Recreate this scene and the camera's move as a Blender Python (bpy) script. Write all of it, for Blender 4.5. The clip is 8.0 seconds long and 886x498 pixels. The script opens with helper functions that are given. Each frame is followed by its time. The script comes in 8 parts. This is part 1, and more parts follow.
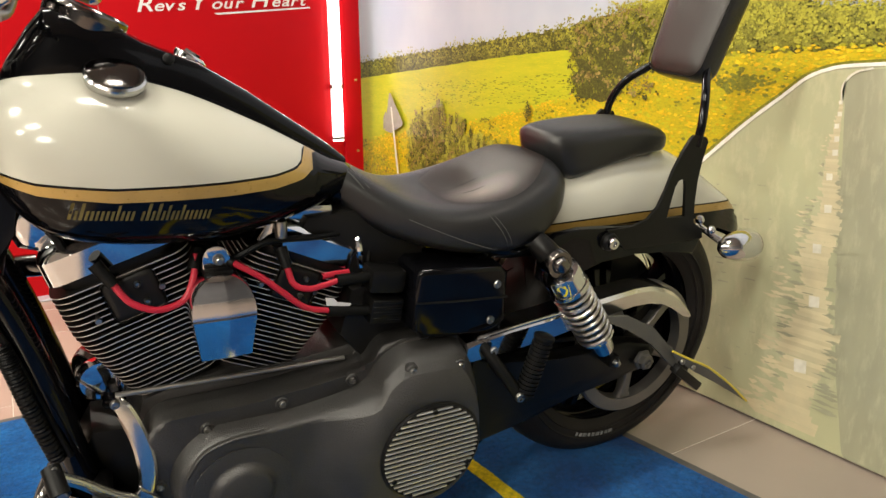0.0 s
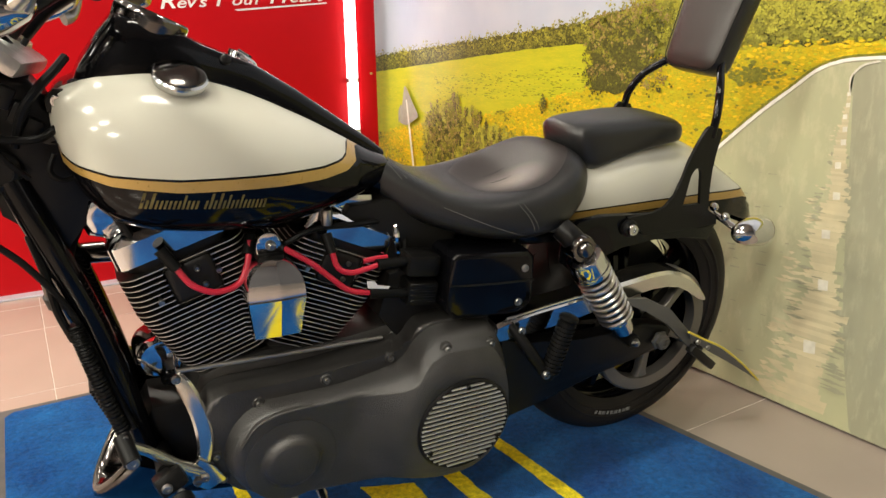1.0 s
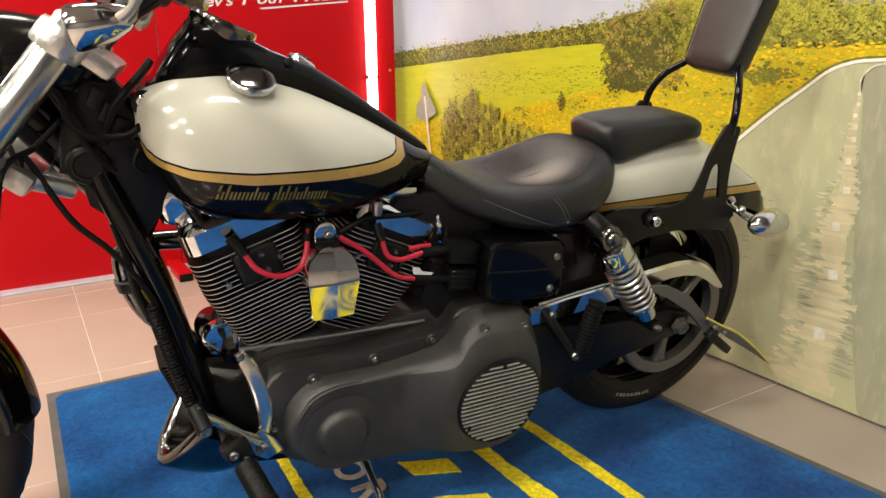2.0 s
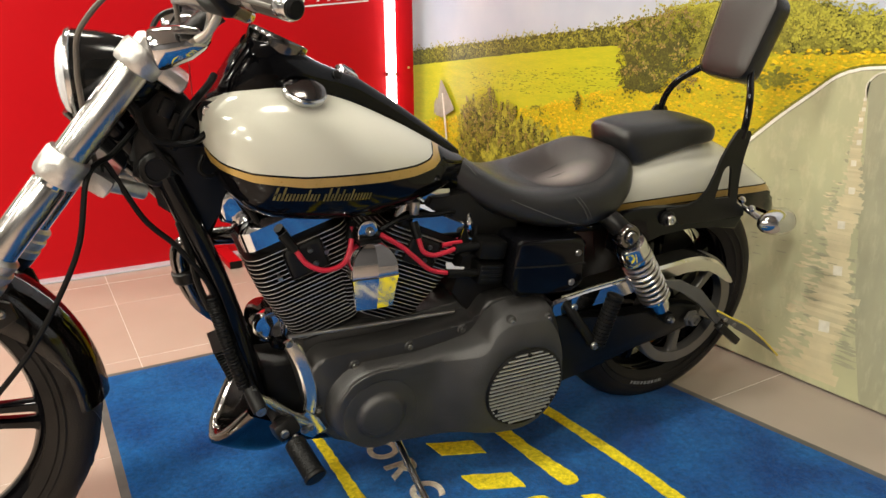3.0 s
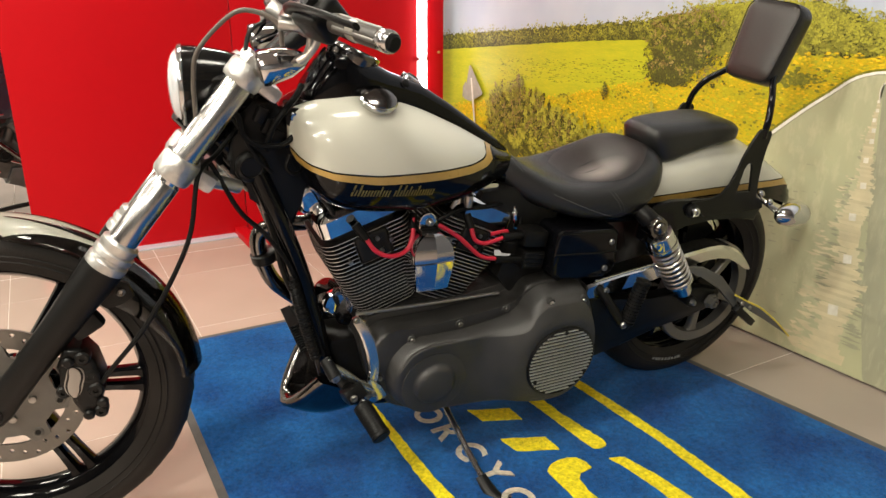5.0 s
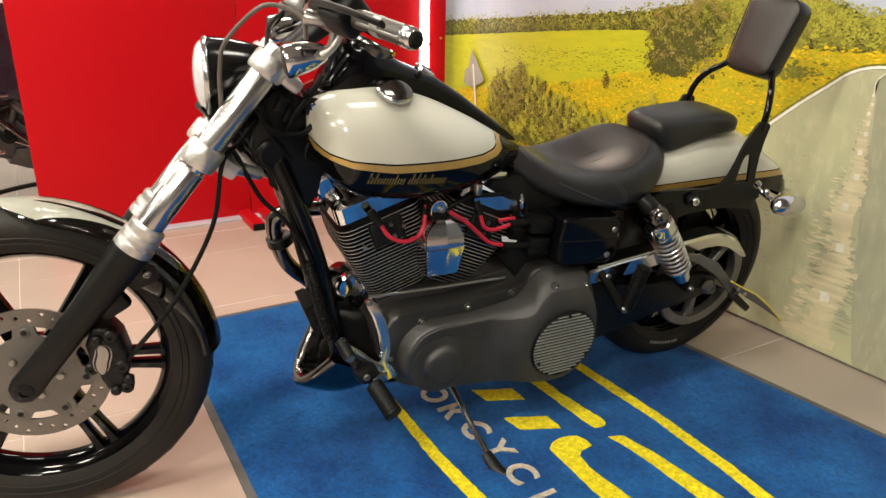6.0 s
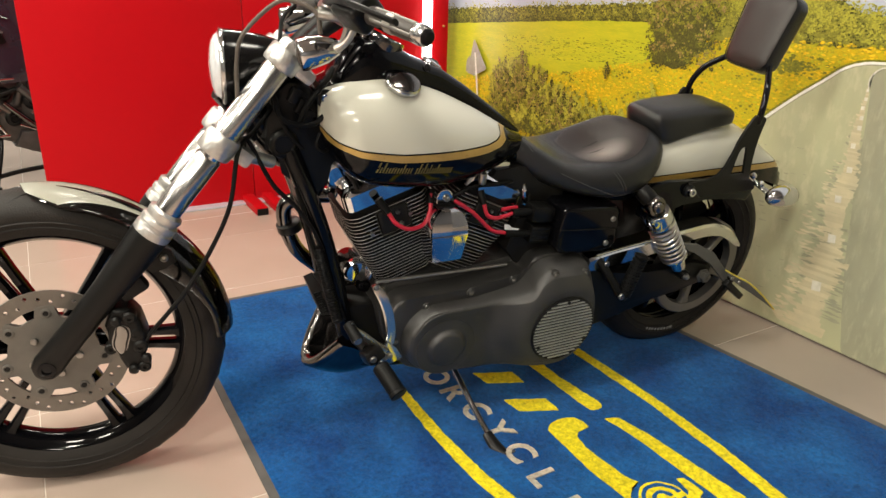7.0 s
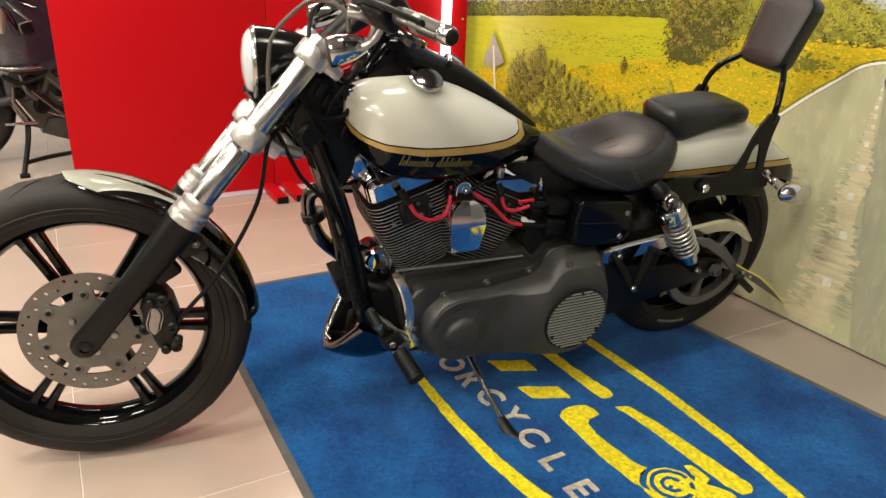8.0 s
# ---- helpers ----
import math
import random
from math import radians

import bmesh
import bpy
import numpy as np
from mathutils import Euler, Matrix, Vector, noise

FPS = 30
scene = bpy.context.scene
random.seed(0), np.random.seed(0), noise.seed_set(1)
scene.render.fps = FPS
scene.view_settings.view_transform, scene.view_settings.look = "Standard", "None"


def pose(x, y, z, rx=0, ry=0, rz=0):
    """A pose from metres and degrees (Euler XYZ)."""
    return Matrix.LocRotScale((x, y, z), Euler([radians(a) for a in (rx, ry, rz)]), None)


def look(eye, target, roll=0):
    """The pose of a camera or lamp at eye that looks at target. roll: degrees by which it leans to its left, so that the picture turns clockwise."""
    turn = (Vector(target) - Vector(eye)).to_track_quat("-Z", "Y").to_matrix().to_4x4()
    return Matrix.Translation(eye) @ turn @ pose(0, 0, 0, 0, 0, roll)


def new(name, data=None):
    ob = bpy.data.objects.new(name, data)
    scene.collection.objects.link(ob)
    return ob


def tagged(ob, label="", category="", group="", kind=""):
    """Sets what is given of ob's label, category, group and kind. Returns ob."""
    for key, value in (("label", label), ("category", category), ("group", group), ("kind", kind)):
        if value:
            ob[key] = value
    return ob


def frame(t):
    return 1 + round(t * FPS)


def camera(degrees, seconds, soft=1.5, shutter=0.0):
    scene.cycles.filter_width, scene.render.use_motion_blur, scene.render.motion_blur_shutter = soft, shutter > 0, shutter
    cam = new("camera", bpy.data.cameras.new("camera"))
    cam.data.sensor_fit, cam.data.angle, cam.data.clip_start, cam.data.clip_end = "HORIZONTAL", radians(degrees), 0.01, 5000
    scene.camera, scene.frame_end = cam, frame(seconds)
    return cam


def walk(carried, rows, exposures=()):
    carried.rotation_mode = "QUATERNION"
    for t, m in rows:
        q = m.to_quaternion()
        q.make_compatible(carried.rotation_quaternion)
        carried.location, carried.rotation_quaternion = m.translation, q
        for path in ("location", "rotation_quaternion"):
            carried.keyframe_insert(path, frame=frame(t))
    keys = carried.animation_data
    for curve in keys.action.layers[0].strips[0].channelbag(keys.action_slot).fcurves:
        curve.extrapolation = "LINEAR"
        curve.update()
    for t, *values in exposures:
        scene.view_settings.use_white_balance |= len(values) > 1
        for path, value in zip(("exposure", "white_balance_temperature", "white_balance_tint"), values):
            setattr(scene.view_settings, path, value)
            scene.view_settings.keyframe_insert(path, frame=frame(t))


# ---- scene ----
cam = camera(64.8, 8.0)
PATH = [
    (0, (-0.217, -1.152, 0.859), (0.805, 0.496, 0.37), -0.3),
    (0.5, (-0.258, -1.172, 0.862), (0.757, 0.477, 0.359), -0.5),
    (1, (-0.299, -1.192, 0.869), (0.709, 0.458, 0.357), -0.7),
    (1.5, (-0.353, -1.214, 0.876), (0.651, 0.435, 0.355), -0.6),
    (2.8, (-0.48, -1.279, 0.912), (0.505, 0.374, 0.367), -0.5),
    (3, (-0.497, -1.293, 0.923), (0.482, 0.36, 0.37), -0.4),
    (3.5, (-0.544, -1.316, 0.943), (0.423, 0.34, 0.374), -0.3),
    (4, (-0.582, -1.337, 0.964), (0.374, 0.318, 0.375), -0.1),
    (4.5, (-0.611, -1.355, 0.99), (0.338, 0.297, 0.379), 0.1),
    (5, (-0.647, -1.376, 1.003), (0.297, 0.271, 0.373), 0.2),
    (6.5, (-0.725, -1.417, 1.038), (0.232, 0.195, 0.341), 1.3),
    (7, (-0.744, -1.437, 1.048), (0.209, 0.17, 0.334), 1.6),
    (7.5, (-0.768, -1.456, 1.059), (0.173, 0.151, 0.329), 1.9),
    (8, (-0.781, -1.475, 1.068), (0.135, 0.141, 0.327), 2.1),
]
walk(cam, [(t, look(eye, target, roll)) for t, eye, target, roll in PATH], [(0.0, 0.15), (3.0, 0.06), (6.5, -0.02), (8.0, -0.07)])


# ---------------------------------------------------------------- world and light
world = bpy.data.worlds.new("showroom_air")
scene.world = world
world.use_nodes = True
world.node_tree.nodes["Background"].inputs[0].default_value = (0.80, 0.85, 0.95, 1)
world.node_tree.nodes["Background"].inputs[1].default_value = 0.08


def ceiling_lamp(x, y, sx, sy, watts, z=2.93):
    lamp = bpy.data.lights.new("ceiling_panel_light", "AREA")
    lamp.shape, lamp.size, lamp.size_y, lamp.energy = "RECTANGLE", sx, sy, watts
    lamp.color = (1.0, 0.945, 0.80)
    ob = new("ceiling_panel_light", lamp)
    ob.matrix_world = pose(x, y, z)
    return ob


# unseen lamps; (0.7, 2.6) added for seat and mural, far ones boosted as fill
LAMPS = [(-1.9, 1.0, 30), (-0.4, 1.0, 17), (0.7, 2.6, 30), (-1.9, -0.6, 60), (0.15, -0.6, 22), (-1.9, -2.2, 46), (-3.4, -0.6, 44), (-3.4, -2.6, 66), (-2.6, 3.3, 56), (-3.5, 1.4, 30), (-5.4, -0.4, 105), (-2.6, -4.4, 135), (-6.4, 1.8, 56)]
for lx, ly, watts in LAMPS:
    ceiling_lamp(lx, ly, 0.60, 0.30, watts)

# ---------------------------------------------------------------- materials


def material(name, colour, rough=0.5, metal=0.0, colour2=None, scale=8.0, amount=0.5, bump=0.0, bump_scale=60.0,
             coat=0.0, rough_var=0.08, spread=0.0, sheen=0.0, spec=0.5, clear=0.0):
    """Principled surface with two scales of variation in tone, gloss and relief."""
    m = bpy.data.materials.new(name)
    m.use_nodes = True
    nt = m.node_tree
    n, l = nt.nodes, nt.links
    b = n["Principled BSDF"]
    c2 = colour2 or tuple(v * 0.82 for v in colour)
    tc = n.new("ShaderNodeTexCoord")
    big = n.new("ShaderNodeTexNoise")
    big.inputs["Scale"].default_value, big.inputs["Detail"].default_value = scale, 6
    l.new(tc.outputs["Object"], big.inputs["Vector"])
    fine = n.new("ShaderNodeTexNoise")
    fine.inputs["Scale"].default_value, fine.inputs["Detail"].default_value = bump_scale, 5
    l.new(tc.outputs["Object"], fine.inputs["Vector"])
    ramp = n.new("ShaderNodeMapRange")
    ramp.inputs[1].default_value, ramp.inputs[2].default_value = 0.35, 0.68
    l.new(big.outputs["Fac"], ramp.inputs[0])
    amt = n.new("ShaderNodeMath")
    amt.operation = "MULTIPLY"
    amt.inputs[1].default_value = amount
    l.new(ramp.outputs[0], amt.inputs[0])
    mix = n.new("ShaderNodeMix")
    mix.data_type = "RGBA"
    mix.inputs[6].default_value, mix.inputs[7].default_value = (*colour, 1), (*c2, 1)
    l.new(amt.outputs[0], mix.inputs[0])
    out = mix.outputs[2]
    if spread:
        info = n.new("ShaderNodeObjectInfo")
        isl = n.new("ShaderNodeNewGeometry")
        add = n.new("ShaderNodeMath")
        add.operation = "ADD"
        l.new(info.outputs["Random"], add.inputs[0])
        l.new(isl.outputs["Random Per Island"], add.inputs[1])
        fr = n.new("ShaderNodeMath")
        fr.operation = "FRACT"
        l.new(add.outputs[0], fr.inputs[0])
        mr = n.new("ShaderNodeMapRange")
        mr.inputs[3].default_value, mr.inputs[4].default_value = 1 - spread, 1 + spread
        l.new(fr.outputs[0], mr.inputs[0])
        hsv = n.new("ShaderNodeHueSaturation")
        l.new(mr.outputs[0], hsv.inputs["Value"])
        l.new(out, hsv.inputs["Color"])
        out = hsv.outputs[0]
    l.new(out, b.inputs["Base Color"])
    rr = n.new("ShaderNodeMapRange")
    rr.inputs[3].default_value, rr.inputs[4].default_value = max(0.02, rough - rough_var), min(1, rough + rough_var)
    l.new(fine.outputs["Fac"], rr.inputs[0])
    l.new(rr.outputs[0], b.inputs["Roughness"])
    b.inputs["Metallic"].default_value = metal
    b.inputs["Specular IOR Level"].default_value = spec
    b.inputs["Coat Weight"].default_value = coat
    b.inputs["Coat Roughness"].default_value = 0.04
    b.inputs["Sheen Weight"].default_value = sheen
    b.inputs["Transmission Weight"].default_value = clear
    if bump:
        bp = n.new("ShaderNodeBump")
        bp.inputs["Strength"].default_value, bp.inputs["Distance"].default_value = bump, 0.004
        l.new(fine.outputs["Fac"], bp.inputs["Height"])
        l.new(bp.outputs[0], b.inputs["Normal"])
    return m


def glow(name, colour, strength):
    m = bpy.data.materials.new(name)
    m.use_nodes = True
    b = m.node_tree.nodes["Principled BSDF"]
    b.inputs["Base Color"].default_value = (0.9, 0.9, 0.9, 1)
    b.inputs["Emission Color"].default_value = (*colour, 1)
    b.inputs["Emission Strength"].default_value = strength
    return m


BLACK_GLOSS = material("black_gloss_paint", (0.0022, 0.0022, 0.0028), 0.085, 0, (0.0035, 0.0035, 0.0045), 6, 0.5, 0, 90, rough_var=0.03, spec=0.22)
BLACK_SHELL = material("black_lamp_shell", (0.0030, 0.0029, 0.0030), 0.15, 0, (0.005, 0.0048, 0.0048), 10, 0.5, 0, 90, rough_var=0.04, spec=0.30)
BLACK_SATIN = material("black_satin_metal", (0.0030, 0.0029, 0.0028), 0.38, 0.0, (0.006, 0.0057, 0.0054), 14, 0.6, 0.05, 220, spec=0.22)
BLACK_WRINKLE = material("black_crackle_enamel", (0.0150, 0.0142, 0.0135), 0.40, 0.0, (0.033, 0.031, 0.029), 11, 0.8, 0.42, 420, rough_var=0.14, spec=0.72)
FIN_BLACK = material("black_engine_enamel", (0.0055, 0.0051, 0.0047), 0.42, 0.0, (0.011, 0.0101, 0.0092), 16, 0.6, 0.1, 260, spec=0.25)
FIN_EDGE = material("machined_fin_edge", (0.60, 0.57, 0.53), 0.46, 0.8, (0.40, 0.375, 0.345), 30, 0.7, 0.1, 200)
CREAM = material("cream_pearl_paint", (0.53, 0.52, 0.445), 0.16, 0, (0.49, 0.48, 0.405), 5, 0.5, 0, 90, coat=0.3, rough_var=0.04, spec=0.35)
GOLD = material("gold_stripe_paint", (0.46, 0.29, 0.075), 0.30, 0.25, (0.37, 0.23, 0.055), 20, 0.6, 0.03, 240, coat=0.6)
EMBLEM = material("faded_gold_lettering", (0.30, 0.235, 0.070), 0.35, 0.2, (0.17, 0.135, 0.045), 40, 0.8, 0, 200)
CHROME = material("chrome", (0.66, 0.66, 0.67), 0.07, 1.0, (0.56, 0.56, 0.58), 12, 0.4, 0, 180, rough_var=0.035)
ALUMINIUM = material("brushed_aluminium", (0.34, 0.33, 0.315), 0.30, 1.0, (0.29, 0.283, 0.27), 6, 0.4, 0.0, 260, rough_var=0.03)
SPRING = material("bright_spring_steel", (0.62, 0.60, 0.57), 0.32, 1.0, (0.50, 0.48, 0.46), 30, 0.5, 0.0, 240)
FORK_ALU = material("polished_fork_aluminium", (0.50, 0.49, 0.475), 0.20, 1.0, (0.42, 0.41, 0.40), 9, 0.5, 0.0, 260, rough_var=0.03)
CAST_ALU = material("cast_fork_aluminium", (0.56, 0.55, 0.53), 0.38, 0.9, (0.40, 0.39, 0.375), 55, 0.7, 0.40, 95, rough_var=0.12)
SATIN = material("satin_silver_guard", (0.52, 0.50, 0.45), 0.34, 0.85, (0.44, 0.42, 0.38), 14, 0.6, 0.02, 240)
POLISHED = material("polished_guard", (0.72, 0.71, 0.67), 0.20, 1.0, (0.62, 0.61, 0.58), 14, 0.6, 0.0, 240, rough_var=0.05)
ALUMINIUM_BRIGHT = material("polished_aluminium", (0.62, 0.61, 0.58), 0.17, 1.0, (0.54, 0.53, 0.50), 9, 0.5, 0.0, 240, rough_var=0.05)
SLAT = material("milled_slat", (0.62, 0.61, 0.58), 0.48, 0.85, (0.50, 0.49, 0.46), 20, 0.5, 0.02, 240)
SILVER = material("silver_wheel_paint", (0.19, 0.18, 0.165), 0.40, 0.7, (0.145, 0.138, 0.13), 14, 0.6, 0.04, 240)
DARK_CHROME = material("smoked_chrome", (0.16, 0.15, 0.145), 0.14, 1.0, (0.10, 0.095, 0.09), 14, 0.5, 0.02, 200)
BLACK_MIRROR = material("black_clearcoat", (0.004, 0.0035, 0.003), 0.06, 0, (0.006, 0.005, 0.0045), 6, 0.5, 0, 90, rough_var=0.02, spec=0.9)
STEEL = material("ground_disc_steel", (0.165, 0.152, 0.136), 0.42, 0.8, (0.13, 0.12, 0.108), 40, 0.6, 0.06, 320)
BOLT = material("zinc_bolt", (0.34, 0.33, 0.31), 0.34, 1.0, (0.22, 0.21, 0.20), 60, 0.6, 0.05, 300)
RUBBER = material("tyre_rubber", (0.0105, 0.0086, 0.0074), 0.58, 0, (0.020, 0.0168, 0.0146), 11, 0.7, 0.2, 300, spec=0.26)
RUBBER_SMOOTH = material("black_rubber_hose", (0.0026, 0.0026, 0.0026), 0.46, 0, (0.005, 0.0048, 0.0046), 22, 0.6, 0.08, 260, spec=0.16)
LEATHER = material("black_vinyl", (0.0095, 0.0097, 0.0102), 0.32, 0, (0.016, 0.0158, 0.0158), 7, 0.6, 0.20, 520, rough_var=0.12, spec=0.46)
LEATHER_WARM = material("worn_vinyl_painted_sheen", (0.040, 0.032, 0.030), 0.34, 0, (0.062, 0.049, 0.045), 6, 0.6, 0.16, 520, rough_var=0.07, spec=0.9)
LEATHER_BROWN = material("dark_brown_vinyl", (0.017, 0.0125, 0.0110), 0.36, 0, (0.027, 0.020, 0.0175), 6, 0.6, 0.20, 520, rough_var=0.09, spec=0.5)


def paint_sheen(m, at, radius, colour):
    """A soft highlight and dust painted pale into the vinyl, fading out from its middle."""
    nt = m.node_tree
    n, l = nt.nodes, nt.links
    p = n["Principled BSDF"]
    src = p.inputs["Base Color"].links[0].from_socket
    tc = next(k for k in n if k.type == "TEX_COORD")
    mp = n.new("ShaderNodeMapping")
    mp.inputs["Location"].default_value = [-a / r for a, r in zip(at, radius)]
    mp.inputs["Scale"].default_value = [1 / r for r in radius]
    l.new(tc.outputs["Object"], mp.inputs["Vector"])
    gr = n.new("ShaderNodeTexGradient")
    gr.gradient_type = "SPHERICAL"
    l.new(mp.outputs[0], gr.inputs["Vector"])
    mx = n.new("ShaderNodeMix")
    mx.data_type = "RGBA"
    l.new(gr.outputs["Fac"], mx.inputs[0])
    l.new(src, mx.inputs[6])
    mx.inputs[7].default_value = (*colour, 1)
    l.new(mx.outputs[2], p.inputs["Base Color"])


# highlight of the seat dish, put into the insert's colour
paint_sheen(LEATHER_WARM, (0.462, -0.046, 0.660), (0.075, 0.064, 0.20), (0.44, 0.385, 0.35))
THREAD = material("grey_thread", (0.07, 0.068, 0.066), 0.7)
RED_LEAD = material("red_silicone_lead", (0.47, 0.013, 0.036), 0.40, 0, (0.38, 0.010, 0.026), 25, 0.5, 0.05, 240)
CARRIER = material("satin_carrier", (0.135, 0.127, 0.115), 0.45, 0.6, (0.105, 0.098, 0.09), 30, 0.6, 0.05, 300)
ROD = material("dull_steel_rod", (0.46, 0.44, 0.41), 0.36, 1.0, (0.34, 0.325, 0.30), 60, 0.6, 0.05, 300)
GLASS = material("headlamp_glass", (0.66, 0.68, 0.71), 0.14, 0.3, (0.50, 0.53, 0.57), 16, 0.6, 0.25, 90, coat=0.6)
AMBER = material("smoked_signal_lens", (0.03, 0.022, 0.018), 0.20, 0, None, 20, 0.3)
CABLE = material("brown_grey_cable_sleeve", (0.075, 0.062, 0.052), 0.38, 0, (0.10, 0.084, 0.070), 30, 0.6, 0.05, 240, spec=0.5)
SOFT_CHROME = material("dulled_chrome", (0.58, 0.58, 0.58), 0.19, 1.0, (0.48, 0.48, 0.49), 12, 0.5, 0, 180, rough_var=0.05)
GRIP_RUBBER = material("worn_grip_rubber", (0.045, 0.040, 0.036), 0.45, 0, (0.07, 0.062, 0.055), 20, 0.6, 0.1, 260)
GREY_PLASTIC = material("grey_plastic", (0.085, 0.082, 0.078), 0.40, 0, (0.065, 0.063, 0.06), 12, 0.6, 0.06, 200)
YELLOW_EDGE = material("yellow_plate_edge", (0.72, 0.56, 0.05), 0.45)
LIGHT_BOX = material("pale_relay", (0.7, 0.7, 0.72), 0.5)

FLOOR_TILE = material("beige_porcelain_tile", (0.435, 0.337, 0.283), 0.20, 0, (0.39, 0.300, 0.250), 3, 0.6, 0.02, 40, rough_var=0.07, spread=0.03)
FLOOR_TILE_GREYER = material("grey_brown_porcelain_tile", (0.335, 0.280, 0.238), 0.24, 0, (0.295, 0.245, 0.208), 3, 0.6, 0.02, 40, rough_var=0.07, spread=0.03)
GROUT = material("tile_grout", (0.60, 0.52, 0.45), 0.8, 0, None, 40, 0.5, 0.1, 200)
def pile(name, dark, light):
    """Cut pile: broad scuffs, tufts and single fibres."""
    m = material(name, dark, 0.95, 0, light, 5, 0.85, 1.0, 420, sheen=0.06, spec=0.06)
    nt = m.node_tree
    n, l = nt.nodes, nt.links
    p = n["Principled BSDF"]
    src = p.inputs["Base Color"].links[0].from_socket
    tc = next(k for k in n if k.type == "TEX_COORD")
    t2 = n.new("ShaderNodeTexNoise")
    t2.inputs["Scale"].default_value, t2.inputs["Detail"].default_value, t2.inputs["Roughness"].default_value = 75, 10, 0.88
    l.new(tc.outputs["Object"], t2.inputs["Vector"])
    mr = n.new("ShaderNodeMapRange")
    mr.inputs[1].default_value, mr.inputs[2].default_value = 0.3, 0.7
    mr.inputs[3].default_value, mr.inputs[4].default_value = 0.28, 1.75
    l.new(t2.outputs["Fac"], mr.inputs[0])
    hsv = n.new("ShaderNodeHueSaturation")
    l.new(mr.outputs[0], hsv.inputs["Value"])
    l.new(src, hsv.inputs["Color"])
    # sparse dark scuffs and trodden dirt
    t3 = n.new("ShaderNodeTexNoise")
    t3.inputs["Scale"].default_value, t3.inputs["Detail"].default_value, t3.inputs["Roughness"].default_value = 13, 9, 0.8
    l.new(tc.outputs["Object"], t3.inputs["Vector"])
    sc = n.new("ShaderNodeMapRange")
    sc.inputs[1].default_value, sc.inputs[2].default_value = 0.60, 0.74
    sc.inputs[4].default_value = 0.8
    l.new(t3.outputs["Fac"], sc.inputs[0])
    mx = n.new("ShaderNodeMix")
    mx.data_type = "RGBA"
    l.new(sc.outputs[0], mx.inputs[0])
    l.new(hsv.outputs[0], mx.inputs[6])
    mx.inputs[7].default_value = (*[v * 0.38 for v in dark], 1)
    l.new(mx.outputs[2], p.inputs["Base Color"])
    return m


CARPET = pile("blue_carpet_pile", (0.0014, 0.043, 0.178), (0.0085, 0.112, 0.335))
CARPET_EDGE = material("dark_rubber_edging", (0.07, 0.068, 0.065), 0.75, 0, (0.11, 0.10, 0.095), 18, 0.7, 0.15, 200)
CARPET_YELLOW = pile("yellow_carpet_pile", (0.80, 0.67, 0.012), (0.72, 0.58, 0.010))
CARPET_CREAM = pile("cream_carpet_pile", (0.56, 0.49, 0.38), (0.38, 0.35, 0.30))
RED_PANEL = material("red_laminate", (0.46, 0.0052, 0.0095), 0.36, 0, (0.43, 0.0046, 0.0085), 2, 0.5, 0.02, 60, rough_var=0.05, spec=0.09)
WHITE_PAINT = material("white_paint", (0.80, 0.79, 0.77), 0.5, 0, (0.74, 0.73, 0.71), 3, 0.5, 0.03, 120)
PALE_STRIP = material("pale_lavender_strip", (0.62, 0.62, 0.70), 0.36, 0.3, (0.52, 0.52, 0.60), 6, 0.6, 0.02, 120)
WORN_WHITE = material("worn_white_lettering", (0.30, 0.29, 0.27), 0.6, 0, (0.10, 0.095, 0.09), 90, 0.9, 0.05, 200)
# for walls out of view, dark so that gloss black reflects little
WALL_DARK = material("dark_unseen_wall", (0.14, 0.14, 0.15), 0.6, 0, (0.11, 0.11, 0.12), 2, 0.6, 0.04, 120)
CEILING_GREY = material("grey_ceiling_board", (0.32, 0.315, 0.30), 0.8, 0, (0.28, 0.275, 0.265), 3, 0.5, 0.05, 120)
WALL_GREY = material("grey_wall_paint", (0.70, 0.70, 0.70), 0.6, 0, (0.64, 0.64, 0.64), 2, 0.6, 0.04, 120)
TUBE_GLOW = glow("light_tube", (1.0, 0.96, 0.93), 2.6)
PANEL_GLOW = glow("ceiling_diffuser", (1.0, 0.96, 0.90), 6.0)

# ---------------------------------------------------------------- mesh helpers


def part(name, bm, mat, parent=None, label="", smooth=True, normals=True, angle=38):
    if normals:
        bmesh.ops.recalc_face_normals(bm, faces=bm.faces)
    me = bpy.data.meshes.new(name)
    bm.to_mesh(me)
    bm.free()
    for mm in (mat if isinstance(mat, (list, tuple)) else [mat]):
        me.materials.append(mm)
    if smooth:
        me.shade_smooth()
        me.set_sharp_from_angle(angle=radians(angle))
    ob = new(name, me)
    if parent is not None:
        ob.parent = parent
    if label:
        tagged(ob, label)
    return ob


def empty(name, m=None):
    ob = new(name)
    ob.empty_display_size = 0.1
    if m is not None:
        ob.matrix_world = m
    return ob


def box(bm, size, m=None, bevel=0.0, seg=2):
    r = bmesh.ops.create_cube(bm, size=1.0, matrix=Matrix.Diagonal((*size, 1)))
    vs = r["verts"]
    if bevel:
        es = list({e for v in vs for e in v.link_edges})
        b = bmesh.ops.bevel(bm, geom=es, offset=bevel, segments=seg, profile=0.6, affect="EDGES")
        vs = list({v for f in b["faces"] for v in f.verts} | {v for v in vs if v.is_valid})
    if m is not None:
        bmesh.ops.transform(bm, matrix=m, verts=vs)
    return vs


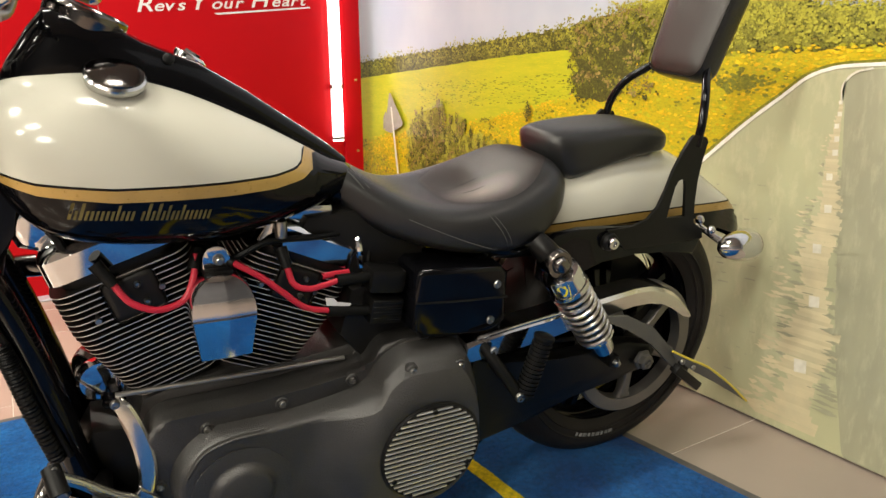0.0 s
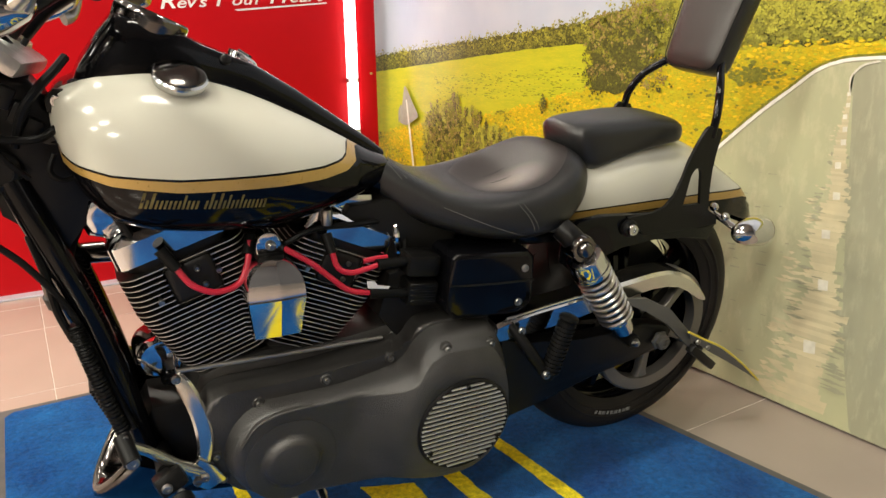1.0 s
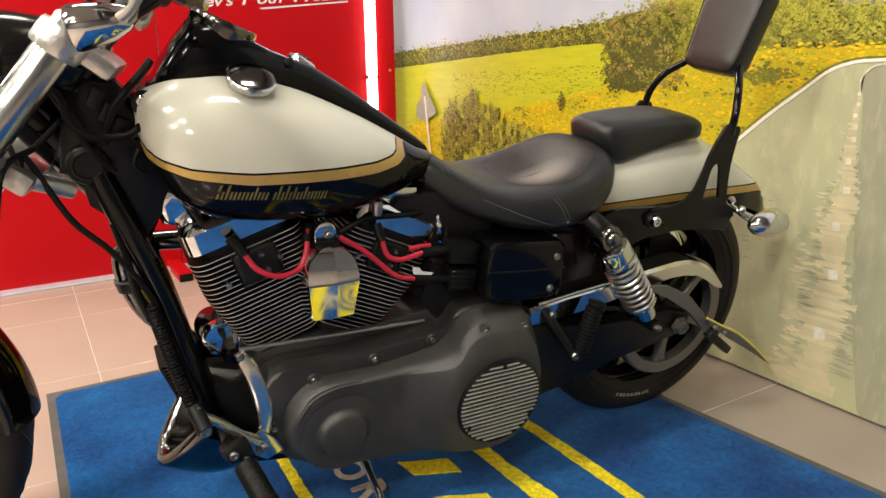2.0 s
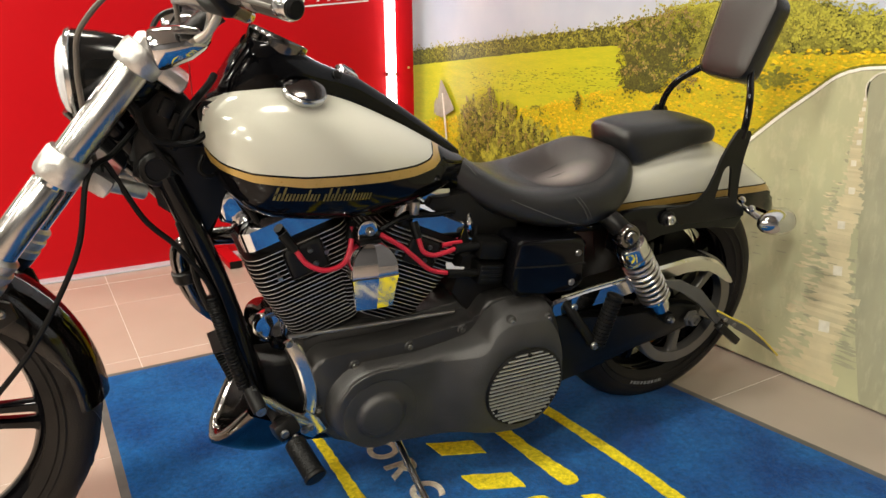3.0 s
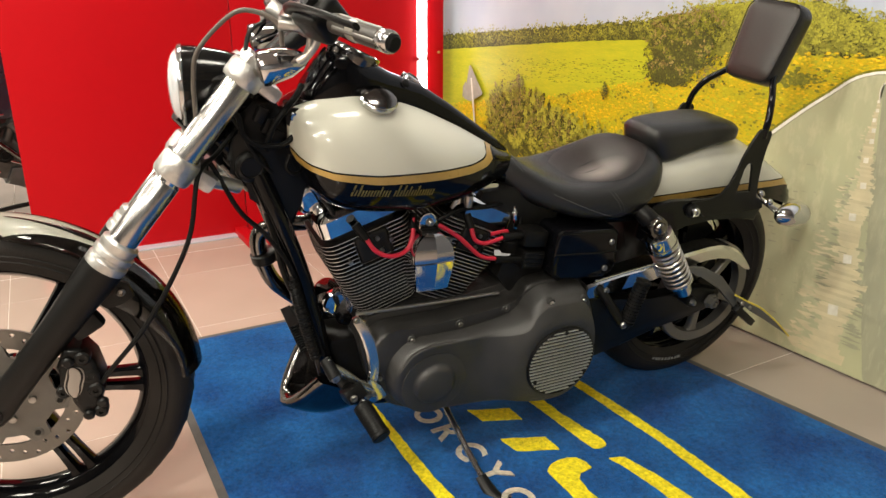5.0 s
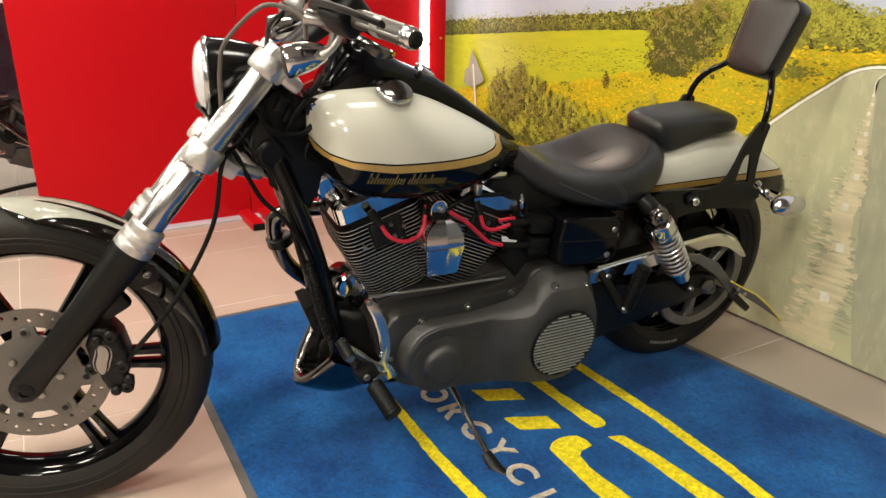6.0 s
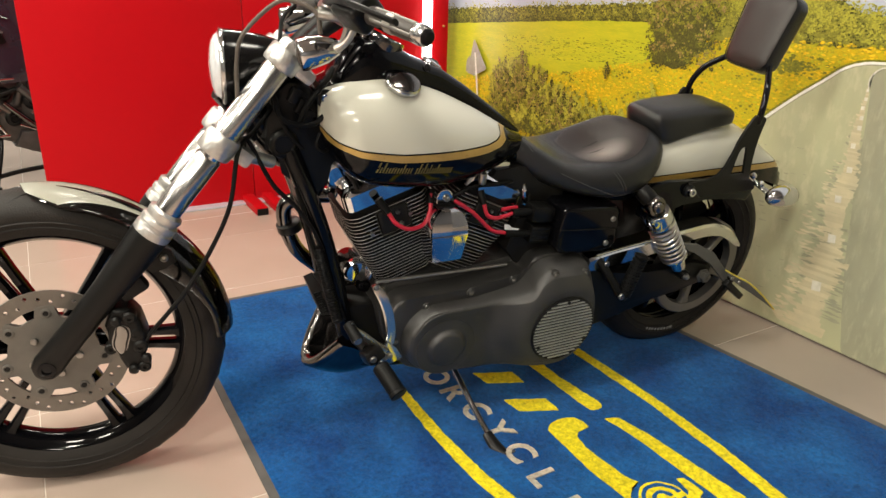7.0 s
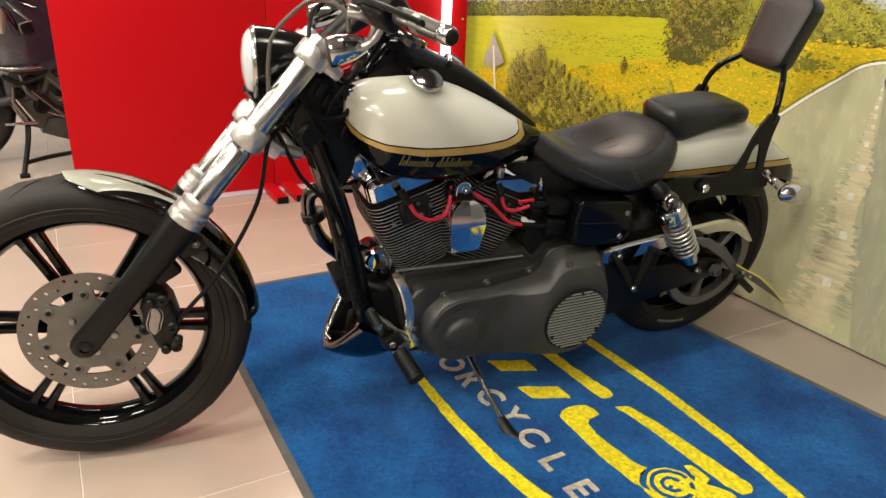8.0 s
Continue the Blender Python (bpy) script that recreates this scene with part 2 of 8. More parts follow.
def smooth_line(pts, n=8):
    """Points on a Catmull-Rom curve through pts."""
    p = [Vector(q) for q in pts]
    p = [p[0] * 2 - p[1]] + p + [p[-1] * 2 - p[-2]]
    out = []
    for i in range(1, len(p) - 2):
        for k in range(n):
            t = k / n
            a, b, c, d = p[i - 1:i + 3]
            out.append(0.5 * (2 * b + (c - a) * t + (2 * a - 5 * b + 4 * c - d) * t * t + (3 * b - a - 3 * c + d) * t ** 3))
    return out + [p[-2]]


def tube(bm, pts, r, n=10, smooth_n=6, caps=True, flat=1.0):
    """A swept tube; r is a number or a list of radii along pts."""
    line = smooth_line(pts, smooth_n) if smooth_n else [Vector(q) for q in pts]
    k = len(line)
    rr = [r] * k if isinstance(r, (int, float)) else [float(np.interp(i / (k - 1) * (len(r) - 1), range(len(r)), r)) for i in range(k)]
    up = Vector((0, 0, 1))
    t0 = (line[1] - line[0]).normalized()
    if abs(t0.z) > 0.9:
        up = Vector((0, 1, 0))
    rings = []
    side = t0.cross(up).normalized()
    for i, q in enumerate(line):
        t = (line[min(i + 1, k - 1)] - line[max(i - 1, 0)]).normalized()
        side = (side - t * side.dot(t)).normalized()
        v = t.cross(side)
        rings.append([bm.verts.new(q + (side * math.cos(a) + v * flat * math.sin(a)) * rr[i]) for a in [2 * math.pi * j / n for j in range(n)]])
    for a, b in zip(rings, rings[1:]):
        for j in range(n):
            bm.faces.new((a[j], a[(j + 1) % n], b[(j + 1) % n], b[j]))
    if caps:
        bm.faces.new(rings[0][::-1])
        bm.faces.new(rings[-1])
    return rings


def lathe(bm, profile, n=32, m=None, caps=True):
    """profile: (radius, height) rows turned round the z axis, then moved by m."""
    rings = []
    for r, h in profile:
        rings.append([bm.verts.new((r * math.cos(2 * math.pi * j / n), r * math.sin(2 * math.pi * j / n), h)) for j in range(n)])
    for a, b in zip(rings, rings[1:]):
        for j in range(n):
            bm.faces.new((a[j], a[(j + 1) % n], b[(j + 1) % n], b[j]))
    if caps:
        bm.faces.new(rings[0][::-1])
        bm.faces.new(rings[-1])
    if m is not None:
        bmesh.ops.transform(bm, matrix=m, verts=[v for r in rings for v in r])
    return rings


def loft(bm, rings, closed=True, caps=True):
    vr = [[bm.verts.new(p) for p in r] for r in rings]
    n = len(vr[0])
    for a, b in zip(vr, vr[1:]):
        for j in range(n if closed else n - 1):
            f = (a[j], a[(j + 1) % n], b[(j + 1) % n], b[j])
            bm.faces.new(f)
    if caps:
        bm.faces.new(vr[0][::-1])
        bm.faces.new(vr[-1])
    return vr


def slab(bm, outline, y0, y1, bevel=0.0, seg=2, plane="xz"):
    """An outline in the x-z plane (or another) given thickness from y0 to y1."""
    def at(p, d):
        return (p[0], d, p[1]) if plane == "xz" else ((p[0], p[1], d) if plane == "xy" else (d, p[0], p[1]))
    a = [bm.verts.new(at(p, y0)) for p in outline]
    b = [bm.verts.new(at(p, y1)) for p in outline]
    n = len(a)
    fa = bm.faces.new(a)
    fb = bm.faces.new(b[::-1])
    for j in range(n):
        bm.faces.new((a[j], b[j], b[(j + 1) % n], a[(j + 1) % n]))
    if bevel:
        es = list(fa.edges) + list(fb.edges)
        bmesh.ops.bevel(bm, geom=es, offset=bevel, segments=seg, profile=0.6, affect="EDGES", clamp_overlap=True)


def curve_at(x, rows):
    xs, ys = zip(*rows)
    return float(np.interp(x, xs, ys))


def smooth_at(x, rows):
    """Cubic through rows (x, value), held monotone between the rows."""
    xs = [r[0] for r in rows]
    ys = [r[1] for r in rows]
    if x <= xs[0]:
        return ys[0]
    if x >= xs[-1]:
        return ys[-1]
    i = max(k for k in range(len(xs) - 1) if xs[k] <= x)
    def slope(k):
        if k == 0 or k == len(xs) - 1:
            j = min(k, len(xs) - 2)
            return (ys[j + 1] - ys[j]) / (xs[j + 1] - xs[j])
        return (ys[k + 1] - ys[k - 1]) / (xs[k + 1] - xs[k - 1])
    h = xs[i + 1] - xs[i]
    t = (x - xs[i]) / h
    return ((2 * t ** 3 - 3 * t * t + 1) * ys[i] + (t ** 3 - 2 * t * t + t) * h * slope(i) + (-2 * t ** 3 + 3 * t * t) * ys[i + 1] + (t ** 3 - t * t) * h * slope(i + 1))


TO_Y = Matrix.Rotation(radians(90), 4, "X")      # turns z to -y: outwards on the near side


def on_side(x, y, z):
    """A pose whose z axis points out of the near side of the motorcycle."""
    return Matrix.Translation((x, y, z)) @ TO_Y


def bolt(parent, x, y, z, r=0.007, h=0.006, mat=None, m=None):
    bm = bmesh.new()
    lathe(bm, [(r, 0), (r, h * 0.7), (r * 0.85, h), (r * 0.5, h), (r * 0.45, h * 0.55)], 12, m or on_side(x, y, z))
    return part("bolt", bm, mat or BOLT, parent)

# ---------------------------------------------------------------- the showroom
# floor: grout bed and porcelain tiles; tile edge 0.555 m
bm = bmesh.new()
slab(bm, [(-8, -6), (1.42, -6), (1.42, 5), (-8, 5)], -0.06, -0.0009, plane="xy")
floor = tagged(part("floor", bm, GROUT, None, smooth=False), "polished beige porcelain tile floor of a showroom", "floor", kind="structure")

# walls with thickness, ceiling; unseen south and west walls darken reflections in black paint
def wall(name, x0, x1, y0, y1, z1, mat, label):
    b = bmesh.new()
    slab(b, [(x0, y0), (x1, y0), (x1, y1), (x0, y1)], -0.05, z1, plane="xy")
    return tagged(part(name, b, mat, None, smooth=False), label, "wall", kind="structure")

wall("wall_east", 1.324, 1.42, -6.0, 5.0, 3.0, WALL_DARK, "painted wall behind the printed mural")
wall("wall_west", -8.1, -8.0, -6.0, 5.0, 3.0, WALL_DARK, "unseen dark wall that closes the room")
wall("wall_south", -8.1, 1.42, -6.1, -6.0, 3.0, WALL_DARK, "unseen dark wall that closes the room")
wall("wall_north", -8.1, 1.42, 5.0, 5.1, 3.0, WALL_GREY, "pale grey wall at the back of the showroom")
bm = bmesh.new()
slab(bm, [(-8.1, -6.1), (1.42, -6.1), (1.42, 5.1), (-8.1, 5.1)], 3.0, 3.1, plane="xy")
tagged(part("ceiling", bm, CEILING_GREY, None, smooth=False), "grey showroom ceiling", "ceiling", kind="structure")

# ceiling lights that hold the lamps
def ceiling_light(x, y):
    e = empty("ceiling_light", pose(x, y, 2.95))
    b = bmesh.new()
    box(b, (0.66, 0.36, 0.05), pose(0, 0, 0.025), 0.006)
    part("frame", b, WHITE_PAINT, e)
    b = bmesh.new()
    box(b, (0.60, 0.30, 0.008), pose(0, 0, -0.004), 0.002)
    part("diffuser", b, PANEL_GLOW, e)
    return tagged(e, "white oblong ceiling light with a lit diffuser", "ceiling light", "ceiling lights")

for lx, ly, watts in LAMPS:
    ceiling_light(lx, ly)

# ---------------------------------------------------------------- red display panels
PY = 1.93
panel = empty("display_panel", pose(0, PY, 0))
for x0, x1 in ((-0.742, 0.149), (0.153, 1.085)):
    bm = bmesh.new()
    box(bm, (x1 - x0, 0.03, 2.16), pose((x0 + x1) / 2, 0.015, 1.09), 0.002)
    part("board", bm, RED_PANEL, panel)
bm = bmesh.new()
box(bm, (0.088, 0.05, 2.16), pose(1.196, 0.015, 1.09), 0.003)
part("post", bm, RED_PANEL, panel, "red upright post with a pin")
bm = bmesh.new()
box(bm, (0.064, 0.03, 2.16), pose(1.1185, 0.022, 1.09), 0.002)
part("channel", bm, RED_PANEL, panel)
for z in (0.83, 0.50):
    bm = bmesh.new()
    lathe(bm, [(0.006, 0), (0.006, 0.01), (0.004, 0.012)], 10, Matrix.Translation((1.21, -0.01, z)) @ TO_Y)
    part("pin", bm, GOLD, panel)
for fx in (0.115, 0.21):
    bm = bmesh.new()
    box(bm, (0.055, 0.46, 0.035), pose(fx, -0.02, 0.0185), 0.004)
    foot = part("foot", bm, RED_PANEL, panel, "red flat foot bar on the floor")
    bm = bmesh.new()
    box(bm, (0.052, 0.006, 0.03), pose(fx, -0.253, 0.0185), 0.001)
    part("end_cap", bm, BLACK_SATIN, foot)
bm = bmesh.new()
box(bm, (1.86, 0.060, 0.009), pose(0.205, -0.026, 0.0055), 0.003)
part("base_rail", bm, PALE_STRIP, panel, "pale lavender strip at the foot of the panels", smooth=False)
# slogan in white, a letter at a time
def letter_mesh(ch, size, shear=0.0, extrude=0.0008, offset=0.0):
    cu = bpy.data.curves.new("letter", "FONT")
    cu.body, cu.size, cu.shear, cu.extrude, cu.offset = ch, size, shear, extrude, offset
    tmp = new("letter", cu)
    bpy.context.view_layer.update()
    me = bpy.data.meshes.new_from_object(tmp.evaluated_get(bpy.context.evaluated_depsgraph_get()))
    bpy.data.objects.remove(tmp)
    return me

SLOGAN = Matrix.Translation((0.288, -0.002, 1.098)) @ Matrix.Rotation(radians(-4.4), 4, "Y") @ Matrix.Rotation(radians(90), 4, "X")
cursor = 0.0
letters = []
for ch in "Revs Your Heart":
    if ch == " ":
        cursor += 0.020
        continue
    me = letter_mesh(ch, 0.092 if ch in "RYH" else 0.070, 0.30, 0.0008, 0.0008)
    me.materials.append(WHITE_PAINT)
    xs = [v.co.x for v in me.vertices]
    wide = (max(xs) - min(xs))
    letters.append((me, cursor - min(xs)))
    cursor += wide + 0.004
for me, at in letters:
    ob = new("letter", me)
    ob.parent = panel
    ob.matrix_basis = SLOGAN @ Matrix.Diagonal((0.712 / cursor, 0.86, 1, 1)) @ Matrix.Translation((at, 0, 0))
bm = bmesh.new()
slab(bm, [(0.585, 1.104), (0.60, 1.098), (1.006, 1.140), (1.005, 1.146)], -0.0025, -0.001)
part("underline", bm, WHITE_PAINT, panel)
tagged(panel, "freestanding glossy red display panels with white slogan lettering", "display panel")

lamp_strip = empty("light_strip", pose(1.112, PY, 0))
bm = bmesh.new()
box(bm, (0.05, 0.022, 1.62), pose(0, -0.012, 1.36), 0.004)
part("diffuser", bm, TUBE_GLOW, lamp_strip, "glowing white diffuser")
for z in (0.80, 0.565):
    bm = bmesh.new()
    box(bm, (0.054, 0.024, 0.02 if z > 0.7 else 0.012), pose(0, -0.012, z), 0.003)
    part("bracket", bm, ALUMINIUM, lamp_strip)
tagged(lamp_strip, "vertical white light strip fixed on a red panel", "light strip")
sl = bpy.data.lights.new("strip_light", "AREA")
sl.shape, sl.size, sl.size_y, sl.energy, sl.color = "RECTANGLE", 0.04, 1.5, 3, (1, 0.96, 0.93)
slo = new("strip_light", sl)
slo.matrix_world = Matrix.Translation((1.112, PY - 0.03, 1.36)) @ Matrix.Rotation(radians(90), 4, "X")

# ---------------------------------------------------------------- carpet with woven print
CX0, CX1, CY0, CY1 = -0.436, 1.035, -2.2, 0.824
carpet = tagged(empty("carpet"), "blue carpet mat with woven yellow road markings and cream lettering", "carpet")
bm = bmesh.new()
slab(bm, [(CX0, CY0), (1.035, CY0), (1.035, -0.704), (0.900, 0.702), (0.900, CY1), (CX0, CY1)], 0.0002, 0.0062, 0.002, plane="xy")
part("backing", bm, CARPET_EDGE, carpet, "dark rubber edging")
bm = bmesh.new()
nx, ny = 60, 120
def edge_x(y):
    """The long edge by the wall runs a little askew."""
    return min(1.035, max(0.900, 0.977 - 0.096 * (y + 0.1)))
vs = [[bm.verts.new((CX0 + 0.018 + (edge_x(CY0 + (CY1 - CY0) * j / ny) - CX0 - 0.036) * i / nx, CY0 + 0.018 + (CY1 - CY0 - 0.036) * j / ny,
                     0.0092 + 0.0010 * noise.noise((i * 0.35, j * 0.35, 3)))) for j in range(ny + 1)] for i in range(nx + 1)]
for i in range(nx):
    for j in range(ny):
        bm.faces.new((vs[i][j], vs[i + 1][j], vs[i + 1][j + 1], vs[i][j + 1]))
rim = [v for v in bm.verts if v.is_boundary]
for v in rim:
    v.co.z = 0.006
part("carpet_face", bm, CARPET, carpet)


def ragged(pts, step=0.012, jitter=0.0014):
    """An outline with the slightly ragged edge of cut pile."""
    out = []
    for (ax, ay), (bx, by) in zip(pts, pts[1:] + pts[:1]):
        k = max(1, int(math.hypot(bx - ax, by - ay) / step))
        for j in range(k):
            out.append((ax + (bx - ax) * j / k + random.uniform(-jitter, jitter), ay + (by - ay) * j / k + random.uniform(-jitter, jitter)))
    return out


def woven(name, pts, mat=None, label="", top=0.0118):
    b = bmesh.new()
    slab(b, ragged(pts), 0.0060, top, plane="xy")
    bmesh.ops.triangulate(b, faces=[f for f in b.faces if len(f.verts) > 4])
    return part(name, b, mat or CARPET_YELLOW, carpet, label, smooth=False)


def arc(cx, cy, r, a0, a1, n=14):
    return [(cx + r * math.cos(radians(a0 + (a1 - a0) * j / n)), cy + r * math.sin(radians(a0 + (a1 - a0) * j / n))) for j in range(n + 1)]

# long thin line, right band, left curved line, dashes
woven("road_line", [(0.545, 0.30), (0.575, 0.30), (0.588, -0.10), (0.590, -0.34), (0.578, -0.56), (0.548, -0.80), (0.50, -1.05), (0.47, -1.05), (0.512, -0.80), (0.545, -0.56), (0.558, -0.34), (0.556, -0.10)])
woven("road_band", [(0.388, 0.10), (0.430, 0.10), (0.428, -0.13), (0.440, -0.27)] + arc(0.4175, -0.280, 0.0225, 0, -150, 10) + [(0.394, -0.26), (0.393, -0.15)])
woven("road_band", [(0.402, -0.342), (0.436, -0.358), (0.452, -0.44), (0.462, -0.58), (0.472, -0.715), (0.466, -0.728), (0.452, -0.733), (0.430, -0.728), (0.419, -0.69), (0.417, -0.58), (0.414, -0.425)])
woven("road_line", [(-0.005, 0.20), (0.018, 0.20), (0.010, -0.03), (0.005, -0.20), (0.012, -0.38), (0.030, -0.50), (0.06, -0.62), (0.10, -0.74), (0.062, -0.74), (0.022, -0.62), (-0.008, -0.50), (-0.022, -0.38), (-0.026, -0.20), (-0.016, -0.03)])
for yy in (0.155, 0.003, -0.150):
    woven("dash", [(0.221, yy), (0.324, yy - 0.047), (0.322, yy - 0.106), (0.228, yy - 0.062)])
woven("hook", [(0.340, -0.352), (0.306, -0.356), (0.288, -0.371), (0.279, -0.41), (0.281, -0.478), (0.288, -0.535), (0.297, -0.562)]
      + arc(0.305, -0.628, 0.064, 95, 235, 16) + [(0.238, -0.590), (0.234, -0.555), (0.231, -0.49), (0.236, -0.40), (0.241, -0.335), (0.243, -0.310), (0.262, -0.296), (0.290, -0.291), (0.318, -0.293), (0.335, -0.303), (0.342, -0.328)])
# the small rider sign: a wheel in rings, fork and rider
woven("wheel_disc", arc(0.310, -0.634, 0.056, 0, 345, 28), top=0.0121)
woven("wheel_ring", arc(0.310, -0.634, 0.050, 0, 340, 26) + arc(0.310, -0.634, 0.040, 340, 0, 26), CARPET, "blue ring in the yellow sign", 0.0130)
woven("wheel_ring", arc(0.310, -0.634, 0.026, 0, 340, 20) + arc(0.310, -0.634, 0.017, 340, 0, 20), CARPET, "blue ring in the yellow sign", 0.0130)
woven("fork_mark", [(0.300, -0.628), (0.318, -0.622), (0.352, -0.690), (0.338, -0.704)], top=0.0136)
woven("wheel_spoke", [(0.292, -0.640), (0.298, -0.646), (0.330, -0.628), (0.326, -0.621)], CARPET, top=0.0133)
woven("rider_mark", [(0.385, -0.598), (0.401, -0.604), (0.404, -0.632), (0.402, -0.660), (0.380, -0.668), (0.398, -0.690), (0.410, -0.712), (0.406, -0.740), (0.372, -0.770), (0.340, -0.775), (0.318, -0.745), (0.322, -0.715), (0.345, -0.690), (0.340, -0.672), (0.362, -0.652), (0.380, -0.640)], top=0.0124)
# lettering
WORD = "MOTORCYCLES"
for i, ch in enumerate(WORD):
    me = letter_mesh(ch, 0.098, 0.0, 0.003, 0.0022)
    me.transform(Matrix.Translation((-0.5 * (min(v.co.x for v in me.vertices) + max(v.co.x for v in me.vertices)), -0.034, 0)))
    me.materials.append(CARPET_CREAM)
    ob = new("letter", me)
    ob.parent = carpet
    s = i - 3
    ob.matrix_basis = Matrix.Translation((0.120 + 0.006 * min(s, 3) - 0.0006 * s * s, 0.035 - 0.0945 * s - 0.0006 * s * s, 0.0092)) @ Matrix.Rotation(radians(-90), 4, "Z")

# ---------------------------------------------------------------- the motorcycle
# its own axes: x to the rear, y to its right, z up; it leans on its side stand
BIKE = pose(0.047, 0.04, 0.0, 0, 0, -4.2) @ pose(0, 0, 0, 8.0, 0, 0)
bike = tagged(empty("motorcycle", BIKE), "black and cream cruiser motorcycle leaning on its side stand", "motorcycle")
# axes of the steered parts: z along the fork, origin at the front axle
FORK = Matrix.Translation((-0.822, 0, 0.341)) @ Matrix.Rotation(radians(38.8), 4, "Y") @ Matrix.Rotation(radians(-10), 4, "Z")


def fpart(name, b, mat, parent=None, label="", **k):
    """A part modelled in the fork's axes."""
    bmesh.ops.transform(b, matrix=FORK, verts=b.verts)
    return part(name, b, mat, parent or bike, label, **k)


# ---- wheels
def tyre_profile(r, w, rim):
    """(radius, offset) rows of a tyre's section, from bead to bead."""
    rows = [(rim - 0.004, -w * 0.36), (rim + 0.010, -w * 0.42)]
    for a in range(-80, 81, 10):
        s, c = math.sin(radians(a)), math.cos(radians(a))
        rows.append((r - (r - rim - 0.012) * (1 - abs(c) ** 0.62) * 0.98, w * 0.5 * (abs(s) ** 0.85) * (1 if s >= 0 else -1)))
    rows += [(rim + 0.010, w * 0.42), (rim - 0.004, w * 0.36)]
    return rows


def make_tyre(parent, m, r, w, rim, grooves, label):
    b = bmesh.new()
    lathe(b, tyre_profile(r, w, rim), 96, m @ TO_Y, caps=False)
    ty = part("tyre", b, RUBBER, parent, label, angle=60)
    # moulded ribs round both sidewalls
    for sd in (-1, 1):
        for k, (rr, yy) in enumerate(((rim + 0.016, 0.452), (rim + 0.36 * (r - rim), 0.497))):
            b = bmesh.new()
            lathe(b, [(rr - 0.0022, sd * w * yy), (rr, sd * (w * yy + 0.0014)), (rr + 0.0022, sd * w * yy), (rr, sd * (w * yy - 0.003)), (rr - 0.0022, sd * w * yy)], 80, m @ TO_Y, caps=False)
            part("sidewall_rib", b, RUBBER, ty, angle=60)
    # tread grooves as dark raised ribs cut round the crown
    for k in range(grooves):
        b = bmesh.new()
        a0 = 2 * math.pi * k / grooves
        for s in (-1, 1):
            pts = []
            for j in range(6):
                u = j / 5
                yy = s * w * (0.05 + 0.38 * u)
                rr = r - (r - rim - 0.012) * (1 - math.sqrt(max(0, 1 - (abs(yy) / (w * 0.5)) ** 2)) ** 0.62) + 0.0003
                a = a0 + u * 0.22 + (0.08 if s > 0 else 0)
                pts.append(m @ Vector((rr * math.cos(a), yy, rr * math.sin(a))))
            tube(b, pts, [0.0008, 0.0022, 0.0024, 0.0022, 0.0016, 0.0006], 5, 2)
        part("groove", b, BLACK_SATIN, ty)
    return ty


# front wheel: six paired spokes
fw = tagged(empty("front_wheel"), "black cast wheel with six paired spokes")
fw.parent = bike
FR = 0.328
FORK_AXES = FORK
FORK = FORK_AXES @ Matrix.Translation((0.004, 0.010, 0))     # the wheel sits a little to the far side
make_tyre(fw, FORK, FR, 0.112, 0.250, 26, "worn black road tyre")
b = bmesh.new()
lathe(b, [(0.252, -0.042), (0.262, -0.044), (0.264, -0.040), (0.250, -0.034), (0.236, -0.024), (0.226, -0.010), (0.226, 0.010), (0.236, 0.024), (0.250, 0.034), (0.264, 0.040), (0.262, 0.044), (0.252, 0.042), (0.247, 0.03), (0.245, 0), (0.247, -0.03)], 80, TO_Y, caps=False)
fpart("rim", b, BLACK_GLOSS, fw, angle=50)
b = bmesh.new()
lathe(b, [(0.0, -0.055), (0.034, -0.055), (0.038, -0.05), (0.05, -0.03), (0.05, 0.03), (0.038, 0.05), (0.034, 0.055), (0.0, 0.055)], 32, TO_Y, caps=False)
fpart("hub", b, BLACK_GLOSS, fw)
for k in range(6):
    for s in (-1, 1):
        b = bmesh.new()
        a = radians(60 * k + 34)
        d, n = Vector((math.cos(a), 0, math.sin(a))), Vector((-math.sin(a), 0, math.cos(a)))
        p0 = d * 0.046 + n * s * 0.010
        p1 = d * 0.236 + n * s * 0.017
        rings = []
        for u, hw, hd in ((0, 0.011, 0.024), (0.35, 0.0085, 0.017), (0.7, 0.0085, 0.014), (0.92, 0.010, 0.015), (1, 0.016, 0.020)):
            c = p0.lerp(p1, u)
            rings.append([c + n * hw * ca + Vector((0, 1, 0)) * hd * cb for ca, cb in ((-1, -0.6), (-0.6, -1), (0.6, -1), (1, -0.6), (1, 0.6), (0.6, 1), (-0.6, 1), (-1, 0.6))])
        loft(b, rings)
        fpart("spoke", b, BLACK_GLOSS, fw)
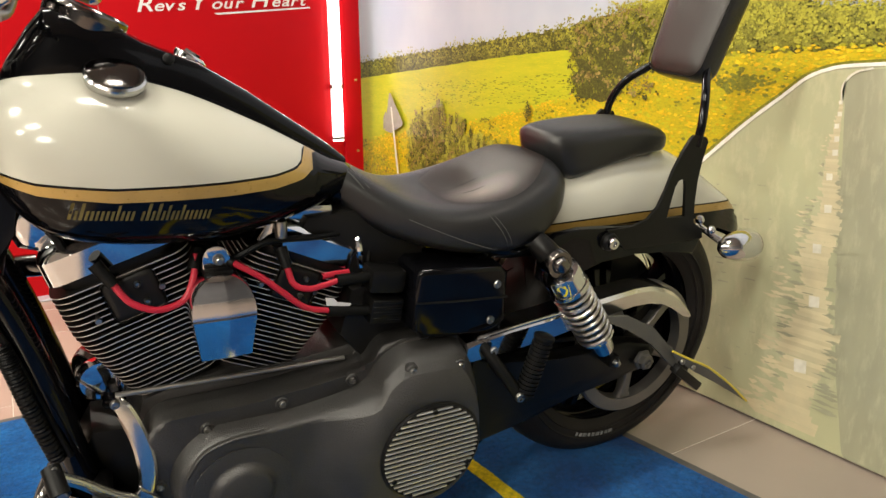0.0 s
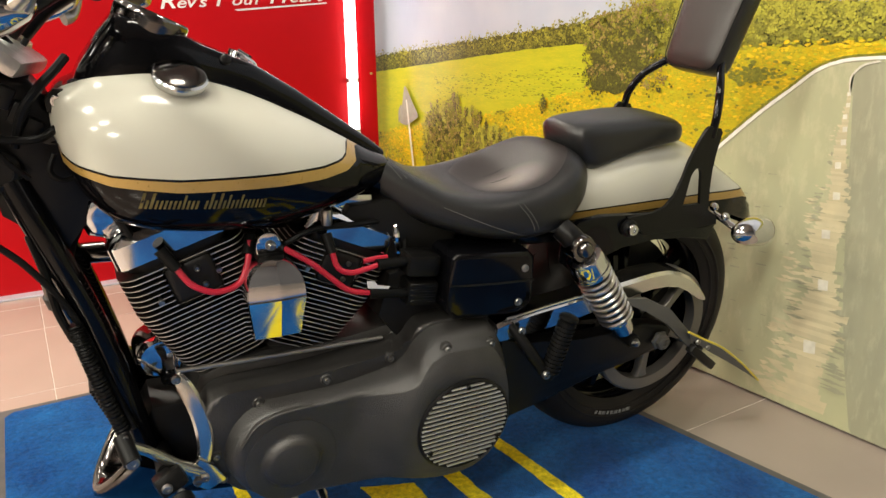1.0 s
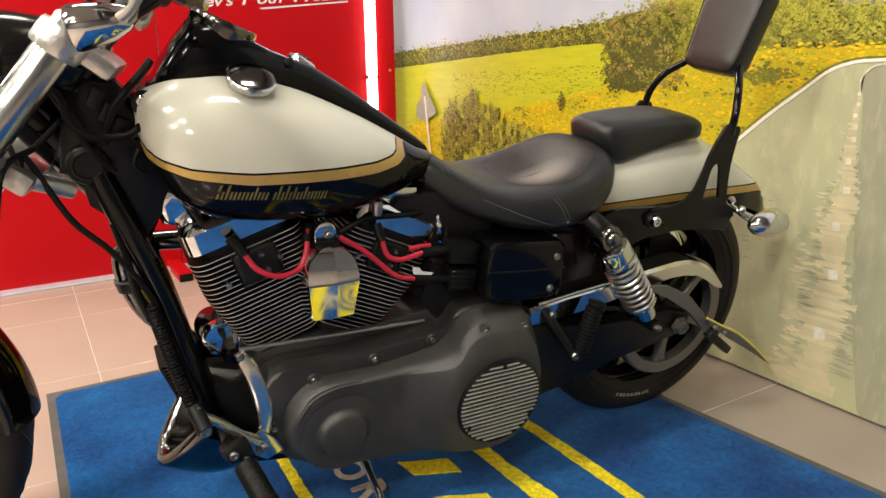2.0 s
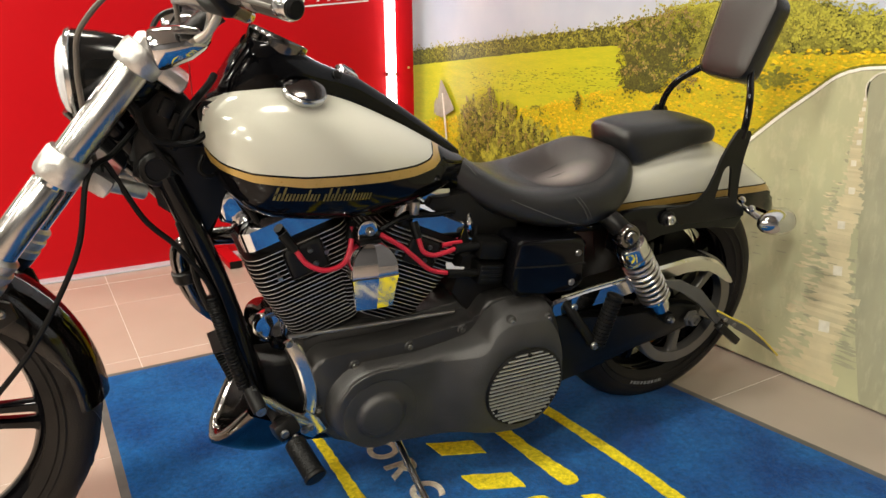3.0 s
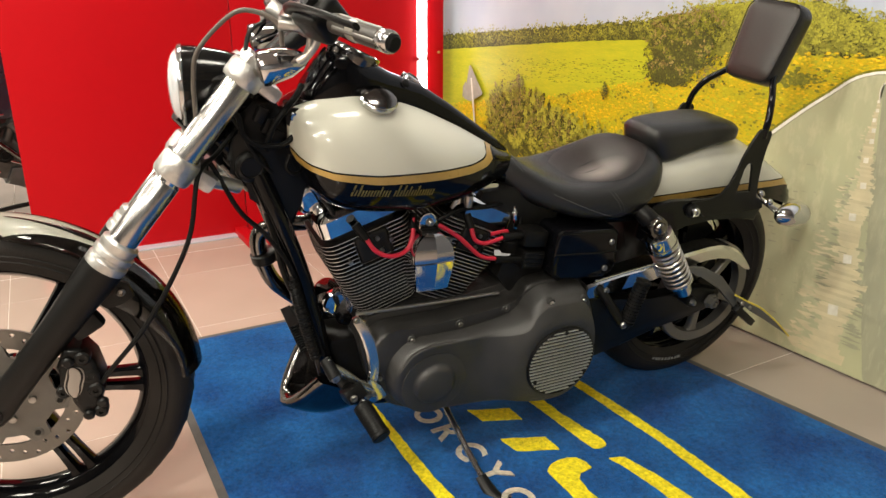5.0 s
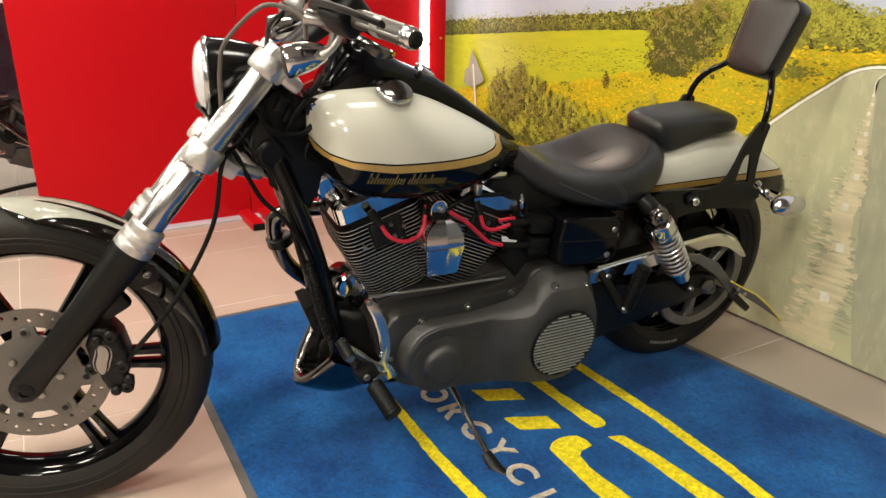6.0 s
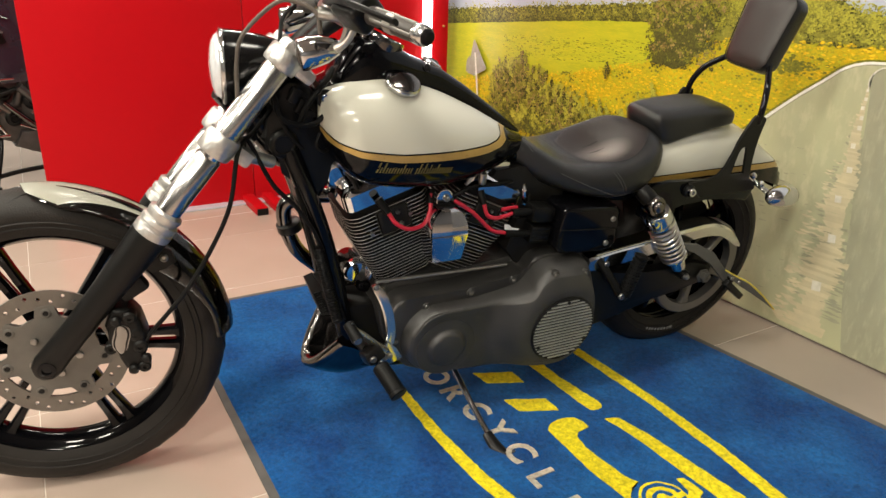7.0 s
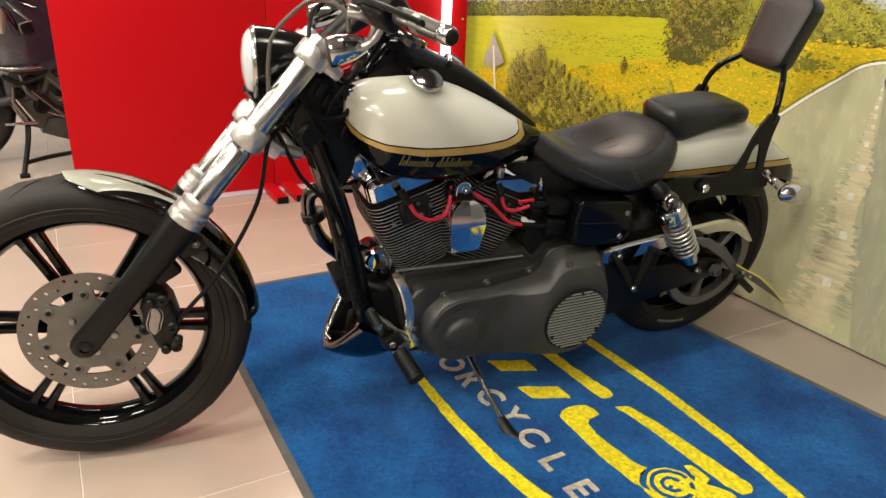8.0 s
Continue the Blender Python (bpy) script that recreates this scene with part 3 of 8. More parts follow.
# brake disc on the near side: drilled ring on a carrier
DY = -0.052
def drilled_ring(r0, r1, half, holes, rh):
    """A flat ring, axis y, drilled through once in each of its sectors."""
    b = bmesh.new()
    step = 2 * math.pi / holes
    for k in range(holes):
        a = step * (k + 0.5)
        rc = (0.114, 0.121, 0.128)[k % 3]
        c = Vector((rc * math.cos(a), 0, rc * math.sin(a)))
        rim = [(r, a + step * f) for r, f in ((r1, -0.5), (r1, 0.0), (r1, 0.5), (rc, 0.5), (r0, 0.5), (r0, 0.0), (r0, -0.5), (rc, -0.5))]
        loops = []
        for y in (-half, half):
            outer_ = [Vector((r * math.cos(w), y, r * math.sin(w))) for r, w in rim]
            hole_ = [Vector((c.x, y, c.z)) + (Vector((q.x - c.x, 0, q.z - c.z)).normalized() * rh) for q in outer_]
            loops.append(([b.verts.new(q) for q in outer_], [b.verts.new(q) for q in hole_]))
        (fo, fh), (bo, bh) = loops
        for j in range(8):
            i = (j + 1) % 8
            b.faces.new((fo[j], fo[i], fh[i], fh[j]))
            b.faces.new((bo[i], bo[j], bh[j], bh[i]))
            b.faces.new((fh[j], fh[i], bh[i], bh[j]))
            if j in (0, 1, 4, 5):
                b.faces.new((fo[i], fo[j], bo[j], bo[i]))
    bmesh.ops.remove_doubles(b, verts=b.verts, dist=1e-5)
    return b


b = drilled_ring(0.101, 0.138, 0.0025, 36, 0.0042)
bmesh.ops.transform(b, matrix=Matrix.Translation((0, DY, 0)), verts=b.verts)
disc = fpart("brake_disc", b, STEEL, fw, "drilled grey steel brake disc", smooth=False)
b = bmesh.new()
outl = []
for j in range(140):
    a = 2 * math.pi * (j + 0.5) / 140
    off_ = abs((a - 0.49 + math.pi / 7) % (2 * math.pi / 7) - math.pi / 7)      # from the nearest lobe's middle
    lobe = min(1.0, max(0.0, (radians(14.5) - off_) / radians(5)))
    r_ = 0.083 + 0.023 * lobe
    outl.append((r_ * math.cos(a), r_ * math.sin(a)))
slab(b, outl, DY - 0.004, DY + 0.004, 0.001)
fpart("carrier", b, CARRIER, disc, "silver seven-lobed disc carrier")
for k in range(7):
    b = bmesh.new()
    a = 0.49 + 2 * math.pi * k / 7
    m_ = Matrix.Translation((0.0905 * math.cos(a), DY - 0.003, 0.0905 * math.sin(a))) @ TO_Y
    lathe(b, [(0.0105, 0), (0.0105, 0.002), (0.0085, 0.0032), (0.0062, 0.0032), (0.0055, 0.0012)], 16, m_)
    bt = fpart("button", b, CARRIER, disc)
    b = bmesh.new()
    lathe(b, [(0.0053, 0.0012), (0.0053, 0.0022), (0.002, 0.0024), (0.0, 0.0024)], 12, m_)
    fpart("socket", b, BLACK_SATIN, bt)
for k in range(5):
    b = bmesh.new()
    a = 0.5 + 2 * math.pi * k / 5
    lathe(b, [(0.007, 0), (0.007, 0.005), (0.004, 0.006)], 12, Matrix.Translation((0.045 * math.cos(a), DY - 0.004, 0.045 * math.sin(a))) @ TO_Y)
    fpart("bolt", b, BOLT, disc)

FORK = FORK_AXES

# caliper
cal = None
b = bmesh.new()
co = [(x - 0.005, z + 0.007) for x, z in [(0.030, 0.165), (0.052, 0.182), (0.085, 0.172), (0.118, 0.145), (0.140, 0.105), (0.142, 0.078), (0.122, 0.070), (0.098, 0.084), (0.070, 0.112), (0.040, 0.128)]]
slab(b, co, -0.122, -0.052, 0.010, 3)
cal = fpart("brake_caliper", b, BLACK_SATIN, None, "black brake caliper with a silver inset")
b = bmesh.new()
path = smooth_line([(0.054, 0, 0.152), (0.068, 0, 0.141), (0.076, 0, 0.122), (0.090, 0, 0.104)], 5)
def kidney(r):
    side = []
    for i, q in enumerate(path):
        d = (path[min(i + 1, len(path) - 1)] - path[max(0, i - 1)]).normalized()
        w = r * (1 - (abs(2 * i / (len(path) - 1) - 1)) ** 4 * 0.75)
        side.append((Vector((-d.z, 0, d.x)) * w, q))
    return [(q.x + n.x, q.z + n.z) for n, q in side] + [(q.x - n.x, q.z - n.z) for n, q in side[::-1]]
slab(b, kidney(0.0150), -0.1240, -0.118, 0.001)
fpart("inset_rim", b, ALUMINIUM, cal)
b = bmesh.new()
slab(b, kidney(0.0128), -0.1252, -0.119, 0.0006)
fpart("inset_groove", b, BLACK_SATIN, cal)
b = bmesh.new()
slab(b, kidney(0.0092), -0.1262, -0.122, 0.0008)
fpart("inset", b, ALUMINIUM, cal, "silver kidney-shaped inset")
for px_, pz in ((0.044, 0.158), (0.128, 0.086), (0.134, 0.118)):
    b = bmesh.new()
    lathe(b, [(0.010, 0), (0.010, 0.008), (0.006, 0.011)], 10, Matrix.Translation((px_, -0.120, pz)) @ TO_Y)
    fpart("bolt", b, BLACK_SATIN, cal)

for px_, pz, r_, h_ in ((0.060, 0.176, 0.013, 0.012), (0.090, 0.150, 0.016, 0.006), (0.112, 0.132, 0.014, 0.008), (0.142, 0.100, 0.012, 0.010), (0.070, 0.100, 0.012, 0.006)):
    b = bmesh.new()
    lathe(b, [(r_, -0.012), (r_, h_ - 0.003), (r_ * 0.75, h_), (r_ * 0.35, h_), (r_ * 0.3, h_ - 0.004)], 16, Matrix.Translation((px_, -0.117, pz)) @ TO_Y)
    fpart("boss", b, BLACK_SATIN, cal)
# ---- fork
for s in (-1, 1):
    Y = -0.11 if s < 0 else 0.092
    b = bmesh.new()
    lathe(b, [(0.0225, 0.33), (0.0225, 0.745), (0.018, 0.750)], 28, Matrix.Translation((0 if s < 0 else 0.011, Y, 0)))
    ft = fpart("fork_tube", b, CHROME, None, "bright chrome fork tube")
    b = bmesh.new()
    lathe(b, [(0.0250, 0.53), (0.0250, 0.742), (0.0240, 0.744)], 28, Matrix.Translation((0 if s < 0 else 0.011, Y, 0)))
    fpart("cover", b, FORK_ALU, ft, "polished aluminium fork cover")
    b = bmesh.new()
    lathe(b, [(0.0248, 0.392), (0.0248, 0.520), (0.0235, 0.522)], 28, Matrix.Translation((0 if s < 0 else 0.011, Y, 0)))
    fpart("shroud", b, FORK_ALU, ft)
    b = bmesh.new()
    lathe(b, [(0.030, 0.335), (0.0355, 0.338), (0.0358, 0.344), (0.0358, 0.352), (0.0325, 0.355), (0.0325, 0.360), (0.0350, 0.362), (0.0350, 0.371), (0.0310, 0.374), (0.0310, 0.379), (0.0325, 0.381), (0.0325, 0.389), (0.0265, 0.394)], 28, Matrix.Translation((0 if s < 0 else 0.011, Y, 0)))
    fpart("dust_collar", b, CAST_ALU, ft)
    b = bmesh.new()
    rings = []
    for z, rx_, ry_, ox in ((-0.028, 0.016, 0.015, 0), (-0.019, 0.025, 0.020, 0), (0.0, 0.029, 0.022, 0), (0.03, 0.0275, 0.023, 0), (0.10, 0.0265, 0.025, 0.0), (0.20, 0.029, 0.028, 0), (0.30, 0.034, 0.033, 0), (0.338, 0.036, 0.036, 0)):
        in_ = -0.020 * s * min(1.0, max(0.0, (0.14 - z) / 0.14))
        rings.append([Vector((ox + (0 if s < 0 else 0.011) + rx_ * math.cos(2 * math.pi * j / 24), Y + in_ + ry_ * math.sin(2 * math.pi * j / 24), z)) for j in range(24)])
    loft(b, rings)
    leg = fpart("fork_leg", b, BLACK_SATIN, None, "black satin lower fork leg")
    b = bmesh.new()
    lathe(b, [(0.016, 0), (0.016, 0.004), (0.009, 0.005), (0.008, 0.001)], 20, Matrix.Translation((0, Y - 0.002 if s < 0 else Y - 0.002, 0)) @ TO_Y)
    fpart("axle_end", b, BLACK_GLOSS, leg)
    b = bmesh.new()
    box(b, (0.05, 0.03, 0.055), Matrix.Translation((0.028, Y * 0.86, 0.225)) @ pose(0, 0, 0, 0, 20, 0), 0.008)
    fpart("fender_lug", b, BLACK_SATIN, leg)
# triple clamps
for z, name in ((0.552, "lower_clamp"), (0.747, "upper_clamp")):
    b = bmesh.new()
    t = 0.022 if z < 0.7 else 0.018
    for s in (-1, 1):
        lathe(b, [(0.031, z - t), (0.0335, z - t + 0.006), (0.0335, z + t - 0.006), (0.031, z + t)], 24, Matrix.Translation((0 if s < 0 else 0.011, -0.11 if s < 0 else 0.092, 0)))
    box(b, (0.075, 0.19, t * 1.5), pose(0.035, 0, z), 0.010)
    cl = fpart(name, b, CAST_ALU, None, "rough cast aluminium fork clamp")
    if z > 0.7:
        for s in (-1, 1):
            b = bmesh.new()
            lathe(b, [(0.024, z + t), (0.024, z + t + 0.012), (0.018, z + t + 0.018), (0.0, z + t + 0.018)], 6, Matrix.Translation((0 if s < 0 else 0.011, -0.11 if s < 0 else 0.092, 0)), caps=False)
            fpart("cap_nut", b, CAST_ALU, cl)
    else:
        for s in (-1, 1):
            b = bmesh.new()
            tube(b, [(0.03, 0.085 * s, z - 0.005), (0.07, 0.06 * s, z + 0.005), (0.115, 0.03 * s, z + 0.015)], 0.013, 10, 3)
            fpart("stop_arm", b, CAST_ALU, cl)

# ---- headlamp: faces forward, level
HL = FORK @ Matrix.Translation((0.004, 0, 0.712)) @ Matrix.Scale(0.93, 4) @ Matrix.Rotation(radians(-38.8), 4, "Y") @ Matrix.Rotation(radians(-90), 4, "Y") @ Matrix.Translation((0, 0, 0.014))
b = bmesh.new()
prof = [(0.0, -0.075), (0.022, -0.073), (0.040, -0.060), (0.056, -0.035), (0.066, -0.005), (0.0735, 0.035), (0.0758, 0.060), (0.0765, 0.075)]
lathe(b, prof, 40, HL, caps=False)
hl = part("headlamp", b, BLACK_SHELL, bike, "round gloss black headlamp with a chrome rim")
b = bmesh.new()
lathe(b, [(0.0762, 0.073), (0.0785, 0.0745), (0.0790, 0.078), (0.0775, 0.082), (0.072, 0.084), (0.069, 0.079)], 40, HL, caps=False)
part("rim", b, SOFT_CHROME, hl)
b = bmesh.new()
lathe(b, [(0.071, 0.079), (0.069, 0.085), (0.064, 0.091), (0.056, 0.096), (0.044, 0.100), (0.028, 0.103), (0.012, 0.1045), (0.0, 0.105)], 48, HL, caps=False)
part("lens", b, GLASS, hl, "pale domed glass lens")
b = bmesh.new()
tube(b, [FORK @ Vector((0.0, 0, 0.59)), HL @ Vector((0.0, 0, -0.02))], 0.014, 12, 0)
part("bracket", b, BLACK_SATIN, hl)

# ---- handlebar
b = bmesh.new()
half = [(0.045, 0, 0.872), (0.045, -0.07, 0.872), (0.030, -0.13, 0.880), (0.020, -0.18, 0.892), (0.040, -0.24, 0.895), (0.072, -0.30, 0.900)]
line = [(x, y, z) for x, y, z in half[::-1]] + [(x, -y, z) for x, y, z in half[1:]]
tube(b, line, 0.0125, 12, 6)
bar = fpart("handlebar", b, BLACK_GLOSS, None, "gloss black handlebar")
for s in (-1, 1):
    b = bmesh.new()
    tube(b, [(0.026, 0.045 * s, 0.775), (0.032, 0.045 * s, 0.82), (0.045, 0.045 * s, 0.872)], [0.018, 0.015, 0.019], 14, 4)
    fpart("riser", b, BLACK_SATIN, bar)
    # grip: chrome ends and ribs on black rubber
    g0, g1 = Vector((0.042, 0.250 * s, 0.896)), Vector((0.104, 0.368 * s, 0.918))
    ax = (g1 - g0).normalized()
    mg = Matrix.Translation(g0) @ ax.to_track_quat("Z", "Y").to_matrix().to_4x4() @ Matrix.Diagonal((0.78, 0.78, 1, 1))
    Lg = (g1 - g0).length
    b = bmesh.new()
    lathe(b, [(0.0175, 0), (0.0195, 0.006), (0.0195, Lg - 0.022), (0.0175, Lg - 0.02)], 24, mg)
    gr = fpart("grip", b, GRIP_RUBBER, bar, "worn grey-brown rubber grip with metal ribs")
    b = bmesh.new()
    lathe(b, [(0.0195, Lg - 0.022), (0.0215, Lg - 0.018), (0.0215, Lg - 0.002), (0.019, Lg + 0.003)], 24, mg)
    fpart("end_ring", b, SOFT_CHROME, gr)
    b = bmesh.new()
    lathe(b, [(0.0165, Lg + 0.002), (0.0165, Lg + 0.006), (0.012, Lg + 0.009)], 24, mg)
    fpart("end_cap", b, RUBBER_SMOOTH, gr)
    for k in range(4):
        b = bmesh.new()
        a = radians(45 + 90 * k)
        q = mg @ Vector((0.0185 * math.cos(a), 0.0185 * math.sin(a), 0.02))
        q2 = mg @ Vector((0.0185 * math.cos(a), 0.0185 * math.sin(a), Lg - 0.02))
        tube(b, [q, q.lerp(q2, 0.5), q2], 0.0036, 8, 2)
        fpart("rib", b, SILVER, gr)
    b = bmesh.new()
    sw = Vector((0.028, 0.226 * s, 0.892))
    box(b, (0.056, 0.066, 0.058), Matrix.Translation(sw) @ pose(0, 0, 0, 10 * s, 8, -25 * s), 0.012, 3)
    box(b, (0.03, 0.03, 0.022), Matrix.Translation(sw + Vector((-0.024, 0.004 * s, 0.008))) @ pose(0, 0, 0, 0, 0, -20 * s), 0.007)
    sh = fpart("switch_housing", b, BLACK_SATIN, bar)
    b = bmesh.new()
    tube(b, [sw + Vector((-0.01, -0.010 * s, 0.024)), sw + Vector((-0.012, -0.012 * s, 0.032))], 0.006, 10, 0)
    fpart("button", b, RUBBER_SMOOTH, sh)
    # lever with its pivot block, silver
    b = bmesh.new()
    tube(b, [(-0.004, 0.165 * s, 0.868), (-0.016, 0.215 * s, 0.876), (0.006, 0.30 * s, 0.888), (0.050, 0.385 * s, 0.902)], [0.012, 0.009, 0.008, 0.0075], 10, 6, flat=0.6)
    fpart("lever", b, BLACK_SATIN, bar, "black hand lever")
    b = bmesh.new()
    box(b, (0.05, 0.05, 0.035), pose(0.010, 0.165 * s, 0.872, 0, 0, -12 * s), 0.009)
    fpart("lever_bracket", b, ALUMINIUM, bar)
    # mirror-less signal stalk: bar to lamp below
    b = bmesh.new()
    tube(b, [(-0.012, 0.185 * s, 0.848), (0.010, 0.192 * s, 0.860), (0.032, 0.190 * s, 0.866), (0.044, 0.184 * s, 0.852), (0.052, 0.176 * s, 0.828), (0.046, 0.167 * s, 0.816)], [0.012, 0.010, 0.008, 0.0065, 0.007, 0.010], 10, 5)
    fpart("signal_arm", b, ALUMINIUM, bar)
    sm = Matrix.Translation((0.029 - (0.012 if s > 0 else 0), 0.165 * s, 0.7975 + (0.026 if s > 0 else 0))) @ Matrix.Rotation(radians(38.8), 4, "Y")
    b = bmesh.new()
    lathe(b, [(0.028, -0.034), (0.0295, -0.028), (0.028, -0.012), (0.024, 0.012), (0.015, 0.034), (0.006, 0.044), (0, 0.046)], 24, sm, caps=False)
    ts = fpart("front_signal", b, CHROME, None, "chrome bullet turn signal")
    b = bmesh.new()
    lathe(b, [(0.0, -0.040), (0.018, -0.038), (0.0265, -0.034), (0.0265, -0.028)], 24, sm, caps=False)
    fpart("lens", b, AMBER, ts)
b = bmesh.new()
tube(b, [(-0.004, -0.150, 0.880), (0.012, -0.178, 0.888), (0.030, -0.200, 0.886), (0.046, -0.206, 0.866), (0.050, -0.202, 0.838), (0.046, -0.192, 0.820)], [0.015, 0.014, 0.010, 0.0075, 0.007, 0.009], 10, 5, flat=0.75)
fpart("clutch_perch", b, SATIN, bar, "satin silver clutch perch with a hooked end")
b = bmesh.new()
lathe(b, [(0.020, -0.004), (0.0212, 0.0), (0.0212, 0.010), (0.020, 0.014)], 24, Matrix.Translation((0.066, -0.296, 0.9045)) @ (Vector((0.104, -0.368, 0.918)) - Vector((0.042, -0.250, 0.896))).to_track_quat("Z", "Y").to_matrix().to_4x4() @ Matrix.Diagonal((0.80, 0.80, 1, 1)))
fpart("grip_band", b, SATIN, bar)
# cables and hoses
def hose(name, pts, r, mat=RUBBER_SMOOTH, fork=False, label="", n=8):
    b = bmesh.new()
    tube(b, pts, r, n, 8)
    if fork:
        bmesh.ops.transform(b, matrix=FORK, verts=b.verts)
    return part(name, b, mat, bike, label)

hose("clutch_cable", [(0.014, -0.17, 0.822), (-0.012, -0.17, 0.845), (-0.049, -0.16, 0.838), (-0.0735, -0.15, 0.811), (-0.081, -0.13, 0.735), (-0.060, -0.122, 0.690), (-0.034, -0.115, 0.655), (0.010, -0.09, 0.60), (0.050, -0.07, 0.560)], 0.0040, CABLE, fork=True)
hose("clutch_cable", [tuple(FORK @ Vector((0.050, -0.07, 0.560))), (-0.434, -0.075, 0.776), (-0.389, -0.08, 0.68), (-0.341, -0.085, 0.623), (-0.295, -0.085, 0.54), (-0.262, -0.08, 0.42), (-0.235, -0.09, 0.33)], 0.0048)
hose("brake_hose", [(0.030, 0.10, 0.80), (0.045, 0.02, 0.72), (0.05, -0.03, 0.66), (0.045, -0.06, 0.60), (0.035, -0.115, 0.56), (0.085, -0.13, 0.455), (0.112, -0.13, 0.30), (0.112, -0.12, 0.17), (0.120, -0.105, 0.115)], 0.0045, fork=True)
hose("throttle_cable", [(-0.005, 0.16, 0.842), (-0.020, 0.06, 0.80), (0.010, -0.01, 0.73), (0.05, 0.0, 0.60), (0.14, -0.03, 0.60)], 0.0045, fork=True)
# ---- front fender: round in section, pointed at the front, cream crown over a black skirt
FENDER_A0, FENDER_A1 = 131.0, 40.0          # degrees round the axle, from the front tip over the top to the rear tip
SECTION = [(-0.068, -0.068), (-0.070, -0.048), (-0.067, -0.032), (-0.060, -0.0205), (-0.048, -0.0120), (-0.033, -0.0058), (-0.017, -0.0016), (0, 0)]
SECTION = SECTION + [(-y, z) for y, z in SECTION[-2::-1]]


def fender_skin(a, y, off=0.0):
    """A point of the front fender at an angle round the axle and a distance from its middle line."""
    tip = min(1.0, max(0.0, (FENDER_A0 - a) / 13.0)) ** 0.55
    wide = 0.05 + 0.95 * tip
    dz = curve_at(max(-0.07, min(0.07, y / wide)), [(k, v) for k, v in SECTION[1:-1]])
    return Vector(((0.3375 + dz * wide + off) * math.cos(radians(a)), y, (0.3375 + dz * wide + off) * math.sin(radians(a))))


b = bmesh.new()
g = []
for i in range(31):
    a = FENDER_A0 + (FENDER_A1 - FENDER_A0) * i / 30
    tip = min(1.0, max(0.0, (FENDER_A0 - a) / 13.0)) ** 0.55
    wide = 0.05 + 0.95 * tip
    skirt = min(1.0, max(0.0, (96 - a) / 18)) * (1 - 0.75 * min(1.0, max(0.0, (80 - a) / 28)))
    row = []
    for y, dz in SECTION:
        dz = max(dz, -0.0205) + (min(dz, -0.0205) + 0.0205) * skirt - (0.004 if dz < -0.04 else 0.0)
        r = 0.3375 + dz * wide + 0.011 * min(1.0, max(0.0, (84 - a) / 40))          # stands off the tyre towards the tail
        row.append(b.verts.new((r * math.cos(radians(a)), y * wide, r * math.sin(radians(a)))))
    g.append(row)
for i in range(30):
    for j in range(len(SECTION) - 1):
        b.faces.new((g[i][j], g[i + 1][j], g[i + 1][j + 1], g[i][j + 1]))
bmesh.ops.solidify(b, geom=list(b.faces), thickness=0.003)
ff = fpart("front_fender", b, BLACK_MIRROR, None, "gloss black front fender with a cream crown panel", angle=50)


def fender_field(name, edges, mat, off, label=""):
    """A coloured field on the fender between two edges: rows of (angle, y, y)."""
    b = bmesh.new()
    g = []
    n = 26
    for i in range(n + 1):
        a = edges[0][0] + (edges[-1][0] - edges[0][0]) * i / n
        lo, hi = (curve_at(-a, [(-e[0], e[k]) for e in edges]) for k in (1, 2))
        g.append([b.verts.new(fender_skin(a, lo + (hi - lo) * k / 12, off)) for k in range(13)])
    for i in range(n):
        for j in range(12):
            b.faces.new((g[i][j], g[i + 1][j], g[i + 1][j + 1], g[i][j + 1]))
    bmesh.ops.solidify(b, geom=list(b.faces), thickness=0.0008)
    return fpart(name, b, mat, ff, label, angle=60)


fender_field("crown_panel", [(130.9, -0.003, 0.003), (130.0, -0.018, 0.018), (128.0, -0.032, 0.032), (125.0, -0.043, 0.043), (121.0, -0.0560, 0.0560), (118.8, -0.0610, 0.0610), (116.0, -0.056, 0.056), (109.0, -0.047, 0.047), (99.0, -0.037, 0.037), (92.0, -0.034, 0.034), (84.0, -0.004, 0.004)], CREAM, 0.0020, "cream painted crown")
for s in (-1, 1):
    fender_field("crown_stripe", [(a, s * (c - w), s * (c + w)) for a, c, w in ((120.5, 0.013, 0.0008), (118, 0.014, 0.0022), (110, 0.018, 0.0035), (105, 0.018, 0.0060), (98, 0.017, 0.0095), (92, 0.016, 0.0070), (87, 0.012, 0.0020))], BLACK_MIRROR, 0.0030, "black tapering stripe")
for s in (-1, 1):
    b = bmesh.new()
    slab(b, [(0.020, 0.300), (0.034, 0.318), (0.052, 0.322), (0.074, 0.306), (0.066, 0.284), (0.050, 0.262), (0.024, 0.262)], min(0.078 * s, 0.088 * s), max(0.078 * s, 0.088 * s), 0.003, 2)
    plate_ = fpart("bracket", b, BLACK_SATIN, ff, "dark metal fender bracket plate")
    b = bmesh.new()
    lathe(b, [(0.008, 0), (0.008, 0.004), (0.005, 0.006), (0.003, 0.003)], 14, Matrix.Translation((0.050, -0.088 if s < 0 else 0.082, 0.302)) @ TO_Y)
    fpart("bolt", b, BOLT, plate_)

# ---- frame
def frame_tube(pts, r, name="frame_tube", n=14, mat=None):
    b = bmesh.new()
    tube(b, pts, r, n, 6)
    return part(name, b, mat or BLACK_GLOSS, bike)

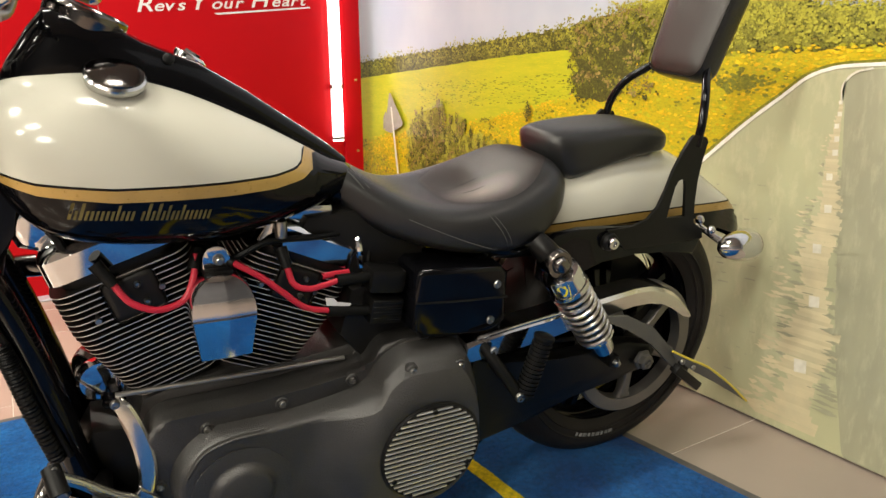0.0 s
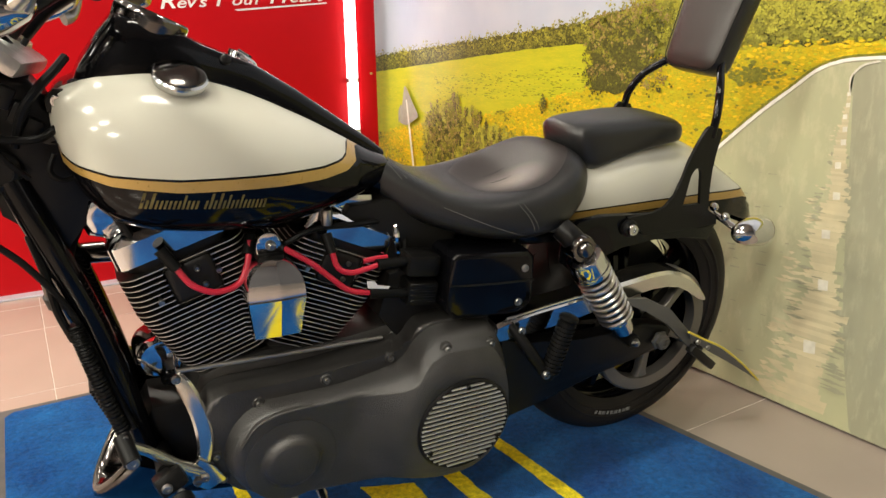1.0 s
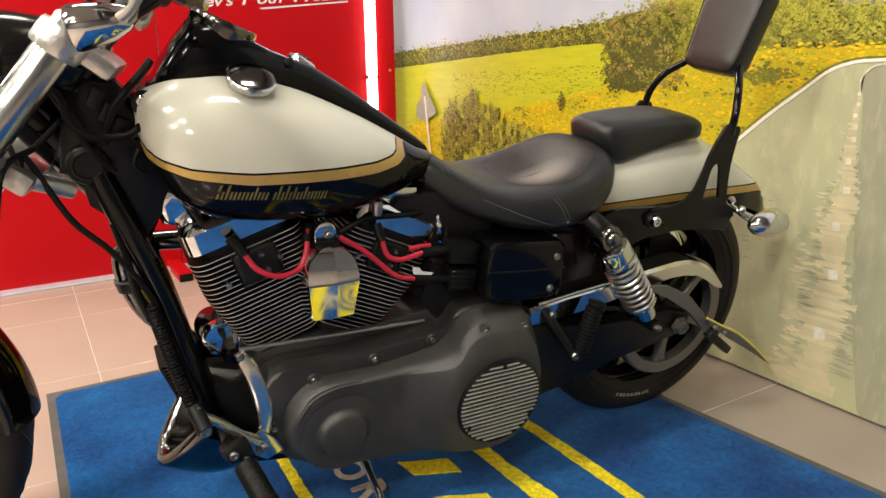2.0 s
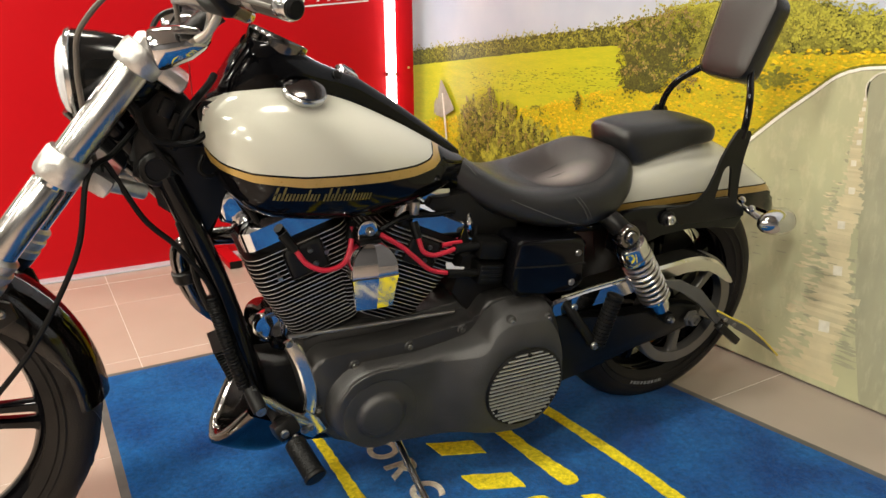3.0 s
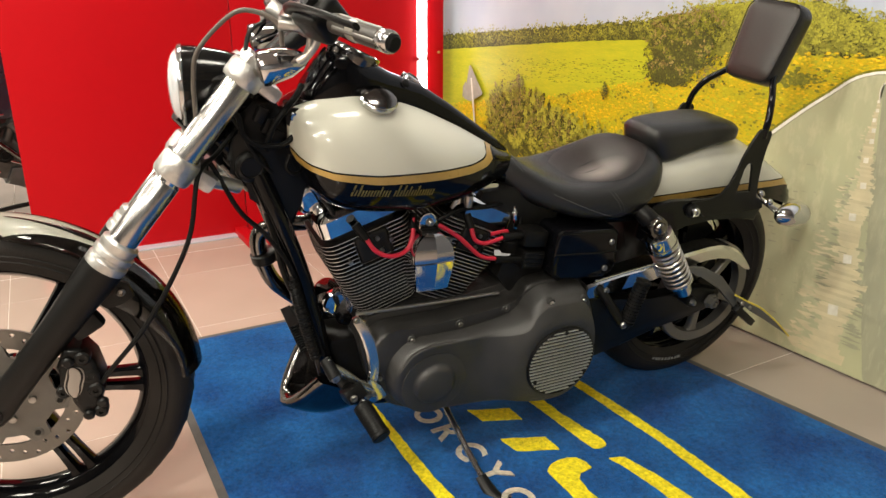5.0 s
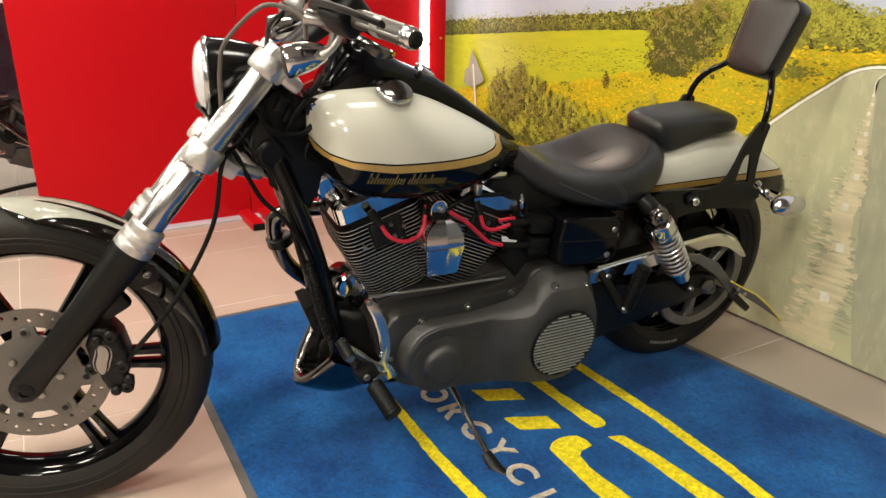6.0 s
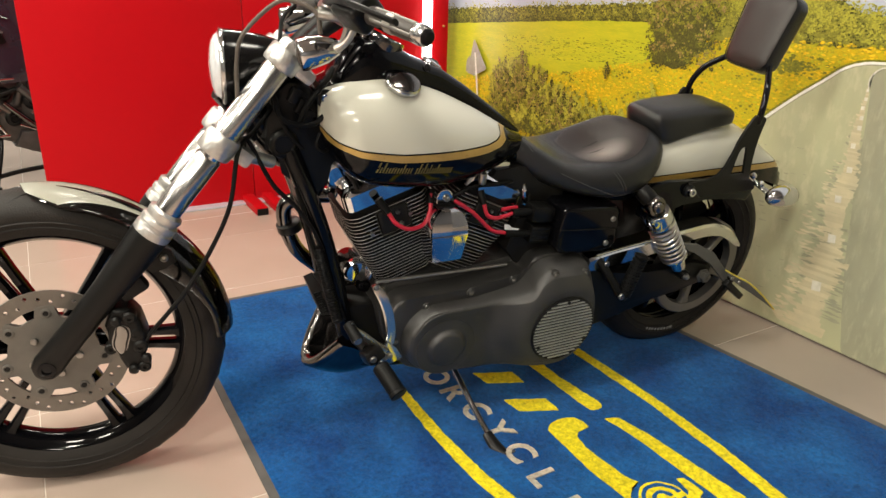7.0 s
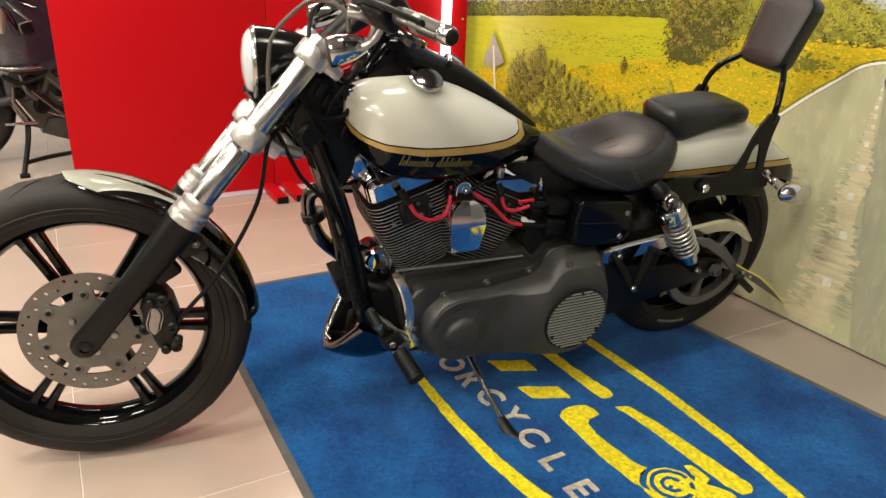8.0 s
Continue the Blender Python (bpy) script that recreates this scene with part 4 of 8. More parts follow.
frame_tube([(-0.455, 0, 0.86), (-0.40, 0, 0.79), (-0.335, 0, 0.71)], 0.036, "head_tube")
for s in (-1, 1):
    frame_tube([(-0.345, 0.040 * s, 0.735), (-0.315, 0.055 * s, 0.65), (-0.277, 0.060 * s, 0.53), (-0.246, 0.062 * s, 0.40), (-0.226, 0.062 * s, 0.29), (-0.208, 0.060 * s, 0.215), (-0.15, 0.062 * s, 0.178), (0.1, 0.085 * s, 0.160), (0.42, 0.10 * s, 0.165), (0.47, 0.10 * s, 0.24), (0.47, 0.10 * s, 0.45), (0.44, 0.09 * s, 0.58)], 0.0205)
    frame_tube([(-0.37, 0.02 * s, 0.80), (-0.2, 0.035 * s, 0.78), (0.1, 0.04 * s, 0.72), (0.3, 0.06 * s, 0.64), (0.45, 0.09 * s, 0.575), (0.60, 0.10 * s, 0.57)], 0.019)
b = bmesh.new()
slab(b, [(-0.353, 0.880), (-0.305, 0.869), (-0.288, 0.844), (-0.272, 0.794), (-0.263, 0.753), (-0.237, 0.719), (-0.256, 0.695), (-0.276, 0.670), (-0.284, 0.604), (-0.320, 0.604), (-0.338, 0.666), (-0.350, 0.694), (-0.367, 0.716), (-0.377, 0.727), (-0.384, 0.748), (-0.399, 0.764), (-0.386, 0.802), (-0.373, 0.848)], -0.045, 0.045, 0.014, 3)
neck = part("neck_cover", b, BLACK_SATIN, bike, "gloss black frame neck")
b = bmesh.new()
lathe(b, [(0.030, 0.0), (0.030, 0.010), (0.027, 0.014), (0.020, 0.016), (0.018, 0.012), (0.0, 0.012)], 28, on_side(-0.358, -0.043, 0.752), caps=False)
part("neck_boss", b, BLACK_SATIN, neck)
for pts_, r_ in (([(-0.400, -0.070, 0.880), (-0.380, -0.078, 0.855), (-0.374, -0.080, 0.823), (-0.350, -0.080, 0.803), (-0.305, -0.076, 0.798), (-0.275, -0.060, 0.812)], 0.0055),
                 ([(-0.258, -0.050, 0.900), (-0.272, -0.066, 0.886), (-0.296, -0.074, 0.862), (-0.318, -0.072, 0.832), (-0.332, -0.064, 0.786)], 0.0060),
                 ([(-0.392, -0.060, 0.862), (-0.372, -0.066, 0.822), (-0.350, -0.066, 0.776), (-0.322, -0.062, 0.742)], 0.0045),
                 ([(-0.288, -0.066, 0.775), (-0.296, -0.070, 0.752), (-0.282, -0.070, 0.738), (-0.262, -0.062, 0.742)], 0.0040)):
    b = bmesh.new()
    tube(b, pts_, r_, 8, 6)
    part("cable_loop", b, RUBBER_SMOOTH, neck)
for k in range(3):
    b = bmesh.new()
    box(b, (0.020, 0.020, 0.030), pose(-0.335 + 0.013 * k, -0.050, 0.850 - 0.022 * k, 0, 28, 0), 0.004)
    part("connector", b, BLACK_SATIN, neck)

# ---- fuel tank
TW = [(-0.287, 0.050), (-0.279, 0.088), (-0.257, 0.120), (-0.22, 0.142), (-0.15, 0.154), (-0.05, 0.153), (0.05, 0.135), (0.12, 0.108), (0.18, 0.076), (0.215, 0.050)]
TT = [(-0.287, 0.842), (-0.279, 0.856), (-0.257, 0.868), (-0.22, 0.880), (-0.15, 0.884), (-0.05, 0.862), (0.05, 0.818), (0.12, 0.780), (0.18, 0.745), (0.215, 0.728)]
TB = [(-0.287, 0.790), (-0.279, 0.756), (-0.257, 0.712), (-0.22, 0.674), (-0.15, 0.654), (-0.05, 0.645), (0.0, 0.645), (0.06, 0.652), (0.12, 0.664), (0.18, 0.680), (0.215, 0.694)]
TM = [(-0.287, 0.815), (-0.257, 0.772), (-0.22, 0.752), (-0.15, 0.738), (0.05, 0.722), (0.215, 0.712)]
Z1 = [(-0.287, 0.790), (-0.272, 0.776), (-0.26, 0.770), (-0.224, 0.760), (-0.14, 0.750), (0.0, 0.746), (0.07, 0.746), (0.105, 0.750), (0.122, 0.760), (0.134, 0.785), (0.15, 0.90)]   # lower edge of the cream
Z0 = [(-0.287, 0.772), (-0.272, 0.761), (-0.26, 0.756), (-0.224, 0.744), (-0.14, 0.731), (0.0, 0.726), (0.07, 0.726), (0.115, 0.731), (0.135, 0.742), (0.149, 0.77), (0.165, 0.90)]   # lower edge of the gold


def tank_point(x, phi, off=0.0):
    w, zt, zb, zm = smooth_at(x, TW), smooth_at(x, TT), smooth_at(x, TB), smooth_at(x, TM)
    c, s = math.cos(phi), math.sin(phi)
    h = (zt - zm) if s >= 0 else (zm - zb)
    ey, ez = (0.80 if s >= 0 else 0.42), 0.86
    return Vector((x, -(w + off) * max(c, 0) ** ey, zm + (h + off) * (1 if s >= 0 else -1) * abs(s) ** ez))


def tank_phi(x, z):
    zt, zb, zm = smooth_at(x, TT), smooth_at(x, TB), smooth_at(x, TM)
    d = (z - zm) / ((zt - zm) if z >= zm else (zm - zb))
    d = max(-1, min(1, d))
    return math.asin(abs(d) ** (1 / 0.86)) * (1 if d >= 0 else -1)


def tank_top_phi(x):
    """Where the cream ends against the black centre strip."""
    w = smooth_at(x, TW)
    yy = curve_at(x, [(-0.287, 0.035), (-0.2, 0.060), (0.05, 0.058), (0.15, 0.05), (0.215, 0.04)])
    return math.acos(min(1, (yy / w)) ** (1 / 0.80))


TX = [-0.287 + 0.502 * i / 56 for i in range(57)]
tank = tagged(empty("fuel_tank"), "cream and black fuel tank with a gold stripe")
tank.parent = bike
EPS = 1e-4
def tank_bands(x):
    top = tank_top_phi(x)
    p0 = min(tank_phi(x, curve_at(x, Z0)), top - 3 * EPS)
    pg = min(tank_phi(x, curve_at(x, Z1) - 0.0035), top - 2 * EPS)
    p1 = min(tank_phi(x, curve_at(x, Z1)), top - EPS)
    p0, pg = min(p0, p1 - 2 * EPS), min(pg, p1 - EPS)
    return [-math.pi / 2, p0, pg, p1, top, math.pi / 2]

def tank_band(name, k, mat, n, label="", off=0.0, sides=(-1, 1)):
    for s in sides:
        b = bmesh.new()
        g = []
        for x in TX:
            bands = tank_bands(x)
            lo, hi = bands[k], bands[k + 1]
            row = []
            for j in range(n + 1):
                q = tank_point(x, lo + (hi - lo) * j / n, off)
                if s > 0:
                    q.y = -q.y
                row.append(b.verts.new(q))
            g.append(row)
        for i in range(len(g) - 1):
            for j in range(n):
                b.faces.new((g[i][j], g[i + 1][j], g[i + 1][j + 1], g[i][j + 1]) if s > 0 else (g[i][j], g[i][j + 1], g[i + 1][j + 1], g[i + 1][j]))
        if k in (0, 3, 4):
            for ring in (g[0], g[-1]):
                c = b.verts.new((ring[0].co.x, 0, sum(v.co.z for v in ring) / len(ring)))
                for j in range(n):
                    b.faces.new((ring[j], ring[j + 1], c))
        bmesh.ops.dissolve_degenerate(b, dist=2e-5, edges=b.edges)
        part(name, b, mat, tank, label, angle=80, normals=False)

tank_band("lower_body", 0, BLACK_GLOSS, 16)
tank_band("gold_stripe", 1, GOLD, 3, "gold painted stripe")
tank_band("black_pinstripe", 2, BLACK_GLOSS, 1)
tank_band("cream_panel", 3, CREAM, 18, "cream pearl paint")
tank_band("top_strip", 4, BLACK_GLOSS, 6)
# worn gold lettering on the black flank, as plain slanted bars
xx = -0.196
for k in range(28):
    cap = k in (0, 2, 14, 16)
    tall = 0.0225 if cap else (0.020 if k in (9, 18, 21) else 0.0125)
    wd = 0.0040 if cap else 0.0034
    if k == 13:
        xx += 0.006
    b = bmesh.new()
    pts = []
    for u, v in ((0, 0), (1, 0), (1, 1), (0, 1)):
        z = 0.7125 - 0.085 * (xx + 0.195) + tall * v
        x = xx + wd * u + 0.35 * tall * v
        pts.append(b.verts.new(tank_point(x, tank_phi(x, z), 0.0007)))
    b.faces.new(pts)
    bmesh.ops.solidify(b, geom=list(b.faces), thickness=0.0004)
    part("emblem_bar", b, EMBLEM, tank, smooth=False)
    xx += wd + 0.0024
# fuel cap
cap_phi = math.acos((0.082 / smooth_at(-0.121, TW)) ** (1 / 0.80))
cap_at = tank_point(-0.121, cap_phi)
cm = Matrix.Translation(cap_at + Vector((0, 0, 0.006))) @ pose(0, 0, 0, 24, 6, 0)
b = bmesh.new()
lathe(b, [(0.026, -0.012), (0.036, -0.004), (0.0375, 0.002), (0.0375, 0.006), (0.035, 0.009)], 40, cm)
capo = part("filler_cap", b, SOFT_CHROME, tank, "chrome filler cap")
b = bmesh.new()
lathe(b, [(0.0345, 0.007), (0.034, 0.011), (0.026, 0.0145), (0.012, 0.0165), (0.0, 0.017)], 40, cm, caps=False)
part("lid", b, DARK_CHROME, capo)
# front mounting tab
b = bmesh.new()
slab(b, [(-0.290, 0.846), (-0.278, 0.860), (-0.262, 0.858), (-0.266, 0.832), (-0.280, 0.822), (-0.289, 0.830)], -0.056, -0.046, 0.003)
tab_ = part("mount_tab", b, BLACK_SATIN, tank)
bolt(tab_, -0.276, -0.056, 0.844, 0.0085, 0.008, CHROME)

# ---- dash console along the tank top
b = bmesh.new()
rings = []
for x, w, zt, zb in ((-0.252, 0.036, 0.872, 0.85), (-0.240, 0.050, 0.893, 0.85), (-0.215, 0.058, 0.928, 0.85), (-0.192, 0.062, 0.955, 0.85), (-0.17, 0.062, 0.957, 0.85), (-0.115, 0.060, 0.934, 0.85), (-0.08, 0.052, 0.915, 0.85), (-0.05, 0.046, 0.902, 0.85), (-0.01, 0.040, 0.888, 0.83), (0.06, 0.034, 0.845, 0.79), (0.13, 0.030, 0.797, 0.74), (0.19, 0.026, 0.755, 0.70), (0.215, 0.020, 0.735, 0.69)):
    ring = []
    for j in range(15):
        a = math.pi * j / 14
        ring.append(Vector((x, -w * math.copysign(abs(math.cos(a)) ** 0.5, math.cos(a)), zb + (zt - zb) * abs(math.sin(a)) ** 0.5)))
    rings.append(ring)
loft(b, rings)
console = part("dash_console", b, BLACK_GLOSS, bike, "gloss black dash console")
sm = Matrix.Translation((-0.143, 0, 0.944)) @ pose(0, 0, 0, 0, 24, 0)
b = bmesh.new()
lathe(b, [(0.050, -0.03), (0.052, 0), (0.052, 0.008), (0.050, 0.011), (0.047, 0.009), (0.045, 0.004), (0.0, 0.004)], 40, sm, caps=False)
spd = part("speedometer", b, DARK_CHROME, console, "round speedometer with a smoked chrome bezel")
b = bmesh.new()
lathe(b, [(0.0465, 0.006), (0.03, 0.0085), (0.0, 0.0095)], 40, sm, caps=False)
part("dial", b, BLACK_GLOSS, spd)
im = Matrix.Translation((-0.022, 0.012, 0.876)) @ pose(0, 0, 0, 0, 32, 0)
b = bmesh.new()
lathe(b, [(0.022, -0.01), (0.022, 0.010), (0.024, 0.012), (0.024, 0.018), (0.019, 0.021)], 28, im)
ign = part("ignition_switch", b, CHROME, console, "chrome ignition switch")
b = bmesh.new()
box(b, (0.010, 0.026, 0.006), im @ pose(0, 0, 0.022, 0, 0, 30), 0.002)
part("knob", b, BLACK_SATIN, ign)
for lx in (0.02,):
    b = bmesh.new()
    lathe(b, [(0.008, 0), (0.008, 0.004), (0.004, 0.006)], 12, Matrix.Translation((-0.05, -0.040, 0.893)) @ pose(0, 0, 0, 60, 20, 0))
    part("dash_bolt", b, BLACK_SATIN, console)

# ---- seats
def seat_ring(x, w, zt, zb, dish=0.0, n=28, zs=None, sq=0.7):
    ring = []
    for j in range(n):
        a = 2 * math.pi * j / n
        c, s = math.cos(a), math.sin(a)
        y = w * (abs(c) ** sq) * (1 if c >= 0 else -1)
        zm = zb + (zt - zb) * 0.42
        h = (zt - zm) if s >= 0 else (zm - zb)
        z = zm + h * (1 if s >= 0 else -1) * abs(s) ** sq
        if s > 0:
            z -= dish * (1 - (abs(y) / w) ** 2) ** 1.5
        ring.append(Vector((x, y, z)))
    return ring

SE = [(0.165, 0.035, 0.738, 0.705, 0), (0.180, 0.058, 0.738, 0.675, 0), (0.215, 0.082, 0.725, 0.640, 0.0), (0.26, 0.108, 0.702, 0.612, 0.004), (0.31, 0.130, 0.682, 0.594, 0.010),
      (0.36, 0.147, 0.676, 0.580, 0.020), (0.42, 0.158, 0.684, 0.570, 0.032), (0.48, 0.160, 0.700, 0.568, 0.036), (0.53, 0.153, 0.716, 0.578, 0.022), (0.57, 0.138, 0.725, 0.605, 0.006), (0.60, 0.108, 0.720, 0.632, 0.0), (0.618, 0.06, 0.706, 0.655, 0)]
def seat_rows(rows, k):
    xs = [rows[0][0] + (rows[-1][0] - rows[0][0]) * i / k for i in range(k + 1)]
    return [[x] + [smooth_at(x, [(r[0], r[c]) for r in rows]) for c in range(1, len(rows[0]))] for x in xs]
b = bmesh.new()
loft(b, [seat_ring(x, w, zt, zb, d, 40) for x, w, zt, zb, d in seat_rows(SE, 40)])
seat = part("rider_seat", b, LEATHER, bike, "black vinyl solo seat with stitched seams", angle=80)
# worn insert in the dish, a pale highlight painted into its colour
b = bmesh.new()
g = []
for x, w, zt, zb, d in seat_rows(SE, 40):
    if 0.385 < x < 0.597:
        u = (x - 0.385) / 0.212
        hw = 0.122 * math.sin(math.pi * min(1, max(0.0, 0.10 + 0.86 * u))) ** 0.6
        row = []
        for j in range(13):
            y = hw * (j / 6 - 1)
            cc = min(1, abs(y) / w) ** (1 / 0.7)
            s = math.sqrt(max(0, 1 - cc * cc))
            zm = zb + (zt - zb) * 0.42
            z = zm + (zt - zm) * s ** 0.7 - d * (1 - (abs(y) / w) ** 2) ** 1.5
            row.append(b.verts.new((x, y, z + 0.0007)))
        g.append(row)
for i in range(len(g) - 1):
    for j in range(12):
        b.faces.new((g[i][j], g[i + 1][j], g[i + 1][j + 1], g[i][j + 1]))
bmesh.ops.solidify(b, geom=list(b.faces), thickness=-0.004)
part("seat_insert", b, LEATHER_WARM, seat, "brownish worn vinyl insert with a painted highlight", angle=80)
def seat_side(x, f, off=0.0012):
    """A point on the near flank of the rider's seat; f from -1 (bottom) to 1 (top)."""
    w, zt, zb = [smooth_at(x, [(r[0], r[c]) for r in SE]) for c in (1, 2, 3)]
    zm = zb + (zt - zb) * 0.42
    s = abs(f)
    c = math.sqrt(1 - s * s)
    return Vector((x, -(w + off) * c ** 0.7, zm + ((zt - zm) if f >= 0 else (zm - zb)) * (1 if f >= 0 else -1) * s ** 0.7))
def seat_flank(x, z):
    """The point of the near flank at a length and a height."""
    zt, zb = (smooth_at(x, [(r[0], r[c]) for r in SE]) for c in (2, 3))
    zm = zb + (zt - zb) * 0.42
    f = min(0.98, abs(z - zm) / ((zt - zm) if z >= zm else (zm - zb))) ** (1 / 0.7)
    return seat_side(x, f if z >= zm else -f)


def seam(rows):
    b = bmesh.new()
    tube(b, [seat_flank(x, z) for x, z in rows], 0.0008, 6, 4)
    part("seam", b, THREAD, seat)


seam([(0.285, 0.654), (0.330, 0.635), (0.380, 0.615), (0.430, 0.597), (0.485, 0.580)])
for xo in (0.0, 0.009):
    seam([(0.420 + xo, 0.655), (0.436 + xo, 0.634), (0.450 + xo, 0.610), (0.461 + xo, 0.588)])
    seam([(0.190 + xo, 0.733), (0.205 + xo, 0.722), (0.222 + xo, 0.700)])

PI = [(0.594, 0.045, 0.744, 0.716, 0), (0.600, 0.062, 0.757, 0.697, 0), (0.62, 0.072, 0.766, 0.678, 0.0), (0.65, 0.077, 0.771, 0.673, 0), (0.71, 0.080, 0.775, 0.690, 0), (0.78, 0.082, 0.777, 0.708, 0), (0.838, 0.080, 0.773, 0.716, 0), (0.866, 0.072, 0.764, 0.720, 0), (0.877, 0.050, 0.751, 0.728, 0)]
b = bmesh.new()
rings = []
for x, w, zt, zb, d in seat_rows(PI, 30):
    r = seat_ring(x, w, zt, zb, d, 40, sq=0.52)
    for q in r:
        q.x += -0.05 * (q.z - 0.70) / 0.09 * max(0, (0.66 - x) / 0.11) + 0.03 * max(0, (0.66 - x) / 0.11)
    rings.append(r)
loft(b, rings)
pill = part("pillion_seat", b, LEATHER, bike, "black vinyl pillion pad", angle=70)
b = bmesh.new()
box(b, (0.02, 0.05, 0.012), pose(0.866, 0, 0.742, 0, 20, 0), 0.003)
part("mount_tab", b, BLACK_SATIN, pill)

# ---- rear fender
RT = [(0.56, 0.655), (0.60, 0.676), (0.70, 0.716), (0.79, 0.731), (0.885, 0.722), (0.96, 0.694), (1.028, 0.652), (1.08, 0.612), (1.125, 0.572), (1.165, 0.530)]
RW = [(0.56, 0.090), (0.80, 0.097), (1.0, 0.095), (1.10, 0.082), (1.15, 0.062), (1.165, 0.045)]
RB = [(0.56, 0.545), (0.9, 0.550), (1.05, 0.545), (1.12, 0.520), (1.165, 0.500)]
RG0 = [(0.56, 0.583), (0.80, 0.590), (0.95, 0.590), (1.08, 0.586), (1.165, 0.560)]
RG1 = [(0.56, 0.600), (0.80, 0.606), (0.95, 0.607), (1.08, 0.604), (1.165, 0.580)]
rf = tagged(empty("rear_fender"), "cream rear fender with a gold stripe over black")
rf.parent = bike
def fender_point(x, v):
    """v: height; above the shoulder the crown is an arch."""
    w, zt = smooth_at(x, RW), smooth_at(x, RT)
    zs = min(0.60, zt - 0.02)
    if v <= zs:
        return Vector((x, -w * (1.0 - 0.04 * (zs - v) / 0.06), v))
    f = min(1, (v - zs) / (zt - zs))
    return Vector((x, -w * math.sqrt(max(0, 1 - f ** 2.4)), v))
def fender_band(name, lo, hi, mat, n, label=""):
    for s in (-1, 1):
        b = bmesh.new()
        g = []
        for i in range(49):
            x = 0.56 + 0.605 * i / 48
            zt = smooth_at(x, RT)
            a = min(curve_at(x, lo), zt - 0.002)
            c = min(curve_at(x, hi), zt) if hi else zt
            c = max(c, a + 1e-4)
            row = []
            for j in range(n + 1):
                u = j / n
                u = math.sin(u * math.pi / 2) if hi is None else u
                q = fender_point(x, a + (c - a) * u)
                if s > 0:
                    q.y = -q.y
                row.append(b.verts.new(q))
            g.append(row)
        for i in range(48):
            for j in range(n):
                b.faces.new((g[i][j], g[i + 1][j], g[i + 1][j + 1], g[i][j + 1]) if s > 0 else (g[i][j], g[i][j + 1], g[i + 1][j + 1], g[i + 1][j]))
        bmesh.ops.dissolve_degenerate(b, dist=2e-5, edges=b.edges)
        part(name, b, mat, rf, label, angle=70, normals=False)
fender_band("skirt", RB, RG0, BLACK_GLOSS, 4)
fender_band("gold_stripe", RG0, RG1, GOLD, 2)
fender_band("pinstripe", RG1, [(x, z + 0.003) for x, z in RG1], BLACK_GLOSS, 1)
fender_band("crown", [(x, z + 0.003) for x, z in RG1], None, CREAM, 16, "cream painted crown")
b = bmesh.new()
loft(b, [[Vector((1.145 + 0.02 * k, -yy * (1 - 0.3 * k), z)) for yy, z in ((-0.05, 0.50), (-0.055, 0.53), (-0.03, 0.555), (0.03, 0.555), (0.055, 0.53), (0.05, 0.50))] for k in (0, 1, 1.5)])
part("tail_lamp", b, BLACK_GLOSS, rf, "smoked black tail lamp")

# ---- fender rails, sissy bar and back rest
for s in (-1, 1):
    Y = 0.118 * s
    y0, y1 = min(Y, Y + 0.016 * s), max(Y, Y + 0.016 * s)
    b = bmesh.new()
    slab(b, [(0.545, 0.575), (0.575, 0.600), (0.63, 0.603), (0.69, 0.599), (0.76, 0.596), (0.90, 0.594), (0.935, 0.575), (0.950, 0.550), (0.935, 0.515), (0.87, 0.529), (0.775, 0.540), (0.69, 0.534), (0.63, 0.508), (0.57, 0.495), (0.545, 0.515)], y0, y1, 0.004)
    rail = part("fender_rail", b, BLACK_GLOSS, bike, "black fender rail with a bolt")
    b = bmesh.new()
    ya, yb = (y0 - 0.006, y0 + 0.001) if s < 0 else (y1 - 0.001, y1 + 0.006)
    slab(b, [(0.690, 0.596), (0.752, 0.598), (0.785, 0.608), (0.806, 0.630), (0.820, 0.665), (0.829, 0.699), (0.845, 0.735), (0.861, 0.762), (0.870, 0.769), (0.886, 0.766), (0.857, 0.684), (0.848, 0.680), (0.842, 0.668), (0.834, 0.606), (0.836, 0.550), (0.74, 0.552)], ya, yb)
    slab(b, [(0.886, 0.766), (0.902, 0.763), (0.908, 0.754), (0.902, 0.715), (0.900, 0.677), (0.904, 0.630), (0.912, 0.588), (0.940, 0.570), (0.945, 0.552), (0.836, 0.550), (0.834, 0.606), (0.883, 0.604), (0.870, 0.668), (0.866, 0.679), (0.857, 0.684)], ya, yb)
    part("backrest_bracket", b, BLACK_SATIN, rail, "black slotted bracket plate")
    if s < 0:
        b = bmesh.new()
        lathe(b, [(0.018, 0), (0.018, 0.008), (0.015, 0.011)], 24, on_side(0.697, y0, 0.573))
        part("bolt_head", b, BLACK_SATIN, rail)
        bolt(rail, 0.697, y0 - 0.011, 0.573, 0.012, 0.010, CHROME)
bar_pts = [(0.884, -0.135, 0.745), (0.890, -0.132, 0.790), (0.908, -0.112, 0.835), (0.946, -0.070, 0.880), (0.974, -0.050, 0.93), (0.991, -0.040, 0.985)]
b = bmesh.new()
tube(b, bar_pts + [(x, -y, z) for x, y, z in bar_pts[::-1]], 0.0085, 12, 6)
sissy = part("sissy_bar", b, BLACK_GLOSS, bike, "black tubular sissy bar")
